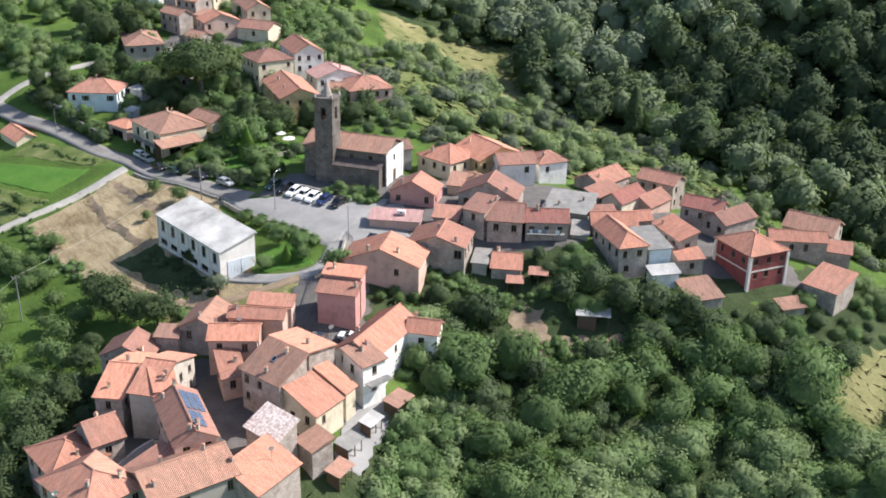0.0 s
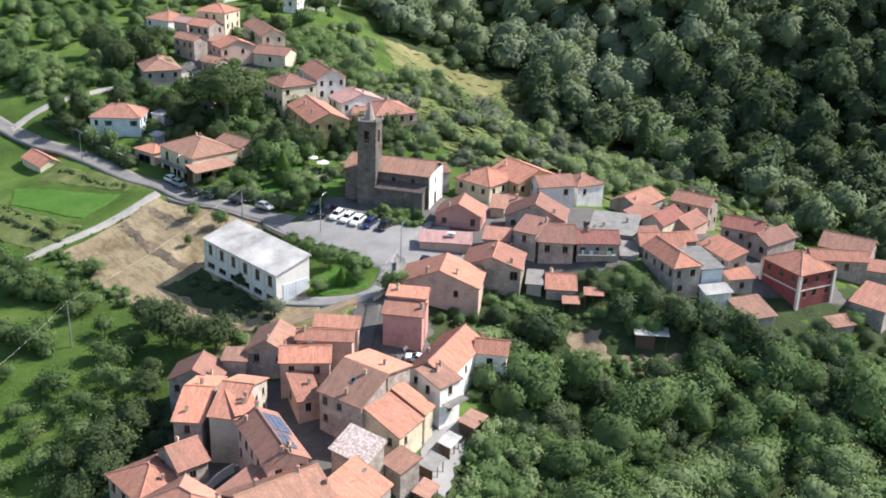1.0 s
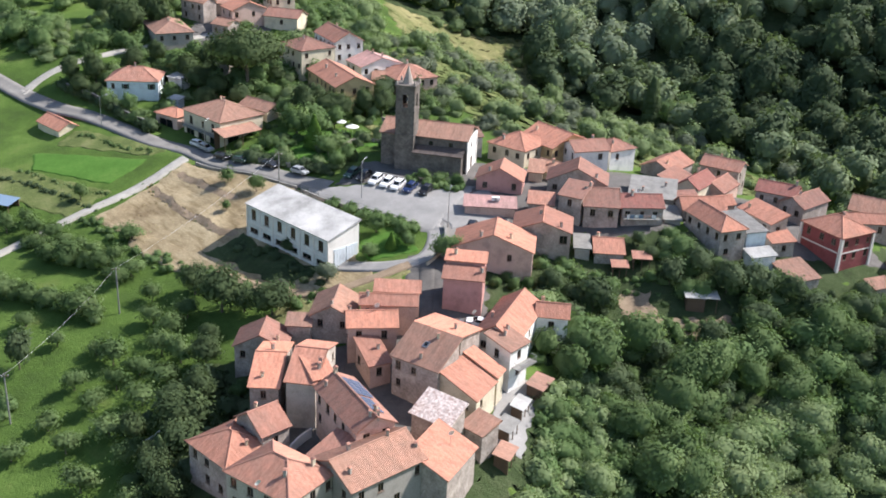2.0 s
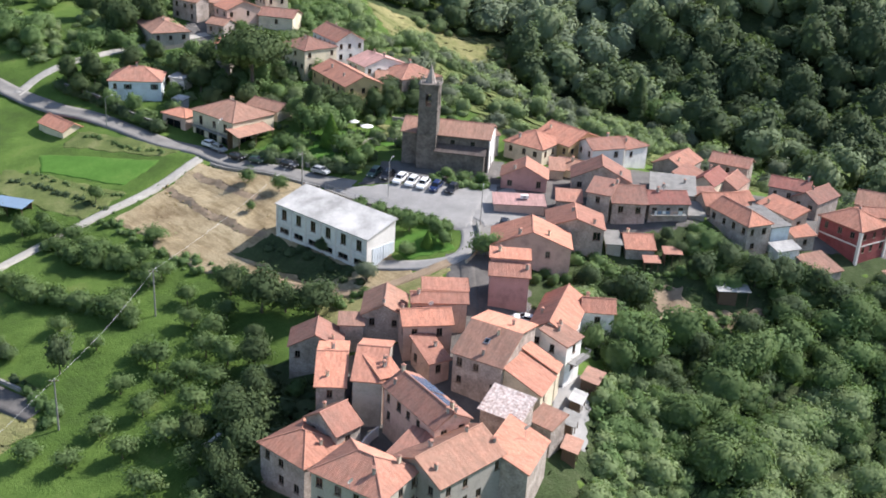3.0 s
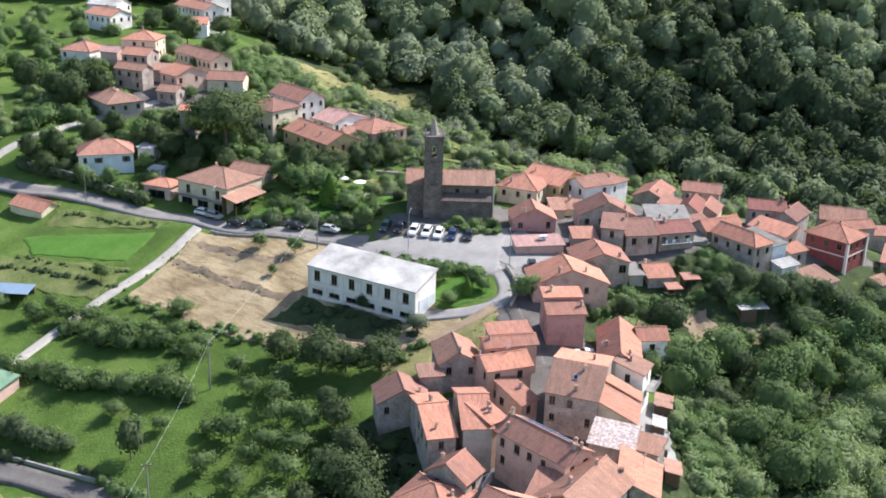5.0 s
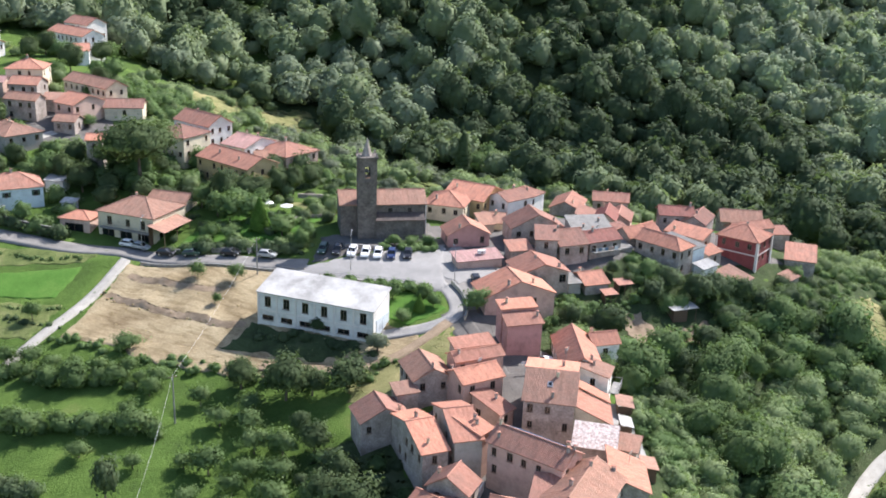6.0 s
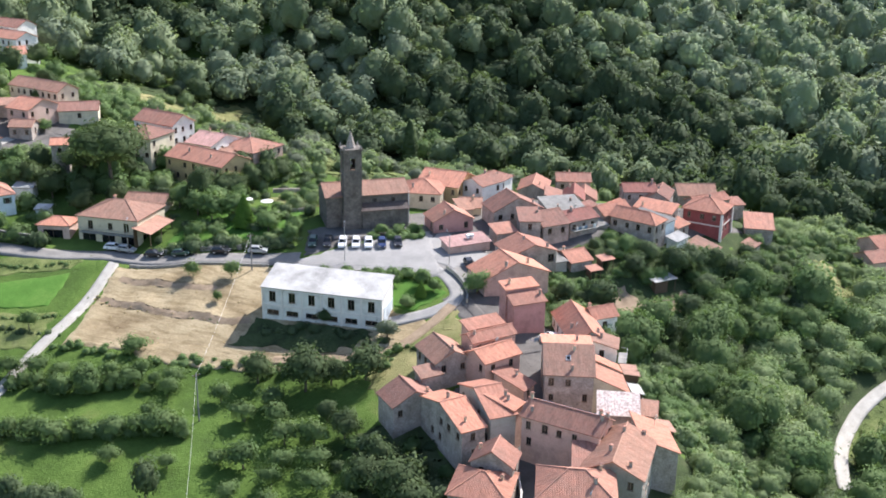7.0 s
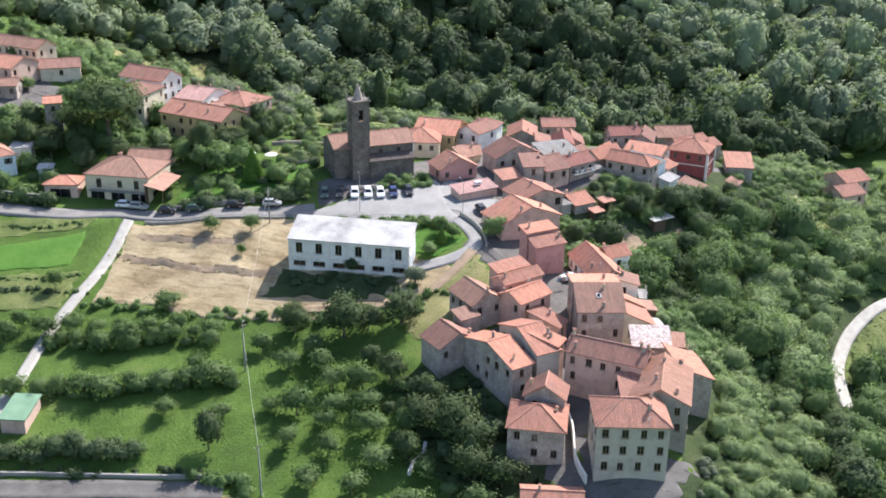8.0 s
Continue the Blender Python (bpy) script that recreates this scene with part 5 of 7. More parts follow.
LINES = [(smooth_line(ROAD_LINE, 4), 4.5), (smooth_line(LANE_LINE, 3), 2.8), (smooth_line(PATH_LINE, 3), 2.2), (smooth_line(UPPER_LINE, 3), 2.6), (smooth_line(LOW_LINE, 3), 2.2), (smooth_line(WHITE_LINE, 3), 4.4), (smooth_line(STREET_LINE, 3), 2.5)]
CLEAR = [[(-40, 204), (-38, 194), (-16, 176), (-4, 196), (-4, 214), (-30, 213)], [(-73, 225), (-88, 204), (-38, 164), (-30, 170), (-40, 200)], [(-114, 240), (-114, 213), (-92, 206), (-74, 227)], [(-34, 189), (-40, 177), (-27, 167), (-21, 181)], [(-20, 112), (-13, 114), (-8, 124), (-0.5, 143), (-6, 147), (-20, 122)], [(52, 321), (51, 305), (90, 303), (90, 319), (63, 322)], [(38, 120), (30, 113), (56, 114), (60, 124)], [(20.5, 153), (36, 153), (36, 164), (23, 167)], [(12.5, 168), (11.5, 154), (21, 154), (20.5, 168.5)], [(-4, 177), (-3, 168), (9, 166.5), (22, 168), (24, 178), (8, 178)], [(84, 170), (69, 158), (62, 143), (70, 142), (81, 155), (91, 166)]]


def free(x, y, pad):
    ok = np.ones(len(x), bool)
    if pad < -5:
        return ok
    for ring in HOUSES:
        ok &= ~inside(grown(ring, pad), x, y)
    for ring in CLEAR:
        ok &= ~inside(ring, x, y)
    for line, d in LINES:
        for p in line:
            ok &= (x - p[0]) ** 2 + (y - p[1]) ** 2 > (d + pad * 0.5) ** 2
    return ok


def sow(poly, cell, seed, keep=1.0, pad=1.5):
    """Plan points scattered over a region, clear of houses, roads and fields."""
    g = np.random.default_rng(seed)
    p = np.array(poly, float)
    (x0, y0), (x1, y1) = p.min(0), p.max(0)
    gx, gy = np.meshgrid(np.arange(x0, x1, cell), np.arange(y0, y1, cell))
    x = gx.ravel() + g.uniform(-0.48, 0.48, gx.size) * cell
    y = gy.ravel() + g.uniform(-0.48, 0.48, gx.size) * cell
    sel = inside(poly, x, y) & (g.uniform(0, 1, x.size) < keep)
    x, y = x[sel], y[sel]
    sel = free(x, y, pad)
    return x[sel], y[sel]


def woodland(name, label, x, y, kinds, size, material, seed, sink=0.6, scale=None):
    """Many crowns in one mesh."""
    g = np.random.default_rng(seed)
    z = heights(x, y)
    vs, fs, ns, n = [], [], [], 0
    for i in range(len(x)):
        v, f, face = kinds[g.integers(len(kinds))]
        a, s = g.uniform(0, 2 * math.pi), g.uniform(*size) * (1.0 if scale is None else scale[i])
        c, sn = math.cos(a), math.sin(a)
        m = np.array([[c, -sn, 0], [sn, c, 0], [0, 0, g.uniform(0.85, 1.2)]]) * s
        vs.append(v @ m.T + [x[i], y[i], z[i] - sink])
        fs.append(f + n)
        ns.append(face @ np.array([[c, sn, 0], [-sn, c, 0], [0, 0, 1]]))
        n += len(v)
    if not vs:
        return None
    return tagged(new(name, fill_mesh(name, np.vstack(vs), np.vstack(fs), np.vstack(ns), material)), label, "woodland", "", "stuff")


WOOD = [crown(10 + i, 3.6, 8.0, 12, 900, 0.25, ICO1, deep=0.65, core=0.9, loose=0.13) for i in range(6)]
TALL = [crown(20 + i, 4.4, g_h, 11, 395, 0.55, ICO1, low=0.02, deep=0.7, power=7.0, core=0.92, loose=0.1, fine=0.3) for i, g_h in enumerate((8.0, 9.5, 11.5, 13.0, 9.0, 12.0, 8.5, 10.5, 7.5))]
FAR = [crown(30 + i, 5.4, 11.0, 12, 200, 0.9, ICO1) for i in range(6)]
SCRUB = [crown(50 + i, 2.4, g_h, 7, 390, 0.25, ICO1, low=-0.15, power=6.0, deep=0.85, core=0.9, loose=0.15, fine=0.35) for i, g_h in enumerate((3.9, 3.2, 2.6, 4.6, 3.6, 3.0, 4.2, 2.3, 3.4))]
SLOPE = [crown(90 + i, 2.6, g_h, 8, 760, 0.175, ICO1, low=-0.15, power=6.0, deep=0.85, core=0.86, loose=0.16, fine=0.4) for i, g_h in enumerate((3.9, 3.2, 2.8, 4.6, 3.6, 3.0, 4.2))]
BUSH = [crown(70 + i, 1.2, 1.5, 7, 130, 0.17, ICO1, low=-0.3, loose=0.2) for i in range(4)]
TUFT = [crown(80 + i, 0.5, 0.45, 4, 26, 0.14, ICO0, low=-0.4) for i in range(4)]

hill = [(-150, 420), (-60, 418), (-30, 408), (-20, 378), (-12, 374), (28, 376), (30, 342), (70, 300), (95, 235), (140, 195), (240, 190), (330, 230), (400, 300), (380, 360), (260, 405), (120, 445), (0, 480), (-60, 480)]
x, y = sow(hill, 6.6, 1)
drift = np.sin(x * 0.045 + 1.3) + np.sin(y * 0.06 + x * 0.02) + np.random.default_rng(21).normal(0, 0.8, len(x))
# far down the valley most trees take the leaves paled for haze
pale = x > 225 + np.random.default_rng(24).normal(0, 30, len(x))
# push hollow and ravine to darker leaves, standing in for shade there
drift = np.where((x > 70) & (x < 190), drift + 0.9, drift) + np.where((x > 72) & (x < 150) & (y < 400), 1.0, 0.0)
for sel, kinds, size, mat, seed, text in (((abs(drift) < 0.75) & ~pale, TALL, (0.55, 1.45), M_LEAF_WOOD, 2, "dense broadleaf wood on the hillside"),
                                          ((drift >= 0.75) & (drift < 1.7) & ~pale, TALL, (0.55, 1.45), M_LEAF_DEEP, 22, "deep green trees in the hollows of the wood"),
                                          ((drift >= 1.7) & ~pale, TALL, (0.55, 1.4), M_LEAF_SHADE, 27, "trees in the ravine, darkened for its shade"),
                                          ((drift <= -0.75) & ~pale, TALL, (0.55, 1.45), M_LEAF_GREY, 23, "grey-green chestnuts on the hillside"),
                                          (pale & (drift < 0.3), TALL, (0.55, 1.45), M_LEAF_HAZE, 25, "chestnut wood down the valley, paled for haze"),
                                          (pale & (drift >= 0.3), TALL, (0.55, 1.45), M_LEAF_GREY, 26, "grey-green wood down the valley")):
    woodland("woodland", text, x[sel], y[sel], kinds, size, mat, seed)
far_hill = [(-320, 450), (-60, 482), (0, 482), (120, 447), (260, 407), (382, 362), (405, 300), (640, 250), (760, 600), (300, 820), (-320, 760)]
x, y = sow(far_hill, 25.0, 3)
woodland("woodland", "distant wood covering the upper hillside, paled for haze", x, y, FAR, (2.1, 3.1), M_LEAF_HAZE, 4)
east = [(-9, 138), (-12, 122), (-34, 104), (-44, 98), (-30, 88), (0, 84), (14, 90), (60, 118), (120, 132), (130, 160), (100, 190), (82, 186), (60, 170), (46, 167), (34, 173), (28, 180), (17, 178), (8, 174), (-1, 178), (-10, 168), (-9, 152), (-4, 146)]
x, y = sow(east, 3.1, 5, 0.97, 0.2)
roll = np.sin(0.42 * x + 0.16 * y + 1.0) + np.sin(0.23 * x - 0.47 * y + 2.1) + np.sin(-0.33 * x + 0.36 * y + 0.4)
g = np.random.default_rng(99)
drift = np.sin(x * 0.11 + 0.6) + np.sin(y * 0.14 - x * 0.05 + 1.1) + g.normal(0, 0.5, len(x)) - 0.35 * roll + np.where((y > 158) & (x < 60), 0.9, 0.0) - np.where(x > 62, 0.7, 0.0) - np.where(y < 135, 0.5, 0.0) - np.where((x < 7) & (y < 146), 0.9, 0.0)
tall = g.uniform(0, 1, len(x)) < 0.32
for sel, kinds, size, mat, seed, text in (((drift < -0.9), SLOPE, (0.7, 1.3), M_LEAF_BRUSH, 6, "bright green brambles and young shrubs"),
                                          ((drift >= -0.9) & (drift < 0.65) & ~tall, SLOPE, (0.65, 1.4), M_LEAF_SCRUB, 15, "dense green scrub on the slope below the houses"),
                                          ((drift >= 0.65) & (drift < 1.0), SLOPE, (0.7, 1.4), M_LEAF_ORCH, 17, "grey-green olives and willows in the scrub"),
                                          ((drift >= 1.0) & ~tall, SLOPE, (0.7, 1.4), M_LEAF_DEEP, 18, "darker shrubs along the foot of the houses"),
                                          ((drift >= -0.9) & tall & ~((drift >= 0.65) & (drift < 1.0)), WOOD, (0.5, 0.95), M_LEAF_ORCH, 16, "darker young trees among the scrub")):
    woodland("scrub", text, x[sel], y[sel], kinds, size, mat, seed, scale=np.where(y[sel] > 161, 0.62, 1.0) * np.clip(1.0 + 0.22 * roll[sel], 0.5, 1.5) * np.where((x[sel] < 9) & (y[sel] < 146), 0.62, 1.0))
x, y = sow([(-13.5, 112), (-11.5, 119.5), (-8.8, 124.5), (-2.6, 144), (2, 147), (13, 141), (4, 124), (-6, 109)], 1.7, 155, 0.85, -9)
half = np.arange(len(x)) % 3 == 0
woodland("scrub", "lush brambles on the bank below the terrace", x[~half], y[~half], BUSH, (0.7, 1.7), M_LEAF_SCRUB, 156, 0.2)
woodland("scrub", "pale brambles on the bank below the terrace", x[half], y[half], BUSH, (0.7, 1.8), M_LEAF_BRUSH, 157, 0.2)
x, y = sow([(13, 160), (13, 153), (35, 153), (35, 161.5), (22, 161.5)], 1.3, 61, 0.75, -9)
woodland("garden_rows", "low vegetable plants and weeds below the shed", x, y, BUSH, (0.35, 1.1), M_LEAF_SCRUB, 62, 0.2)
behind = [(-30, 300), (-22, 285), (-5, 235), (6, 232), (30, 228), (60, 222), (84, 200), (100, 200), (98, 235), (72, 300), (30, 340), (0, 345)]
x, y = sow(behind, 3.7, 7, 0.56, 1.0)
g = np.random.default_rng(98)
pick = g.uniform(0, 1, len(x))
roll = np.sin(0.19 * x + 0.13 * y + 0.5) + np.sin(0.27 * y - 0.11 * x + 1.0) + np.sin(0.33 * x - 0.2 * y)
keep = roll + g.normal(0, 0.8, len(x)) > -0.9
x, y, pick, roll = x[keep], y[keep], pick[keep], np.clip(1.0 + 0.33 * roll[keep], 0.5, 1.8)
woodland("scrub", "bushes and small trees on the terraces", x[pick < 0.7], y[pick < 0.7], SCRUB, (0.3, 1.15), M_LEAF_BRUSH, 8, scale=roll[pick < 0.7])
woodland("scrub", "grey-green olive trees on the terraces", x[pick > 0.7], y[pick > 0.7], SCRUB, (0.6, 1.0), M_LEAF_OLIVE, 18, scale=roll[pick > 0.7])
x, y = sow([(-42, 305), (-22, 288), (0, 340), (30, 343), (28, 374), (-10, 374), (-36, 375)], 3.4, 71, 0.5, 1.0)
sel = np.sin(x * 0.21 + 2.0) + np.sin(y * 0.17 + x * 0.06) + np.random.default_rng(135).normal(0, 0.4, len(x)) > 0.3
x, y = x[sel], y[sel]
woodland("scrub", "scattered bushes on the rough meadow", x, y, SCRUB, (0.35, 1.4), M_LEAF_BRUSH, 72)
upper = [(-140, 300), (-116, 280), (-98, 288), (-86, 275), (-76, 268), (-74, 252), (-50, 262), (-24, 268), (-8, 280), (-24, 300), (-36, 360), (-44, 412), (-150, 418)]
x, y = sow(upper, 3.6, 9, 0.85, 1.2)
far_side = y < 345
x, y = x[far_side | (np.arange(len(x)) % 3 == 0)], y[far_side | (np.arange(len(x)) % 3 == 0)]
patch = np.sin(x * 0.13 + 1.0) + np.sin(y * 0.11 + x * 0.05) + 0.6 * np.sin(x * 0.31 + y * 0.17) + np.random.default_rng(131).normal(0, 0.35, len(x))
woodland("scrub", "garden trees and hedges between the upper houses", x[patch > 0.55], y[patch > 0.55], SCRUB, (0.5, 1.35), M_LEAF_SCRUB, 10)
mid = (patch > -0.35) & (patch <= 0.55)
woodland("scrub", "pale shrubs in clumps on the upper meadow", x[mid], y[mid], SCRUB, (0.4, 1.1), M_LEAF_BRUSH, 132)
x, y = sow([(-150, 290), (-116, 286), (-98, 302), (-96, 345), (-100, 400), (-150, 415)], 5.6, 151, 0.36, 1.0)
woodland("woodland", "broad trees on the upper meadow", x, y, WOOD, (0.45, 0.95), M_LEAF_SCRUB, 152)
x, y = sow([(94, 190), (98, 168), (112, 172), (140, 160), (165, 185), (140, 200), (104, 206)], 3.6, 133, 0.7, 1.0)
woodland("scrub", "pale brush beyond the village", x, y, SCRUB, (0.5, 1.4), M_LEAF_BRUSH, 134)


x, y = sow([(-62, 148), (-52, 150), (-45, 149), (-49, 133), (-56, 127), (-58, 114), (-66, 118), (-66, 140)], 3.2, 101, 0.7, 0.4)
half = np.arange(len(x)) % 2 == 0
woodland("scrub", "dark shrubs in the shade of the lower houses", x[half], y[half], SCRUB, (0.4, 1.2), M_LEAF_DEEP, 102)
woodland("scrub", "green shrubs beside the lower houses", x[~half], y[~half], SCRUB, (0.4, 1.1), M_LEAF_ORCH, 103)
x, y = sow([(-64, 262), (-46, 243), (-20, 246), (-6, 262), (-12, 284), (-28, 302), (-46, 306), (-60, 292)], 2.7, 111, 0.6, 0.3)
pick = np.random.default_rng(112).uniform(0, 1, len(x))
for lo, hi, mat, size, text in ((0, 0.35, M_LEAF_BRUSH, (0.3, 0.9), "pale shrubs among the upper houses"), (0.35, 0.7, M_LEAF_SCRUB, (0.35, 1.1), "green shrubs among the upper houses"), (0.7, 1.0, M_LEAF_DEEP, (0.4, 1.25), "dark trees among the upper houses")):
    sel = (pick >= lo) & (pick < hi)
    woodland("scrub", text, x[sel], y[sel], SCRUB, size, mat, 113 + int(lo * 10))
gardens = [(-61, 225.5), (-43, 211), (-35.5, 207.5), (-32, 214), (-25, 222), (-9, 226), (-4, 240), (-14, 256), (-24, 252), (-36, 243), (-48, 246), (-53, 241)]
x, y = sow(gardens, 2.7, 73, 0.4, 0.4)
g = np.random.default_rng(74)
pick = g.uniform(0, 1, len(x))
for lo, hi, mat, size, text in ((0, 0.4, M_LEAF_SCRUB, (0.2, 0.75), "green garden shrubs between villa and church"), (0.4, 0.7, M_LEAF_BRUSH, (0.25, 0.85), "small fruit trees of the gardens"), (0.7, 1.0, M_LEAF_DEEP, (0.3, 0.9), "dark laurels and shrubs of the gardens")):
    sel = (pick >= lo) & (pick < hi)
    woodland("scrub", text, x[sel], y[sel], SCRUB, size, mat, 75 + int(lo * 10))
x, y = sow([(-104, 268), (-99, 258), (-84, 245), (-76, 250), (-74, 262), (-84, 274), (-98, 278)], 3.2, 78, 0.5, 0.5)
woodland("scrub", "shrubs round the pale blue house", x, y, SCRUB, (0.4, 1.2), M_LEAF_ORCH, 79)


def weeds(label, line, step, wide, size, mat, seed, kinds=BUSH):
    p = smooth_line(line, step)
    g = np.random.default_rng(seed)
    off = g.normal(0, wide, p.shape)
    woodland("weeds", label, p[:, 0] + off[:, 0], p[:, 1] + off[:, 1], kinds, size, mat, seed + 1, 0.15)


weeds("overgrown hedge between the orchard rows", [(-107, 190), (-99, 183.5), (-92, 178), (-84, 173.5), (-78, 170)], 1.5, 0.6, (0.35, 0.85), M_LEAF_ORCH, 105, SCRUB)
weeds("brambles under the upper orchard row", [(-98, 202), (-92, 195), (-86, 189), (-79, 185.5)], 1.6, 1.0, (0.35, 0.85), M_LEAF_ORCH, 107, SCRUB)
weeds("shrubs along the top of the orchard wall", [(-118, 180), (-112, 175.5), (-105, 170), (-98.5, 165)], 1.3, 0.5, (0.45, 0.9), M_LEAF_DEEP, 109, SCRUB)
weeds("weeds at the corner of the yard", [(-92, 154.5), (-89.5, 152), (-88, 149), (-89, 146)], 0.8, 0.7, (0.5, 1.3), M_LEAF_SCRUB, 141)
weeds("brambles over the yard wall", [(-112, 172), (-104, 165.5), (-97, 160), (-92, 155.5)], 1.6, 0.6, (0.3, 0.9), M_LEAF_DEEP, 143)
weeds("pale grey-green brush beside the farmhouse", [(-37, 101), (-34, 103.5), (-31, 106.5)], 0.9, 0.9, (0.4, 1.0), M_LEAF_OLIVE, 145)
weeds("dry weeds along the step in the field", [(-77, 218.5), (-75, 215.8), (-70.4, 207.4), (-65.5, 200), (-60, 193.5)], 0.5, 0.45, (0.12, 0.4), M_LEAF_DRY, 121)
weeds("small green weeds along the step in the field", [(-77, 218.5), (-75, 215.8), (-70.4, 207.4), (-65.5, 200), (-60, 193.5)], 1.3, 0.5, (0.15, 0.4), M_LEAF_ORCH, 123)
weeds("weedy line along a field terrace", [(-106, 228.5), (-98, 223), (-90, 218.5), (-84, 215.5)], 0.7, 0.35, (0.2, 0.6), M_LEAF_ORCH, 81)
weeds("weedy line along a lower field terrace", [(-108, 225.5), (-100, 220.5), (-94.6, 217), (-88, 211.5)], 0.7, 0.4, (0.25, 0.7), M_LEAF_DEEP, 83)
weeds("weedy line along the upper field terrace", [(-96, 244), (-93, 242.5), (-88, 237.5), (-84, 234), (-77, 231.5)], 0.6, 0.35, (0.2, 0.6), M_LEAF_ORCH, 85)
weeds("hedge growing over the wall along the road", [(-105, 268.5), (-95.5, 260), (-88, 251.5), (-79.5, 243.5)], 1.1, 0.4, (1.0, 2.0), M_LEAF_DEEP, 87)
weeds("bushes along the garden wall below the villa", [(-60, 225), (-56, 222), (-50, 218.4), (-43, 213.0), (-37.5, 208.5)], 0.9, 0.35, (0.7, 1.7), M_LEAF_DEEP, 89)
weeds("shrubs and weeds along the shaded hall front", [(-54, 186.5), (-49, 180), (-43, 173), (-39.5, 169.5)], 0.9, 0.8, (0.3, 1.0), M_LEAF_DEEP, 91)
weeds("low plants at the foot of the stone houses", [(-2, 172.5), (3, 172), (9, 170), (15, 168.8), (22, 171)], 0.7, 1.2, (0.4, 1.3), M_LEAF_SCRUB, 93)
weeds("weeds along the gravel field path", [(-71, 224), (-77, 217.5), (-84, 211.5), (-95, 202.5)], 2.4, 0.3, (0.15, 0.45), M_LEAF_ORCH, 95)


# ---- single trees ----
def trunk(seed, h, r, limbs, reach):
    g = random.Random(seed)
    m = Mesh()
    top = Vector((g.uniform(-0.2, 0.2), g.uniform(-0.2, 0.2), h))
    m.tube((0, 0, -0.5), top * 0.5, r, r * 0.75, 7)
    m.tube(top * 0.5, top, r * 0.75, r * 0.5, 7)
    for i in range(limbs):
        a = 2 * math.pi * (i + g.uniform(-0.3, 0.3)) / limbs
        s = top * g.uniform(0.55, 0.95)
        e = s + Vector((math.cos(a) * reach, math.sin(a) * reach, reach * g.uniform(0.7, 1.3)))
        m.tube(s, e, r * 0.4, r * 0.12, 5)
    return m.data("trunk", M_BARK)


def cone_crown(seed, r, h, leaves, leaf, power=0.8, z0=0.0):
    """A pointed crown of drooping sprays, for cypress and fir."""
    g = np.random.default_rng(seed)
    vs, fs, ns, n = [], [], [], 0
    bv, bf = ICO1
    for k in range(9):
        t = (k + 0.5) / 9
        s = r * (1 - t) ** power + 0.15
        k2 = 1 + g.normal(0, 0.1, len(bv))
        vs.append(bv * k2[:, None] * [s, s, h / 9 * 0.9] + [0, 0, z0 + t * h])
        fs.append(bf + n)
        ns.append(bv)
        n += len(bv)
    t = g.uniform(0, 0.97, leaves)
    a = g.uniform(0, 2 * math.pi, leaves)
    rr = (r * (1 - t) ** power + 0.1) * g.uniform(0.85, 1.25, leaves)
    p = np.c_[np.cos(a) * rr, np.sin(a) * rr, z0 + t * h]
    d = np.c_[np.cos(a), np.sin(a), np.full(leaves, 0.4)]
    tt = np.cross(d, g.normal(0, 1, (leaves, 3)))
    tt /= np.linalg.norm(tt, axis=1)[:, None]
    b = np.cross(d, tt)
    sz = leaf * g.uniform(0.6, 1.3, (leaves, 1))
    vs.append(np.stack([p - tt * sz, p + b * sz, p + tt * sz, p - b * sz], 1).reshape(-1, 3))
    q = np.arange(leaves)[:, None] * 4 + n
    fs.append(np.r_[q + [0, 2, 1], q + [0, 3, 2]])
    ns.append(np.repeat(d / np.linalg.norm(d, axis=1)[:, None], 4, 0))
    return np.vstack(vs), np.vstack(fs), np.vstack(ns)


def lifted(vf, dz):
    return vf[0] + [0, 0, dz], vf[1], vf[2]


KINDS = {}


def kind_of_tree(key, crowns, trunks):
    KINDS[key] = [(fill_mesh("crown", *lifted(c, dz), m), tr) for (c, dz, m), tr in zip(crowns, trunks)]


kind_of_tree("orchard", [(crown(100 + i, 2.6, 3.6, 8, 1000, 0.2, ICO2, deep=0.95, power=6.0, core=0.62, loose=0.3, fine=0.4), 0.5, M_LEAF_ORCH) for i in range(6)], [trunk(i, 2.2, 0.14, 4, 1.1) for i in range(6)])
kind_of_tree("broadleaf", [(crown(120 + i, 3.7, 6.8, 11, 1700, 0.27, ICO2, deep=0.7, core=0.72, loose=0.22, fine=0.35), 0.7, M_LEAF_DARK) for i in range(4)], [trunk(20 + i, 4.0, 0.24, 5, 1.8) for i in range(4)])
kind_of_tree("garden", [(crown(140 + i, 2.8, 4.6, 9, 1100, 0.23, ICO2, deep=0.7, core=0.74, loose=0.22, fine=0.35), 0.4, M_LEAF_SCRUB) for i in range(4)], [trunk(30 + i, 2.8, 0.18, 4, 1.2) for i in range(4)])
kind_of_tree("slope", [(crown(150 + i, 2.9, 5.2, 9, 1100, 0.23, ICO2, deep=0.7, core=0.76, loose=0.2, fine=0.35), 0.2, M_LEAF_DEEP) for i in range(4)], [trunk(35 + i, 3.0, 0.18, 4, 1.2) for i in range(4)])
kind_of_tree("evergreen", [(crown(160 + i, 2.8, 6.0, 14, 1000, 0.23, ICO2), 0.5, M_LEAF_DARK) for i in range(3)], [trunk(40 + i, 3.6, 0.2, 4, 1.2) for i in range(3)])
kind_of_tree("pine", [(crown(180 + i, 6.2, 7.4, 14, 3000, 0.27, ICO2, deep=0.5, loose=0.15), 5.2, M_LEAF_PINE) for i in range(2)], [trunk(50 + i, 8.0, 0.4, 6, 3.2) for i in range(2)])
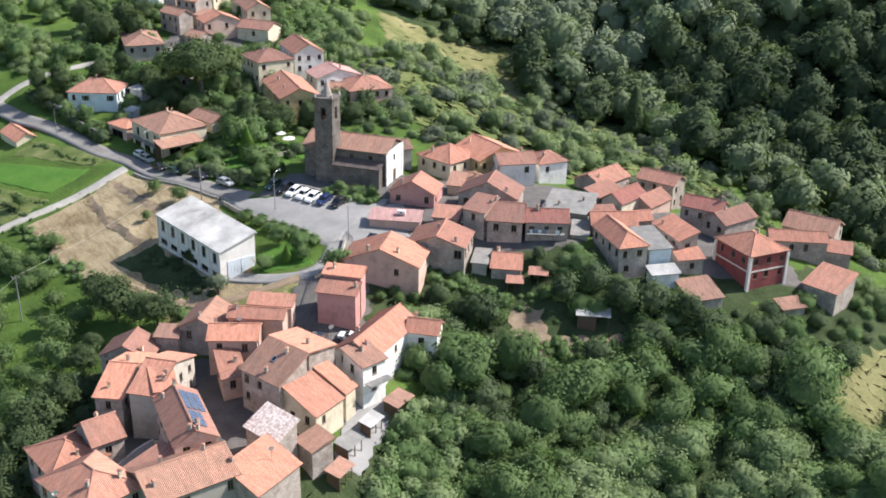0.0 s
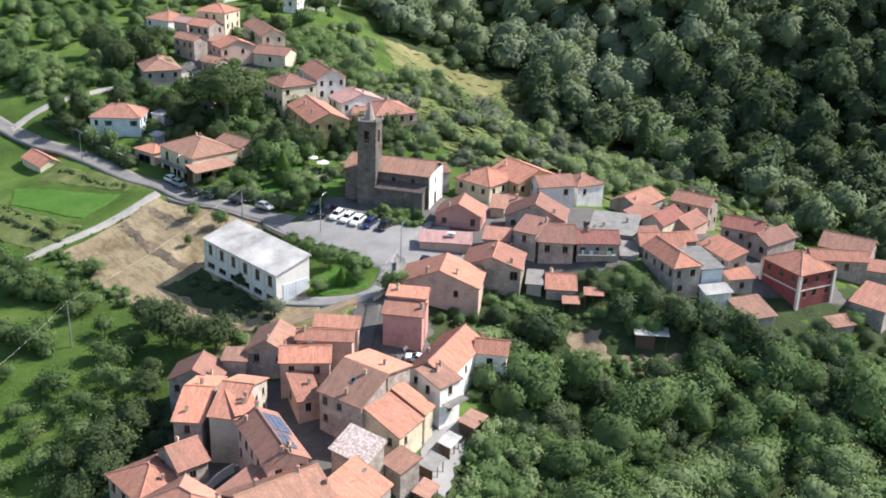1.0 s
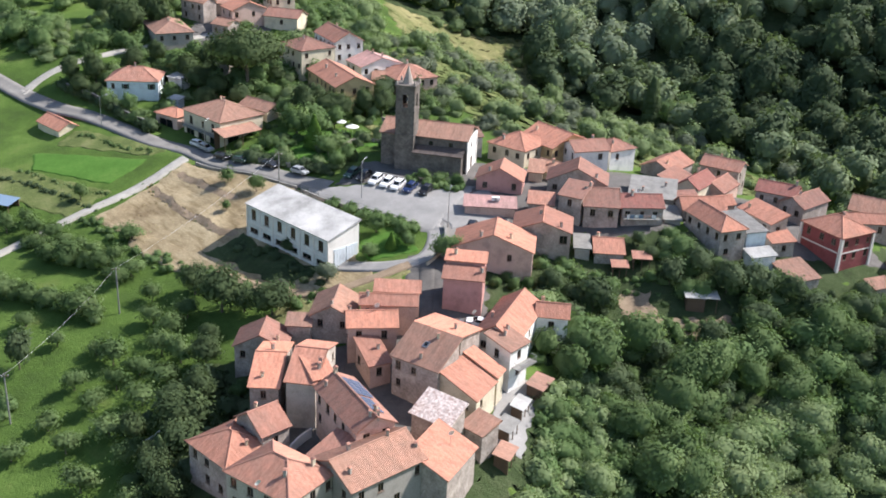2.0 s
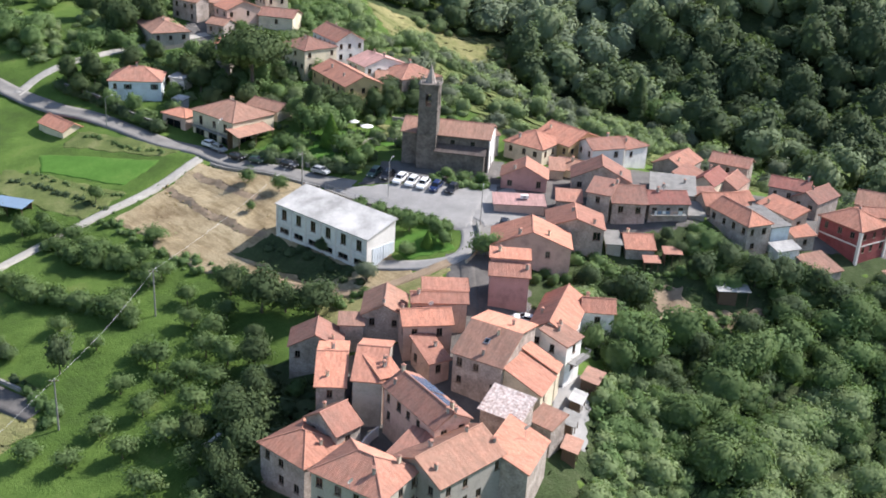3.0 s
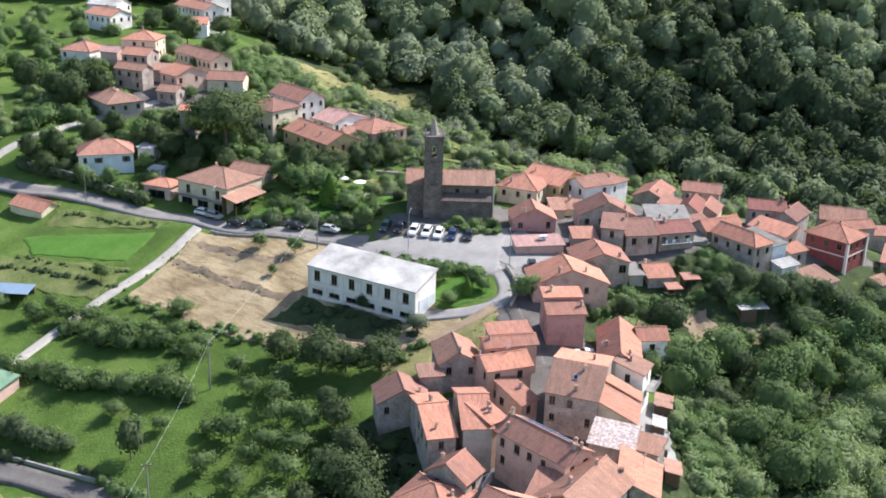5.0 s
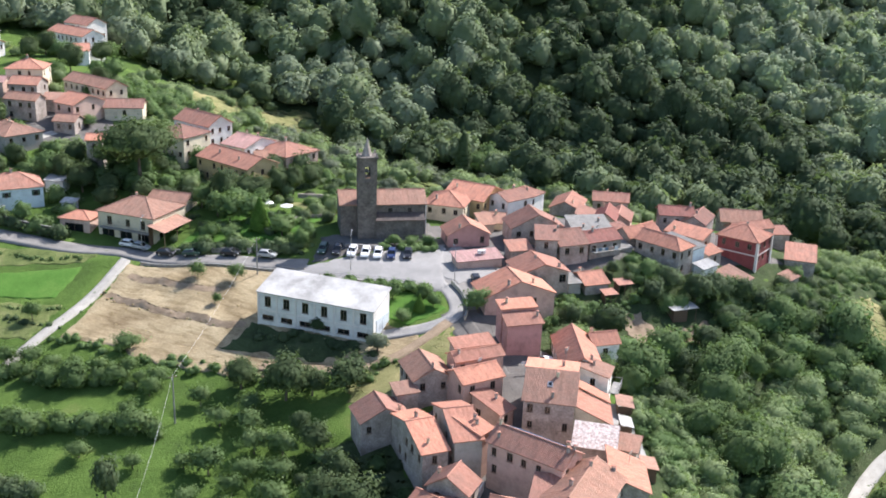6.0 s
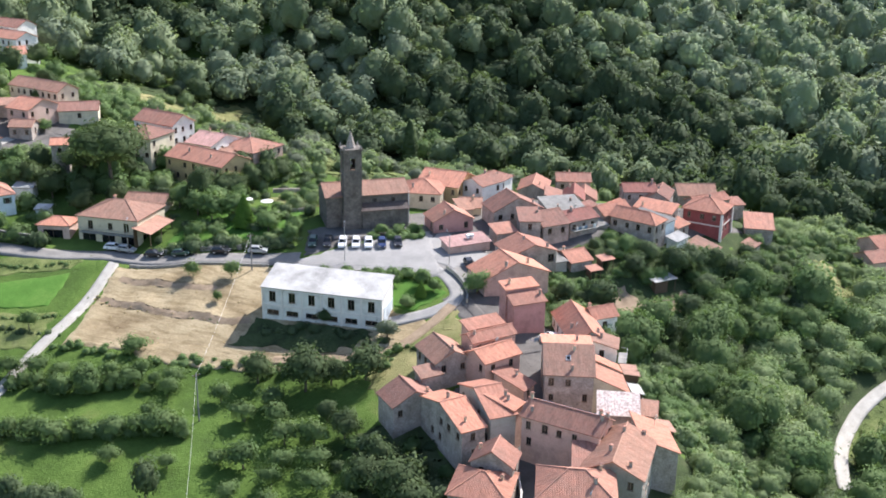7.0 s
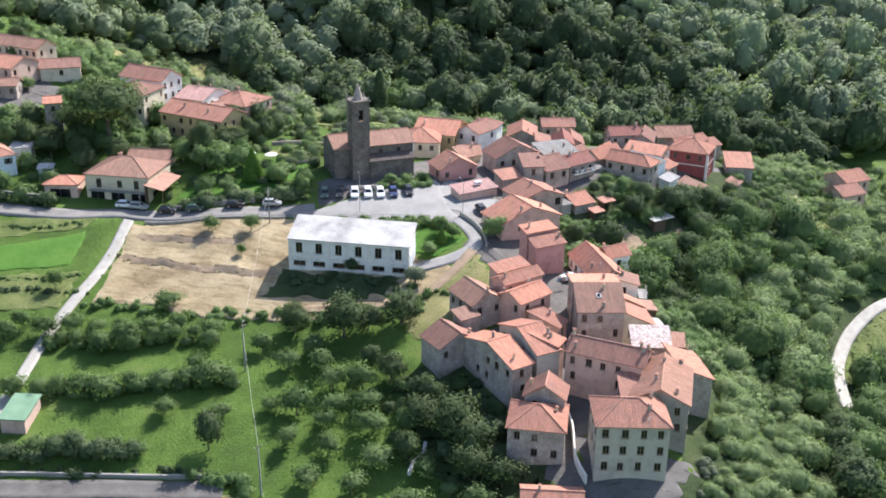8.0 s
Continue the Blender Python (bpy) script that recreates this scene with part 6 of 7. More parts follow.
kind_of_tree("cypress", [(cone_crown(190, 1.5, 11.0, 1100, 0.22, 0.5), 0.3, M_LEAF_PINE)], [trunk(60, 2.0, 0.2, 0, 0)])
kind_of_tree("fir", [(cone_crown(195, 2.2, 7.5, 800, 0.28, 0.85), 0.4, M_LEAF_LIME)], [trunk(61, 3.0, 0.18, 0, 0)])
kind_of_tree("spruce", [(cone_crown(197 + i, 2.5, 8.0, 1000, 0.3, 0.8), 0.5, M_LEAF_DARK) for i in range(2)], [trunk(63 + i, 3.0, 0.2, 0, 0) for i in range(2)])
kind_of_tree("olive", [(crown(200 + i, 2.4, 3.2, 12, 800, 0.18, ICO2, deep=0.55), 0.6, M_LEAF_OLIVE) for i in range(3)], [trunk(70 + i, 1.8, 0.2, 4, 1.0) for i in range(3)])
LABELS = {"orchard": "leafy fruit tree on the grassy orchard slope", "broadleaf": "large dark green broadleaf tree in full leaf", "garden": "rounded green garden tree in full leaf",
          "evergreen": "dense dark evergreen tree beside the houses", "pine": "broad dark umbrella pine above the gardens", "cypress": "tall narrow dark cypress on the slope",
          "slope": "dense green tree on the slope behind the houses", "fir": "pointed light green conifer in the garden", "spruce": "dark pointed spruce beside the lower houses", "olive": "grey-green olive tree with a spreading crown"}
TREES = random.Random(5)


def tree(key, x, y, s=1.0, tall=1.0):
    s *= 0.86 if key == "orchard" else 1.0
    cr, tr = KINDS[key][TREES.randrange(len(KINDS[key]))]
    root = thing(key + "_tree", LABELS[key], "tree", Matrix.Translation((x, y, ground_z(x, y))) @ Matrix.Rotation(TREES.uniform(0, 6.28), 4, "Z") @ Matrix.Diagonal((s * TREES.uniform(0.8, 1.2), s * TREES.uniform(0.8, 1.2), s * tall * TREES.uniform(0.8, 1.15), 1)), group=key + " trees")
    part("trunk", tr, None, root)
    part("crown", cr, None, root)
    return root


def tree_row(key, pts, step, size=(0.8, 1.2), jitter=0.8):
    for p in smooth_line(pts, step):
        tree(key, p[0] + TREES.uniform(-jitter, jitter), p[1] + TREES.uniform(-jitter, jitter), TREES.uniform(*size))


# orchard rows and big trees below the dry field
tree_row("orchard", [(-97, 203), (-93, 197), (-87, 191), (-80, 186), (-74, 183)], 3.8, (0.7, 1.15))
tree_row("orchard", [(-93, 200), (-86, 194), (-78, 188)], 4.4, (0.7, 1.1))
tree_row("orchard", [(-107, 190), (-99, 183.5), (-92, 178), (-84, 173.5), (-78, 170)], 3.1, (0.7, 1.15), 0.6)
tree_row("orchard", [(-110, 175.5), (-104, 170.8), (-97, 164)], 4.4, (0.6, 0.9))
for q in ((-56, 167.5, 1.15), (-61.5, 175, 0.85), (-52, 165.5, 0.75), (-47, 162, 0.8), (-57, 152, 0.7), (-60, 140, 0.75), (-58.5, 131, 0.9), (-59, 122, 0.7), (-58.2, 133.5, 0.9), (-61.5, 127, 0.8), (-57.0, 142, 0.75)):
    tree("broadleaf", *q)
for q in ((-76.2, 195.6, 1.0), (-67.8, 167.2, 1.1), (-72.8, 157.2, 1.2), (-67.9, 153.6, 1.05), (-71.1, 150.7, 1.1), (-61.4, 154.5, 1.2), (-76.2, 180.3, 1.0), (-83.1, 163.2, 0.7), (-69, 174, 0.9),
          (-64, 163, 1.2), (-62, 168, 1.1), (-76, 160, 0.8), (-65, 158, 1.2), (-63, 150, 1.1), (-74, 146, 1.1), (-78, 152, 0.9), (-90, 170, 0.8), (-81, 176, 0.9), (-66, 145, 1.2), (-70, 139, 1.2), (-76, 137, 1.1), (-66, 132, 1.2), (-72, 128, 1.2), (-64, 122, 1.1), (-80, 143, 0.9), (-84, 137, 1.0), (-90, 140, 1.0),
          (-103, 206, 1.1), (-99, 208, 0.9), (-112, 200, 1.1), (-117, 206, 1.0), (-110, 212, 0.9), (-122, 196, 1.1), (-90, 215, 0.9)):
    tree("orchard", *q)
for q in ((-58.8, 209.8, 0.85, 1.4), (-52.6, 204.9, 0.7, 1.5), (-58.1, 199.5, 0.45, 1.5)):
    tree("orchard", *q)
# gardens round the villa and the church
for q in ((-45.4, 230.9, 1.25), (-48, 222, 0.8), (-38.2, 217.5, 0.9), (-34, 213.5, 0.8), (-36.5, 210.5, 0.7), (-46.6, 236, 1.2), (-41, 229, 1.1), (-37, 219.5, 0.9), (-42, 238, 1.2), (-37, 235, 0.9), (-51, 226, 0.7), (-54, 221.5, 0.6), (-22, 231, 0.7), (-48.5, 242, 1.1), (-29, 182, 0.7), (-24.5, 178, 0.7), (-23.5, 175.5, 0.6), (-30.5, 174.5, 0.6), (-16.8, 170.5, 0.9), (-86, 252, 0.9), (-92, 256, 0.8), (-76.5, 250, 0.9)):
    tree("garden", *q)
for q in ((-19.0, 202.0, 0.45), (-15.6, 200.6, 0.5), (-12.4, 199.4, 0.42)):
    tree("garden", *q)
tree("evergreen", -44.8, 180.4, 0.45)
tree("olive", -37.9, 169.4, 0.85)
tree("slope", -88.3, 158.8, 0.85, 1.5)
for q in ((-99.5, 264, 0.95), (-97, 269, 1.1), (-103.5, 270.5, 1.0), (-95.5, 262.5, 0.6), (-89, 275, 1.1), (-83, 279, 1.0)):
    tree("evergreen", *q)
tree("fir", -41.3, 222.8, 1.0)
tree("fir", -26.5, 175.5, 0.45)
for q in ((-60.5, 127.5, 0.9), (-57.5, 137.0, 0.7)):
    tree("spruce", *q)
for q in ((-44, 240, 1.2), (-38, 240, 1.1), (-41.5, 245, 1.0), (-36, 239.5, 0.9), (-30, 243, 0.9), (-26, 243, 1.0), (-20, 248, 0.9), (-17, 252, 0.9), (-68, 252, 1.0), (-60, 251, 0.9), (-66, 136, 0.7), (-57, 158, 0.6), (-51.6, 266, 0.7), (-66, 258, 0.9), (-86, 300, 1.3), (-93, 296, 1.3), (-96, 303, 1.2)):
    tree("evergreen", *q)
for q in ((-68.5, 266.5, 1.0), (-71, 263, 1.1), (-74, 269, 1.2), (-70, 276, 1.0), (-92, 310, 1.3), (-88, 318, 1.2), (-104, 312, 1.3), (-52, 330, 1.1), (-57, 352, 1.2), (-66, 372, 1.2), (-60, 380, 1.2), (-44, 372, 1.3)):
    tree("evergreen", *q)
for q in ((-66, 263, 0.9), (-77, 272, 1.2), (-74, 282, 1.1), (-80, 296, 0.8), (-84, 325, 0.9), (-100, 322, 1.3), (-62, 300, 0.7), (-58, 318, 0.8), (-62, 345, 1.2), (-70, 342, 0.9), (-40, 384, 1.3), (-46, 345, 1.2), (-90, 284, 0.8), (-60, 283, 0.8), (-57, 287, 0.8)):
    tree("garden", *q)
tree("pine", -58.4, 258.7, 1.5)
tree("pine", -61.5, 268.0, 0.8)
tree("cypress", 60.5, 312.5, 1.6)
for q in ((71.8, 316.0, 1.7), (77.5, 315.0, 1.5), (66.0, 312.0, 1.4), (83.0, 312.0, 1.3)):
    tree("garden", *q)
for q in ((23.2, 168.4, 0.9), (29.0, 170.0, 0.85), (33.2, 166.5, 1.2), (38.7, 166.0, 1.1), (44.4, 164.5, 1.0), (48, 161.8, 1.1), (7.9, 162, 1.2), (4.8, 164, 0.8), (0.6, 165, 0.8), (21, 173.5, 0.55), (19.2, 176.5, 0.5), (37.5, 160, 1.0), (16.8, 151.5, 1.2), (25, 150, 1.1), (3, 158, 1.0)):
    tree("slope", *q)
for q in ((0.7, 101.0, 1.0), (-7.7, 92.0, 1.2), (-2.5, 97.0, 1.0), (33.0, 113.6, 0.9), (8.0, 105.0, 0.9), (27.4, 156.0, 1.0)):
    tree("slope", *q)
# weeds, tussocks and mown swathes on the dry field
x, y = sow([(-70, 222), (-84, 206), (-71, 188.5), (-50, 170), (-40, 167), (-46, 200)], 1.0, 63, 0.2, -9)
keep = ~inside(grown(HALL_RING, 0.5), x, y)
woodland("stubble", "tussocks of dry cut grass on the field", x[keep], y[keep], TUFT, (0.25, 0.7), M_LEAF_DRY, 64, 0.0)
g = np.random.default_rng(65)
line = smooth_line([(-87, 206.5), (-79, 196.5), (-72, 187.5), (-63, 181.5), (-56, 175), (-50, 167.6), (-43, 164.2), (-35, 163)], 0.8)
off = g.normal(0, 0.9, line.shape)
woodland("weeds", "green weeds along the edge of the field", line[:, 0] + off[:, 0], line[:, 1] + off[:, 1], BUSH, (0.3, 1.0), M_LEAF_SCRUB, 67, 0.1)


# ---- cars ----
def car_meshes():
    """One small hatchback, x ahead; body, glasshouse, roof, wheel, lamps."""
    W = 1.68
    side = [(-1.98, 0.32), (-1.98, 0.78), (-1.9, 0.92), (-1.2, 0.95), (0.85, 0.93), (1.75, 0.76), (1.96, 0.62), (1.98, 0.32)]
    body = Mesh()
    n = len(side)
    near, off = [(x, -W / 2, z) for x, z in side], [(x, W / 2, z) for x, z in side]
    for i in range(n):
        j = (i + 1) % n
        body.add([near[i], off[i], off[j], near[j]])
    body.add(near)
    body.add(off[::-1])
    glass = Mesh()
    lo = [(-1.75, -0.78), (0.95, -0.78), (0.95, 0.78), (-1.75, 0.78)]
    hi = [(-1.35, -0.62), (0.2, -0.62), (0.2, 0.62), (-1.35, 0.62)]
    glass.prism(lo, 0.93, 1.42, hi)
    roof = Mesh()
    roof.prism([(-1.42, -0.66), (0.27, -0.66), (0.27, 0.66), (-1.42, 0.66)], 1.40, 1.47, [(-1.3, -0.55), (0.12, -0.55), (0.12, 0.55), (-1.3, 0.55)])
    for sx, sy in ((-1, -1), (-1, 1), (1, -1), (1, 1)):
        p = (-1.75, sy * 0.76, 0.94) if sx < 0 else (0.95, sy * 0.76, 0.94)
        q = (-1.36, sy * 0.61, 1.43) if sx < 0 else (0.21, sy * 0.61, 1.43)
        roof.tube(p, q, 0.05, 0.05, 4)
    wheel = Mesh()
    wheel.tube((0, -0.1, 0), (0, 0.1, 0), 0.31, 0.31, 12)
    rim = Mesh()
    rim.tube((0, -0.115, 0), (0, 0.115, 0), 0.18, 0.18, 8)
    lamp = Mesh()
    lamp.box(-0.03, -0.17, -0.07, 0.03, 0.17, 0.07)
    plate = Mesh()
    plate.box(-0.015, -0.26, -0.055, 0.015, 0.26, 0.055)
    return body, glass, roof, wheel, rim, lamp, plate


CAR = car_meshes()
CAR_DATA = {}
M_TAIL = plain("red lamp glass", (0.4, 0.03, 0.02), 0.3)


def car(x, y, yaw, paint, label):
    if paint.name not in CAR_DATA:
        CAR_DATA[paint.name] = (CAR[0].data("body", paint), CAR[2].data("roof", paint))
    if "rest" not in CAR_DATA:
        CAR_DATA["rest"] = (CAR[1].data("glasshouse", M_GLASS), CAR[3].data("wheel", M_RUBBER), CAR[4].data("rim", M_CHROME), CAR[5].data("headlight", M_LAMPGLASS), CAR[5].data("tail_light", M_TAIL), CAR[6].data("number_plate", M_CANVAS))
    glass, wheel, rim, head, tail, plate = CAR_DATA["rest"]
    c, s = math.cos(radians(yaw)), math.sin(radians(yaw))
    zf, zb = ground_z(x + 1.3 * c, y + 1.3 * s), ground_z(x - 1.3 * c, y - 1.3 * s)
    pitch = math.atan2(zf - zb, 2.6)
    root = thing("car", label, "car", Matrix.Translation((x, y, (zf + zb) / 2 + 0.26)) @ Matrix.Rotation(radians(yaw), 4, "Z") @ Matrix.Rotation(-pitch, 4, "Y"), group="parked cars")
    part("body", CAR_DATA[paint.name][0], None, root)
    part("glasshouse", glass, None, root)
    part("roof", CAR_DATA[paint.name][1], None, root)
    for wx in (-1.22, 1.25):
        for wy in (-0.76, 0.76):
            w = part("wheel", wheel, None, root, "", Matrix.Translation((wx, wy, 0.31)))
            part("rim", rim, None, w)
    for wy in (-0.58, 0.58):
        part("headlight", head, None, root, "", Matrix.Translation((1.93, wy, 0.66)))
        part("tail_light", tail, None, root, "", Matrix.Translation((-1.97, wy, 0.72)))
    part("number_plate", plate, None, root, "", Matrix.Translation((-1.985, 0, 0.55)))
    return root


P_WHITE = plain("white car paint", (0.78, 0.78, 0.78), 0.25, 0.0, 0.6)
P_BLUE = plain("dark blue car paint", (0.02, 0.035, 0.10), 0.25, 0.0, 0.6)
P_BLACK = plain("black car paint", (0.015, 0.015, 0.018), 0.25, 0.0, 0.6)
P_GREY = plain("silver grey car paint", (0.42, 0.43, 0.44), 0.3, 0.3, 0.6)
P_GREEN = plain("dark green car paint", (0.03, 0.07, 0.05), 0.3, 0.0, 0.6)
for cx, cy, a, p, lb in ((-28.4, 202.4, 236, P_WHITE, "white hatchback parked on the church square"), (-26.2, 200.6, 238, P_WHITE, "white hatchback parked on the church square"), (-24.2, 198.9, 240, P_WHITE, "white hatchback parked on the church square"),
                         (-21.9, 197.3, 240, P_BLUE, "dark blue hatchback parked on the church square"), (-18.9, 195.8, 240, P_BLACK, "black car parked by the church planting"),
                         (-30.8, 204.6, 236, P_BLACK, "dark car parked in the church's shade"), (-33.2, 206.6, 234, P_GREEN, "dark green car parked in the church's shade")):
    car(cx, cy, a, p, lb)
for cx, cy, a, p, lb in ((-44.0, 210.6, -38, P_GREY, "silver car parked along the road"), (-57.0, 220.2, -42, P_GREEN, "dark green car parked along the road"), (-50.4, 215.0, -40, P_BLACK, "black car parked in the garden's shade"),
                         (-61.4, 224.4, -42, P_BLACK, "dark van-like car parked along the road"), (-65.5, 229.6, -44, P_GREY, "grey car parked before the villa"), (-67.4, 231.8, -44, P_WHITE, "white car parked before the villa"),
                         (-11.6, 180.2, 250, P_BLACK, "dark car parked beside the lane"), (-13.4, 152.6, 170, P_WHITE, "white car parked in the alley below the pink house")):
    car(cx, cy, a, p, lb)


# ---- walls, fences and posts ----
def wall_line(name, pts, height, thick, material, label, cap=None, base=None):
    """A low masonry wall that follows the ground; its coping is a part."""
    line = smooth_line(pts, 2.0)
    d = np.gradient(line, axis=0)
    d /= np.hypot(d[:, 0], d[:, 1])[:, None]
    nrm = np.c_[-d[:, 1], d[:, 0]] * thick / 2
    z = heights(line[:, 0], line[:, 1])
    body, top = Mesh(), Mesh()
    z1, k = z + height, 1.25
    L, R = line + nrm, line - nrm
    L2, R2 = line + nrm * k, line - nrm * k
    for i in range(len(line) - 1):
        j = i + 1
        body.add([(*R[i], z[i] - 0.6), (*R[j], z[j] - 0.6), (*R[j], z1[j]), (*R[i], z1[i])])
        body.add([(*L[j], z[j] - 0.6), (*L[i], z[i] - 0.6), (*L[i], z1[i]), (*L[j], z1[j])])
        body.add([(*R[i], z1[i]), (*R[j], z1[j]), (*L[j], z1[j]), (*L[i], z1[i])])
        for a, b, lo, hi in ((R2, R2, 0.004, 0.1), (L2, L2, 0.1, 0.004)):
            top.add([(*a[i], z1[i] + lo), (*a[j], z1[j] + lo), (*b[j], z1[j] + hi), (*b[i], z1[i] + hi)])
        top.add([(*R2[i], z1[i] + 0.1), (*R2[j], z1[j] + 0.1), (*L2[j], z1[j] + 0.1), (*L2[i], z1[i] + 0.1)])
        top.add([(*L2[i], z1[i] + 0.004), (*L2[j], z1[j] + 0.004), (*R2[j], z1[j] + 0.004), (*R2[i], z1[i] + 0.004)])
    for i in (0, len(line) - 1):
        body.add([(*L[i], z[i] - 0.6), (*R[i], z[i] - 0.6), (*R[i], z1[i]), (*L[i], z1[i])])
        top.add([(*L2[i], z1[i] + 0.004), (*R2[i], z1[i] + 0.004), (*R2[i], z1[i] + 0.1), (*L2[i], z1[i] + 0.1)])
    root = single(name, body, material, label, "wall")
    if cap:
        part("coping", top, cap, root)
    return root


wall_line("garden_wall", [(-104, 267.5), (-94.6, 258.6), (-87.2, 250.3), (-79, 242.6)], 2.0, 0.4, M_STONE2, "dark stone garden wall along the road", M_SLAB)
wall_line("garden_wall", [(-60.0, 224.6), (-50.5, 217.2), (-41.5, 211.4)], 0.9, 0.35, M_STONE, "low stone wall between gardens and road", M_SLAB)
wall_line("churchyard_wall", [(-28.5, 206.0), (-24.2, 202.8), (-20.5, 200.6)], 0.8, 0.3, M_STONE, "low stone wall before the church", M_SLAB)
wall_line("square_wall", [(-43.5, 203.0), (-38.0, 196.5), (-30.5, 189.6), (-23.5, 183.0)], 0.7, 0.35, M_STONE, "low retaining wall along the square", M_SLAB)
wall_line("road_wall", [(-67.0, 223.6), (-57.5, 214.6), (-49.5, 208.6), (-44.5, 204.8)], 0.5, 0.3, M_STONE, "low stone kerb wall between road and field", M_SLAB)
wall_line("garden_wall", [(-67.5, 133.8), (-65.6, 135.0), (-63.6, 135.2), (-62.0, 136.6)], 0.7, 0.5, M_WHITE, "short whitewashed wall among the trees", None)
wall_line("lane_wall", [(-16.4, 181.5), (-16.6, 177.0), (-18.0, 172.2), (-20.6, 168.6)], 0.9, 0.3, M_CREAM, "pale low wall along the lane", M_SLAB)
wall_line("parapet", [(-39.6, 128.6), (-41.6, 126.6), (-44.6, 121.6), (-49.0, 116.6), (-50.6, 112.8)], 1.6, 0.25, M_WHITE, "whitewashed parapet beside the steps", None)
wall_line("terrace_wall", [(-118, 175.8), (-108, 167.7), (-98, 159.7), (-90.2, 153.4)], 0.6, 0.4, M_SLAB, "pale concrete retaining wall below the orchard", None)
wall_line("terrace_wall", [(-26, 240), (-20, 238), (-12, 232)], 1.0, 0.4, M_STONE, "stone terrace wall above the church garden", None)
wall_line("terrace_wall", [(-36, 221.5), (-31, 225), (-24, 222.5)], 0.9, 0.4, M_STONE, "stone terrace wall in the church garden", None)


def street_lamp(x, y, h, yaw):
    z = ground_z(x, y)
    root = thing("street_lamp", "slim grey street lamp with a bent arm", "lamp", Matrix.Translation((x, y, z)) @ Matrix.Rotation(radians(yaw), 4, "Z"), group="street lamps")
    m = Mesh()
    m.tube((0, 0, -0.4), (0, 0, h), 0.09, 0.06, 8)
    part("pole", m, M_METAL, root)
    a = Mesh()
    a.tube((0, 0, h - 0.05), (0.7, 0, h + 0.45), 0.045, 0.04, 6)
    a.tube((0.68, 0, h + 0.44), (1.5, 0, h + 0.6), 0.04, 0.035, 6)
    part("arm", a, M_METAL, root)
    b = Mesh()
    b.prism([(1.4, -0.14), (2.0, -0.14), (2.0, 0.14), (1.4, 0.14)], h + 0.55, h + 0.72, [(1.5, -0.08), (1.9, -0.08), (1.9, 0.08), (1.5, 0.08)])
    hd = part("lamp_head", b, M_METAL, root)
    g = Mesh()
    g.box(1.48, -0.1, h + 0.5, 1.92, 0.1, h + 0.545)
    part("diffuser", g, M_LAMPGLASS, hd)
    return root


street_lamp(-91.5, 246.5, 7.0, 30)
street_lamp(-65.5, 228.4, 7.0, 60)
street_lamp(-31.5, 196.2, 7.5, 60)
street_lamp(-15.8, 181.4, 7.0, 75)
POLES = []


def utility_pole(x, y, h, label, yaw=0):
    z = ground_z(x, y)
    root = thing("utility_pole", label, "pole", Matrix.Translation((x, y, z)) @ Matrix.Rotation(radians(yaw), 4, "Z"), group="utility poles")
    m = Mesh()
    m.tube((0, 0, -0.6), (0, 0, h), 0.15, 0.1, 8)
    part("post", m, M_SLAB, root)
    a = Mesh()
    a.box(-0.7, -0.05, h - 0.5, 0.7, 0.05, h - 0.38)
    arm = part("crossarm", a, M_WOOD, root)
    for k in (-0.6, 0.0, 0.6):
        i = Mesh()
        i.tube((k, 0, h - 0.38), (k, 0, h - 0.2), 0.05, 0.03, 6)
        part("insulator", i, M_LAMPGLASS, arm)
    POLES.append(Vector((x, y, z + h - 0.2)))
    return root


utility_pole(-48.0, 205.2, 8.0, "grey utility pole beside the road")
utility_pole(-74.2, 171.2, 9.0, "tall grey utility pole in the orchard")
utility_pole(-86.5, 146.0, 9.0, "grey utility pole at the orchard fence")


def wire(name, p, q, sag, r=0.03, mat=M_CANVAS):
    cu = bpy.data.curves.new(name, "CURVE")
    cu.dimensions, cu.bevel_depth, cu.bevel_resolution = "3D", r, 1
    sp = cu.splines.new("POLY")
    n = 24
    sp.points.add(n)
    for i in range(n + 1):
        t = i / n
        v = p.lerp(q, t) - Vector((0, 0, 4 * sag * t * (1 - t)))
        sp.points[i].co = (*v, 1)
    cu.materials.append(mat)
    return tagged(new(name, cu), "thin overhead cable sagging between its supports", "cable", "overhead cables")


wire("overhead_cable", POLES[0], POLES[1], 1.0, 0.012)
wire("overhead_cable", POLES[1], POLES[2], 1.0, 0.012)
wire("overhead_cable", POLES[2], Vector((-104, 112, 20.0)), 1.0, 0.011)
wire("overhead_cable", Vector((-22.5, 156.5, 36.0)), Vector((-27.0, 141.5, 31.0)), 0.6, 0.013, M_RUBBER)
wire("overhead_cable", Vector((-27.5, 139.5, 31.5)), Vector((-36.0, 131.5, 32.2)), 0.5, 0.013, M_RUBBER)


# ---- solar panels ----
def solar_panel(x, y, z, yaw, tilt, cols, rows, label):
    root = thing("solar_array", label, "solar panel", Matrix.Translation((x, y, z)) @ Matrix.Rotation(radians(yaw), 4, "Z") @ Matrix.Rotation(radians(tilt), 4, "X"))
    for i in range(cols):
        for j in range(rows):
            p = Mesh()
            p.box(i * 1.02, j * 1.05, 0.10, i * 1.02 + 0.98, j * 1.05 + 1.0, 0.14)
            pn = part("panel", p, M_CHROME, root)
            g = Mesh()
            g.box(i * 1.02 + 0.05, j * 1.05 + 0.05, 0.141, i * 1.02 + 0.93, j * 1.05 + 0.95, 0.15)
            part("solar_cell", g, M_PANEL, pn)
    return root


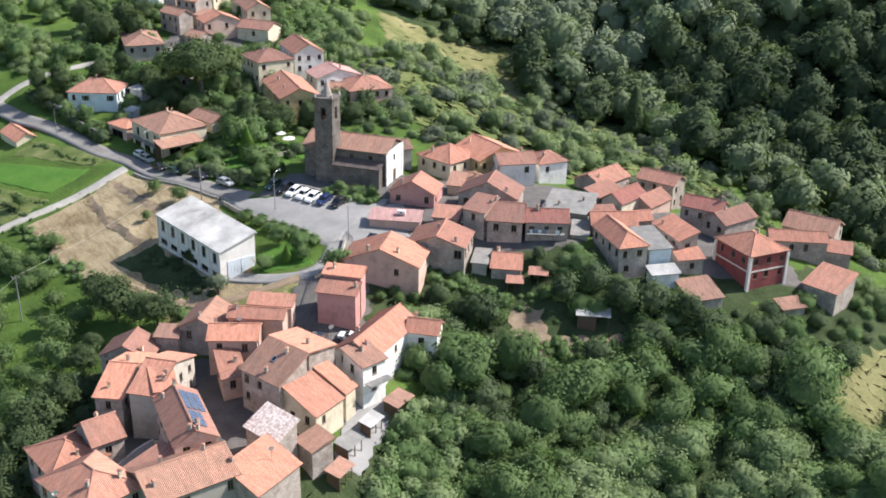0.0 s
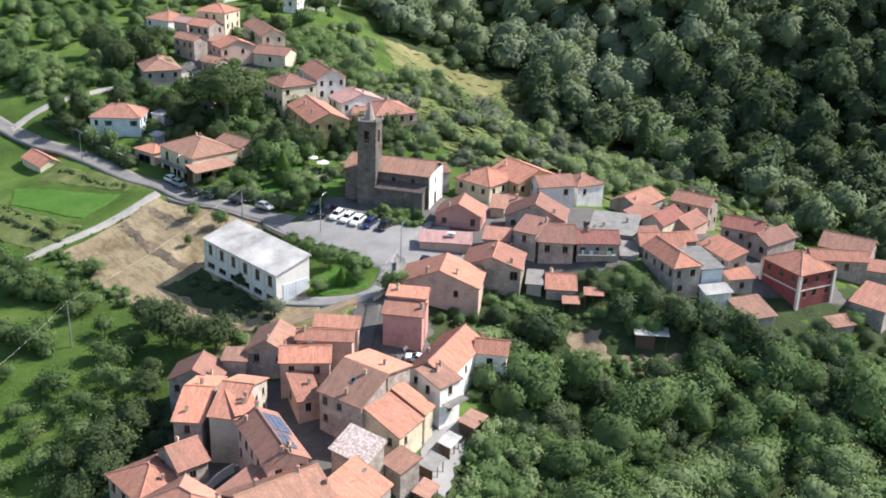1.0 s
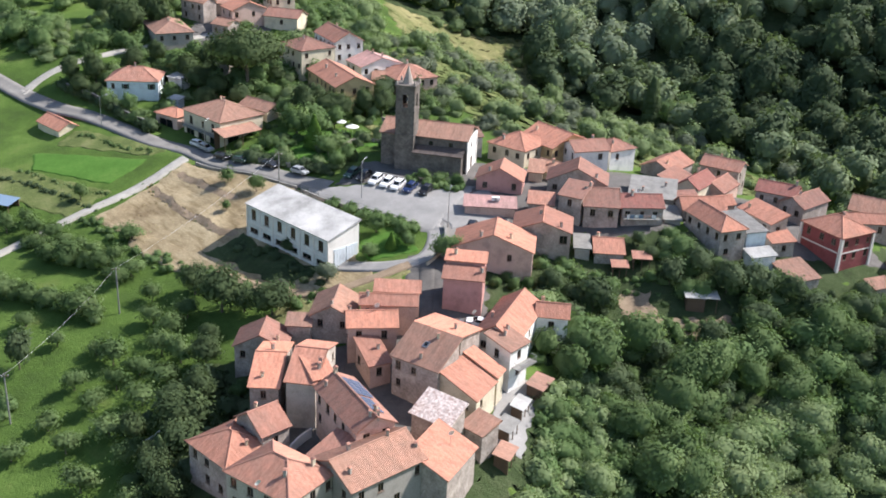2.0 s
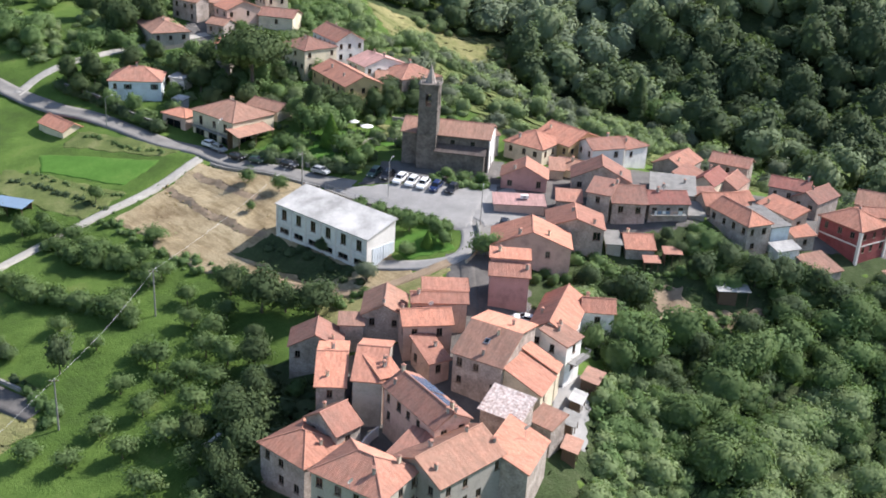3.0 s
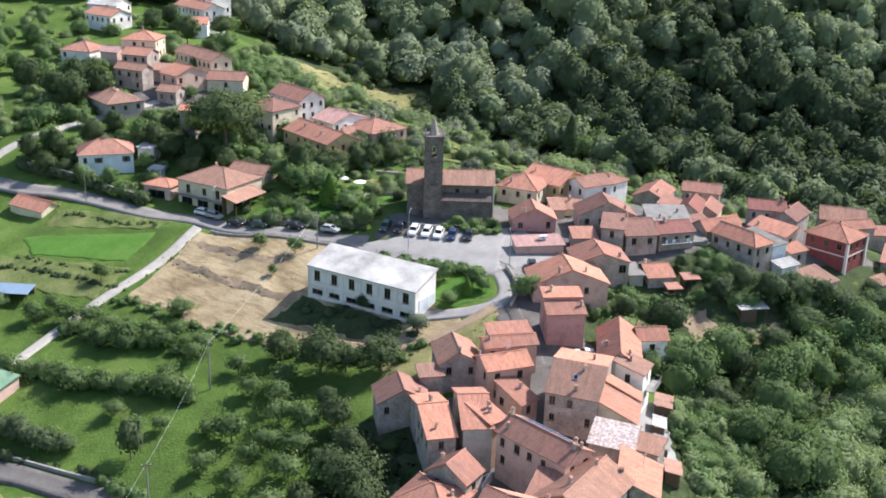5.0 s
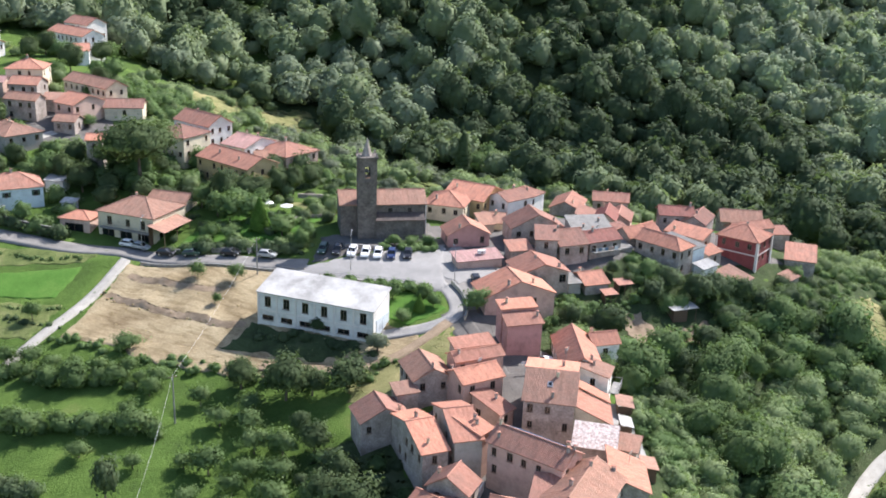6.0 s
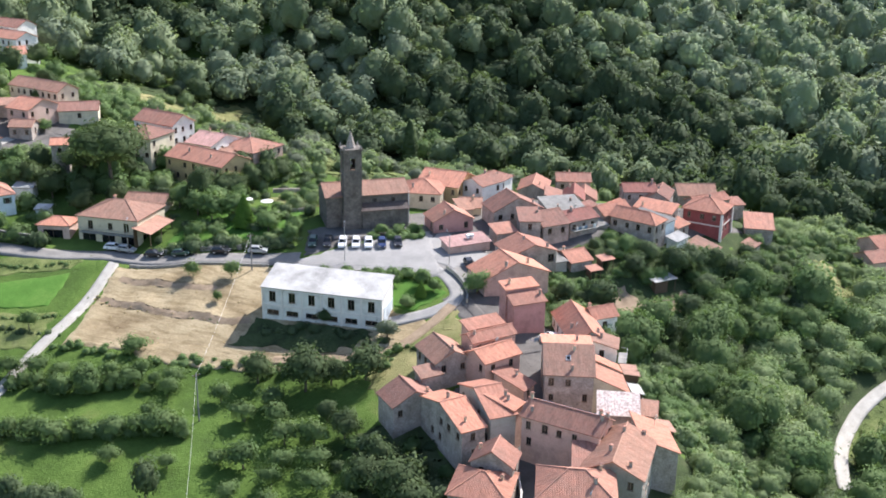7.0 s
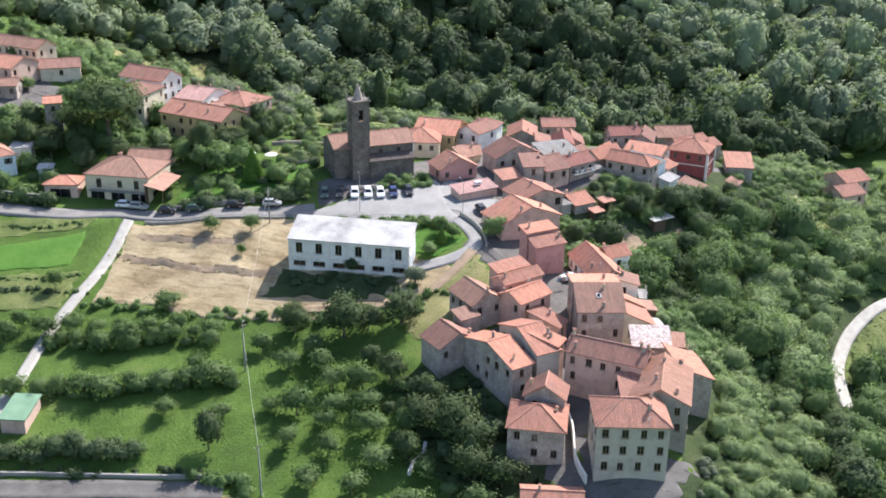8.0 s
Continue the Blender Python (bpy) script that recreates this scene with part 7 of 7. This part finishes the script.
ang = math.degrees(math.atan2(-12.0, 5.7))
ux, uy = 5.7 / 13.285, -12.0 / 13.285
vx, vy = -uy, ux
bx, by = -39.4 + ux * 2.0 + vx * 3.3, 129.2 + uy * 2.0 + vy * 3.3
solar_panel(bx, by, 32.78, ang, -29.4, 5, 3, "blue solar panels in pale frames on a clay roof")
bx, by = -39.4 + ux * 7.6 + vx * 3.3, 129.2 + uy * 7.6 + vy * 3.3
solar_panel(bx, by, 32.78, ang, -29.4, 4, 2, "smaller group of blue solar panels")


# ---- small buildings, awnings and garden things ----
def open_shed(x0, y0, x1, y1, w, h, roof, label, name="garden_shed", rise=0.4, front=False, side=True):
    """Posts under a sloping sheet roof, with a boarded back."""
    yaw = math.atan2(y1 - y0, x1 - x0)
    ln = math.hypot(x1 - x0, y1 - y0)
    z = ground_z((x0 + x1) / 2, (y0 + y1) / 2)
    root = thing(name, label, "shed", Matrix.Translation((x0, y0, z)) @ Matrix.Rotation(yaw, 4, "Z"))
    HOUSES.append([(x0, y0), (x1, y1), (x1 - w * math.sin(yaw), y1 + w * math.cos(yaw)), (x0 - w * math.sin(yaw), y0 + w * math.cos(yaw))])
    for px in (0.1, ln / 2, ln - 0.1):
        for py, hh in ((0.1, h), (w - 0.1, h + rise)):
            p = Mesh()
            p.box(px - 0.06, py - 0.06, -1.5, px + 0.06, py + 0.06, hh)
            part("post", p, M_WOOD, root)
    b = Mesh()
    b.box(0.1, w - 0.14, -1.5, ln - 0.1, w - 0.06, h + rise - 0.05)
    if side:
        b.box(0.06, 0.2, -1.5, 0.14, w - 0.1, h)
    if front:
        b.box(0.1, 0.02, -1.5, ln * 0.6, 0.1, h - 0.3)
    part("boarding", b, M_WOOD, root)
    r = Mesh()
    slope(r, (-0.3, -0.3, h), (ln + 0.3, -0.3, h), (ln + 0.3, w + 0.2, h + rise + 0.1), (-0.3, w + 0.2, h + rise + 0.1), 0.3, 0.03, 0.05)
    part("roof", r, roof, root)
    return root


open_shed(25.0, 163.2, 30.4, 162.5, 2.8, 3.0, M_SHEET, "dark boarded garden shed with a pale sheet roof", rise=0.15, front=True)
open_shed(-61.0, 227.0, -53.6, 233.6, 4.0, 2.9, R_OLD, "timber veranda of the villa under brown tiles", name="veranda", rise=1.0, side=False)
open_shed(-11.6, 127.0, -9.8, 130.0, 2.2, 2.4, M_SLAB, "lean-to with weathered grey sheet roofing")
open_shed(-12.4, 121.8, -10.8, 124.8, 2.2, 2.4, R_OLD, "lean-to roofed in faded brown tiles")
open_shed(-8.8, 132.8, -7.2, 135.6, 1.8, 2.2, M_SHEET, "small shed with a pale sheet roof")
open_shed(-5.0, 137.6, -2.8, 141.0, 2.6, 2.6, R_OLD, "little shed with a brown tile roof")
open_shed(17.2, 171.6, 20.2, 171.2, 2.2, 2.6, R_MID, "garden shed with a small tile roof")
open_shed(13.2, 170.6, 15.8, 170.3, 2.0, 2.4, R_MID, "low garden shed with a tile roof")
open_shed(-110.6, 214.6, -104.0, 211.8, 3.6, 2.2, M_TARP, "greenhouse frame under a blue tarpaulin")
house("shed with a green sheet roof and pale walls", -112.8, 182.6, -109.4, 179.4, 7.0, 20.8, 0.8, "mono", M_ROSE, M_GREENROOF, chimneys=(), name="green_shed", windows=False)
house("house with a red tile roof at the orchard foot", -64.5, 112.6, -57.8, 106.2, 7.0, 20.6, 1.6, "gable", M_WHITE, R_NEW, chimneys=((0.3, 0.5),), name="cottage", windows=False)


def parasol(x, y, r, h):
    z = ground_z(x, y)
    root = thing("garden_parasol", "white canvas garden parasol standing open", "parasol", Matrix.Translation((x, y, z)))
    p = Mesh()
    p.tube((0, 0, -0.2), (0, 0, h), 0.04, 0.03, 6)
    part("pole", p, M_METAL, root)
    c = Mesh()
    n = 8
    for k in range(n):
        a, b = 2 * math.pi * k / n, 2 * math.pi * (k + 1) / n
        c.add([(r * math.cos(a), r * math.sin(a), h - 0.55), (r * math.cos(b), r * math.sin(b), h - 0.55), (0, 0, h)])
        c.add([(0, 0, h - 0.04), (r * math.cos(b), r * math.sin(b), h - 0.59), (r * math.cos(a), r * math.sin(a), h - 0.59)])
    part("canopy", c, M_CANVAS, root)
    return root


parasol(-33.0, 228.7, 1.5, 2.8)
parasol(-35.5, 233.5, 1.2, 2.4)


def balcony(x, y, z, yaw, w, d, label):
    root = thing("balcony", label, "balcony", Matrix.Translation((x, y, z)) @ Matrix.Rotation(radians(yaw), 4, "Z"))
    s = Mesh()
    s.box(0, -d, -0.15, w, 0.3, 0)
    part("slab", s, M_SLAB, root)
    r = Mesh()
    r.box(0, -d, 0.92, w, -d + 0.05, 0.98)
    r.box(0, -d, 0.92, 0.05, 0, 0.98)
    r.box(w - 0.05, -d, 0.92, w, 0, 0.98)
    part("handrail", r, M_METAL, root)
    k = 0.06
    while k < w - 0.05:
        b = Mesh()
        b.box(k, -d + 0.01, 0, k + 0.03, -d + 0.04, 0.92)
        part("baluster", b, M_METAL, root)
        k += 0.3
    return root


balcony(17.2, 181.9, 36.0, -2, 7.0, 1.1, "long balcony of pale concrete on a stone house")
balcony(-71.1, 240.9, 35.1, -49.3, 13.0, 1.3, "long dark-railed balcony along the villa front")
balcony(-9.7, 138.0, 28.7, 44, 4.4, 1.2, "pale balcony on the sunny house front")


def washing(x, y, z, yaw, w, label):
    """Pieces of washing that hang from one line."""
    root = thing("washing_line", label, "laundry", Matrix.Translation((x, y, z)) @ Matrix.Rotation(radians(yaw), 4, "Z"))
    m = Mesh()
    m.tube((0, 0, 0), (w, 0, 0), 0.015, 0.015, 5)
    part("line", m, M_METAL, root)
    rnd = random.Random(int(abs(x) * 10))
    k = 0.1
    while k < w - 0.5:
        b, h = rnd.uniform(0.45, 0.8), rnd.uniform(0.5, 0.9)
        c = Mesh()
        c.prism([(k, -0.02), (k + b, -0.03), (k + b, 0.01), (k, 0.02)], -h, 0.02, [(k, -0.012), (k + b, -0.012), (k + b, 0.012), (k, 0.012)])
        part("cloth", c, rnd.choice((M_CANVAS, M_CANVAS, M_TARP, M_ROSE)), root)
        k += b + rnd.uniform(0.05, 0.2)
    return root


washing(17.6, 180.75, 36.9, -2, 6.0, "washing hung along the balcony rail")
washing(-15.8, 150.6, 30.6, 172, 3.6, "white and blue washing on a line in the alley")


def railing(pts, h, label):
    """Slim posts with two rails along a line on the ground."""
    line = smooth_line(pts, 2.4)
    z = heights(line[:, 0], line[:, 1]) + 0.75
    root = thing("railing", label, "railing", Matrix.Translation((line[0, 0], line[0, 1], z[0])))
    loc = [Vector((p[0] - line[0, 0], p[1] - line[0, 1], q - z[0])) for p, q in zip(line, z)]
    for p in loc:
        m = Mesh()
        m.tube(p - Vector((0, 0, 0.1)), p + Vector((0, 0, h)), 0.045, 0.045, 6)
        part("post", m, M_METAL, root)
    for f in (0.5, 1.0):
        m = Mesh()
        for p, q in zip(loc, loc[1:]):
            m.tube(p + Vector((0, 0, h * f - 0.03)), q + Vector((0, 0, h * f - 0.03)), 0.03, 0.03, 5)
        part("rail", m, M_METAL, root)
    return root


railing([(-43.5, 203.0), (-38.0, 196.5), (-30.5, 189.6), (-23.5, 183.0)], 1.0, "grey metal railing on the wall along the square")


def roof_box(x, y, z, label):
    root = thing("air_conditioner", label, "air conditioner", Matrix.Translation((x, y, z)) @ Matrix.Rotation(radians(-8), 4, "Z"))
    m = Mesh()
    m.box(-0.75, -0.4, 0, 0.75, 0.4, 0.7)
    part("casing", m, M_CANVAS, root)
    f = Mesh()
    f.tube((0, -0.41, 0.35), (0, -0.44, 0.35), 0.26, 0.26, 12)
    part("fan_grille", f, M_METAL, root)


roof_box(-6.2, 187.6, 36.95, "white air conditioner box on the shop roof")


def hedge_ring(x, y, r, h, n, label):
    g = np.random.default_rng(int(abs(x * 10)))
    vs, fs, ns, k = [], [], [], 0
    for i in range(n):
        a = 2 * math.pi * i / n
        v, f, face = BUSH[i % len(BUSH)]
        s = h / 1.5
        vs.append(v * s + [x + r * math.cos(a), y + r * math.sin(a), ground_z(x + r * math.cos(a), y + r * math.sin(a)) + 0.1])
        fs.append(f + k)
        ns.append(face)
        k += len(v)
    return tagged(new("hedge", fill_mesh("hedge", np.vstack(vs), np.vstack(fs), np.vstack(ns), M_LEAF_SCRUB)), label, "hedge", "clipped hedges")


hedge_ring(-17.0, 199.2, 1.6, 1.3, 8, "clipped round hedge before the church")
hedge_ring(-13.2, 198.2, 1.8, 1.2, 9, "clipped ring of hedge beside the church steps")
hedge_ring(-21.2, 201.6, 0.8, 1.2, 5, "small clipped bush before the church")
for q in ((-37.0, 194.6), (-33.6, 191.6), (-31.0, 188.4), (-29.0, 187.0), (-26.8, 185.2), (-24.6, 183.4), (-22.4, 181.0)):
    hedge_ring(q[0], q[1], 0.7, 1.5, 4, "loose green shrub on the bank above the lawn")


# ---- trim of the red house ----
def red_trim():
    px, py, qx, qy, w = 52.5, 182.9, 56.8, 173.5, 9.2
    yaw, ln, ov = math.atan2(qy - py, qx - px), math.hypot(qx - px, qy - py), 0.35
    foot = min(heights(np.array([px, qx]), np.array([py, qy]))) - 0.5
    root = thing("facade_trim", "pale corner strips and string courses on red plaster", "trim", Matrix.Translation((px, py, foot)) @ Matrix.Rotation(yaw, 4, "Z"), kind="structure")
    E = 35.2 - foot
    for u, v in ((ov, ov), (ln - ov, ov), (ln - ov, w - ov), (ov, w - ov)):
        m = Mesh()
        m.box(u - 0.28, v - 0.28, 0.3, u + 0.28, v + 0.28, E - 0.2)
        part("corner_strip", m, M_TRIM, root)
    m = Mesh()
    m.box(ov - 0.06, ov - 0.06, E - 3.3, ln - ov + 0.06, w - ov + 0.06, E - 3.05)
    part("string_course", m, M_TRIM, root)


red_trim()


# ---- roof windows and dishes ----
def roof_window(px, py, qx, qy, w, eave, rise, u, v):
    """A small skylight lying on a lean-to slope."""
    yaw, tilt = math.atan2(qy - py, qx - px), math.atan2(rise, w)
    c, s = math.cos(yaw), math.sin(yaw)
    m = Matrix.Translation((px + c * u - s * v, py + s * u + c * v, eave + rise * v / w + 0.06)) @ Matrix.Rotation(yaw, 4, "Z") @ Matrix.Rotation(tilt, 4, "X")
    root = thing("roof_window", "small pale-framed skylight on the brown tile roof", "skylight", m)
    for x0, y0, x1, y1 in ((-0.4, -0.5, 0.4, -0.4), (-0.4, 0.4, 0.4, 0.5), (-0.4, -0.396, -0.3, 0.396), (0.3, -0.396, 0.4, 0.396)):
        f = Mesh()
        f.box(x0, y0, -0.05, x1, y1, 0.1)
        part("frame", f, M_CHROME, root)
    g = Mesh()
    g.box(-0.296, -0.396, 0.0, 0.296, 0.396, 0.04)
    part("pane", g, M_GLASS, root)


roof_window(-28.5, 136.6, -21.7, 131.2, 6.3, 31.9, 3.0, 4.2, 3.4)


def dish(x, y, z, yaw):
    root = thing("satellite_dish", "white satellite dish on a roof mast", "satellite dish", Matrix.Translation((x, y, z)) @ Matrix.Rotation(radians(yaw), 4, "Z"), group="satellite dishes")
    p = Mesh()
    p.tube((0, 0, -0.8), (0, 0, 0.9), 0.035, 0.03, 6)
    part("mast", p, M_METAL, root)
    d = Mesh()
    n = 10
    rim = [Vector((0.12 + 0.12 * math.sin(2 * math.pi * k / n), 0.42 * math.cos(2 * math.pi * k / n), 0.9 + 0.42 * math.sin(2 * math.pi * k / n))) for k in range(n)]
    hub = Vector((0.0, 0.0, 0.86))
    for k in range(n):
        d.add([hub, rim[k], rim[(k + 1) % n]])
        d.add([hub - Vector((0.03, 0, 0)), rim[(k + 1) % n] - Vector((0.03, 0, 0)), rim[k] - Vector((0.03, 0, 0))])
    part("reflector", d, M_CANVAS, root)


dish(-15.4, 143.5, 34.6, -60)
dish(-21.0, 118.5, 29.4, -70)
dish(-30.0, 147.2, 33.9, -80)
dish(20.5, 184.9, 39.4, -80)
dish(-45.4, 106.5, 30.6, -50)
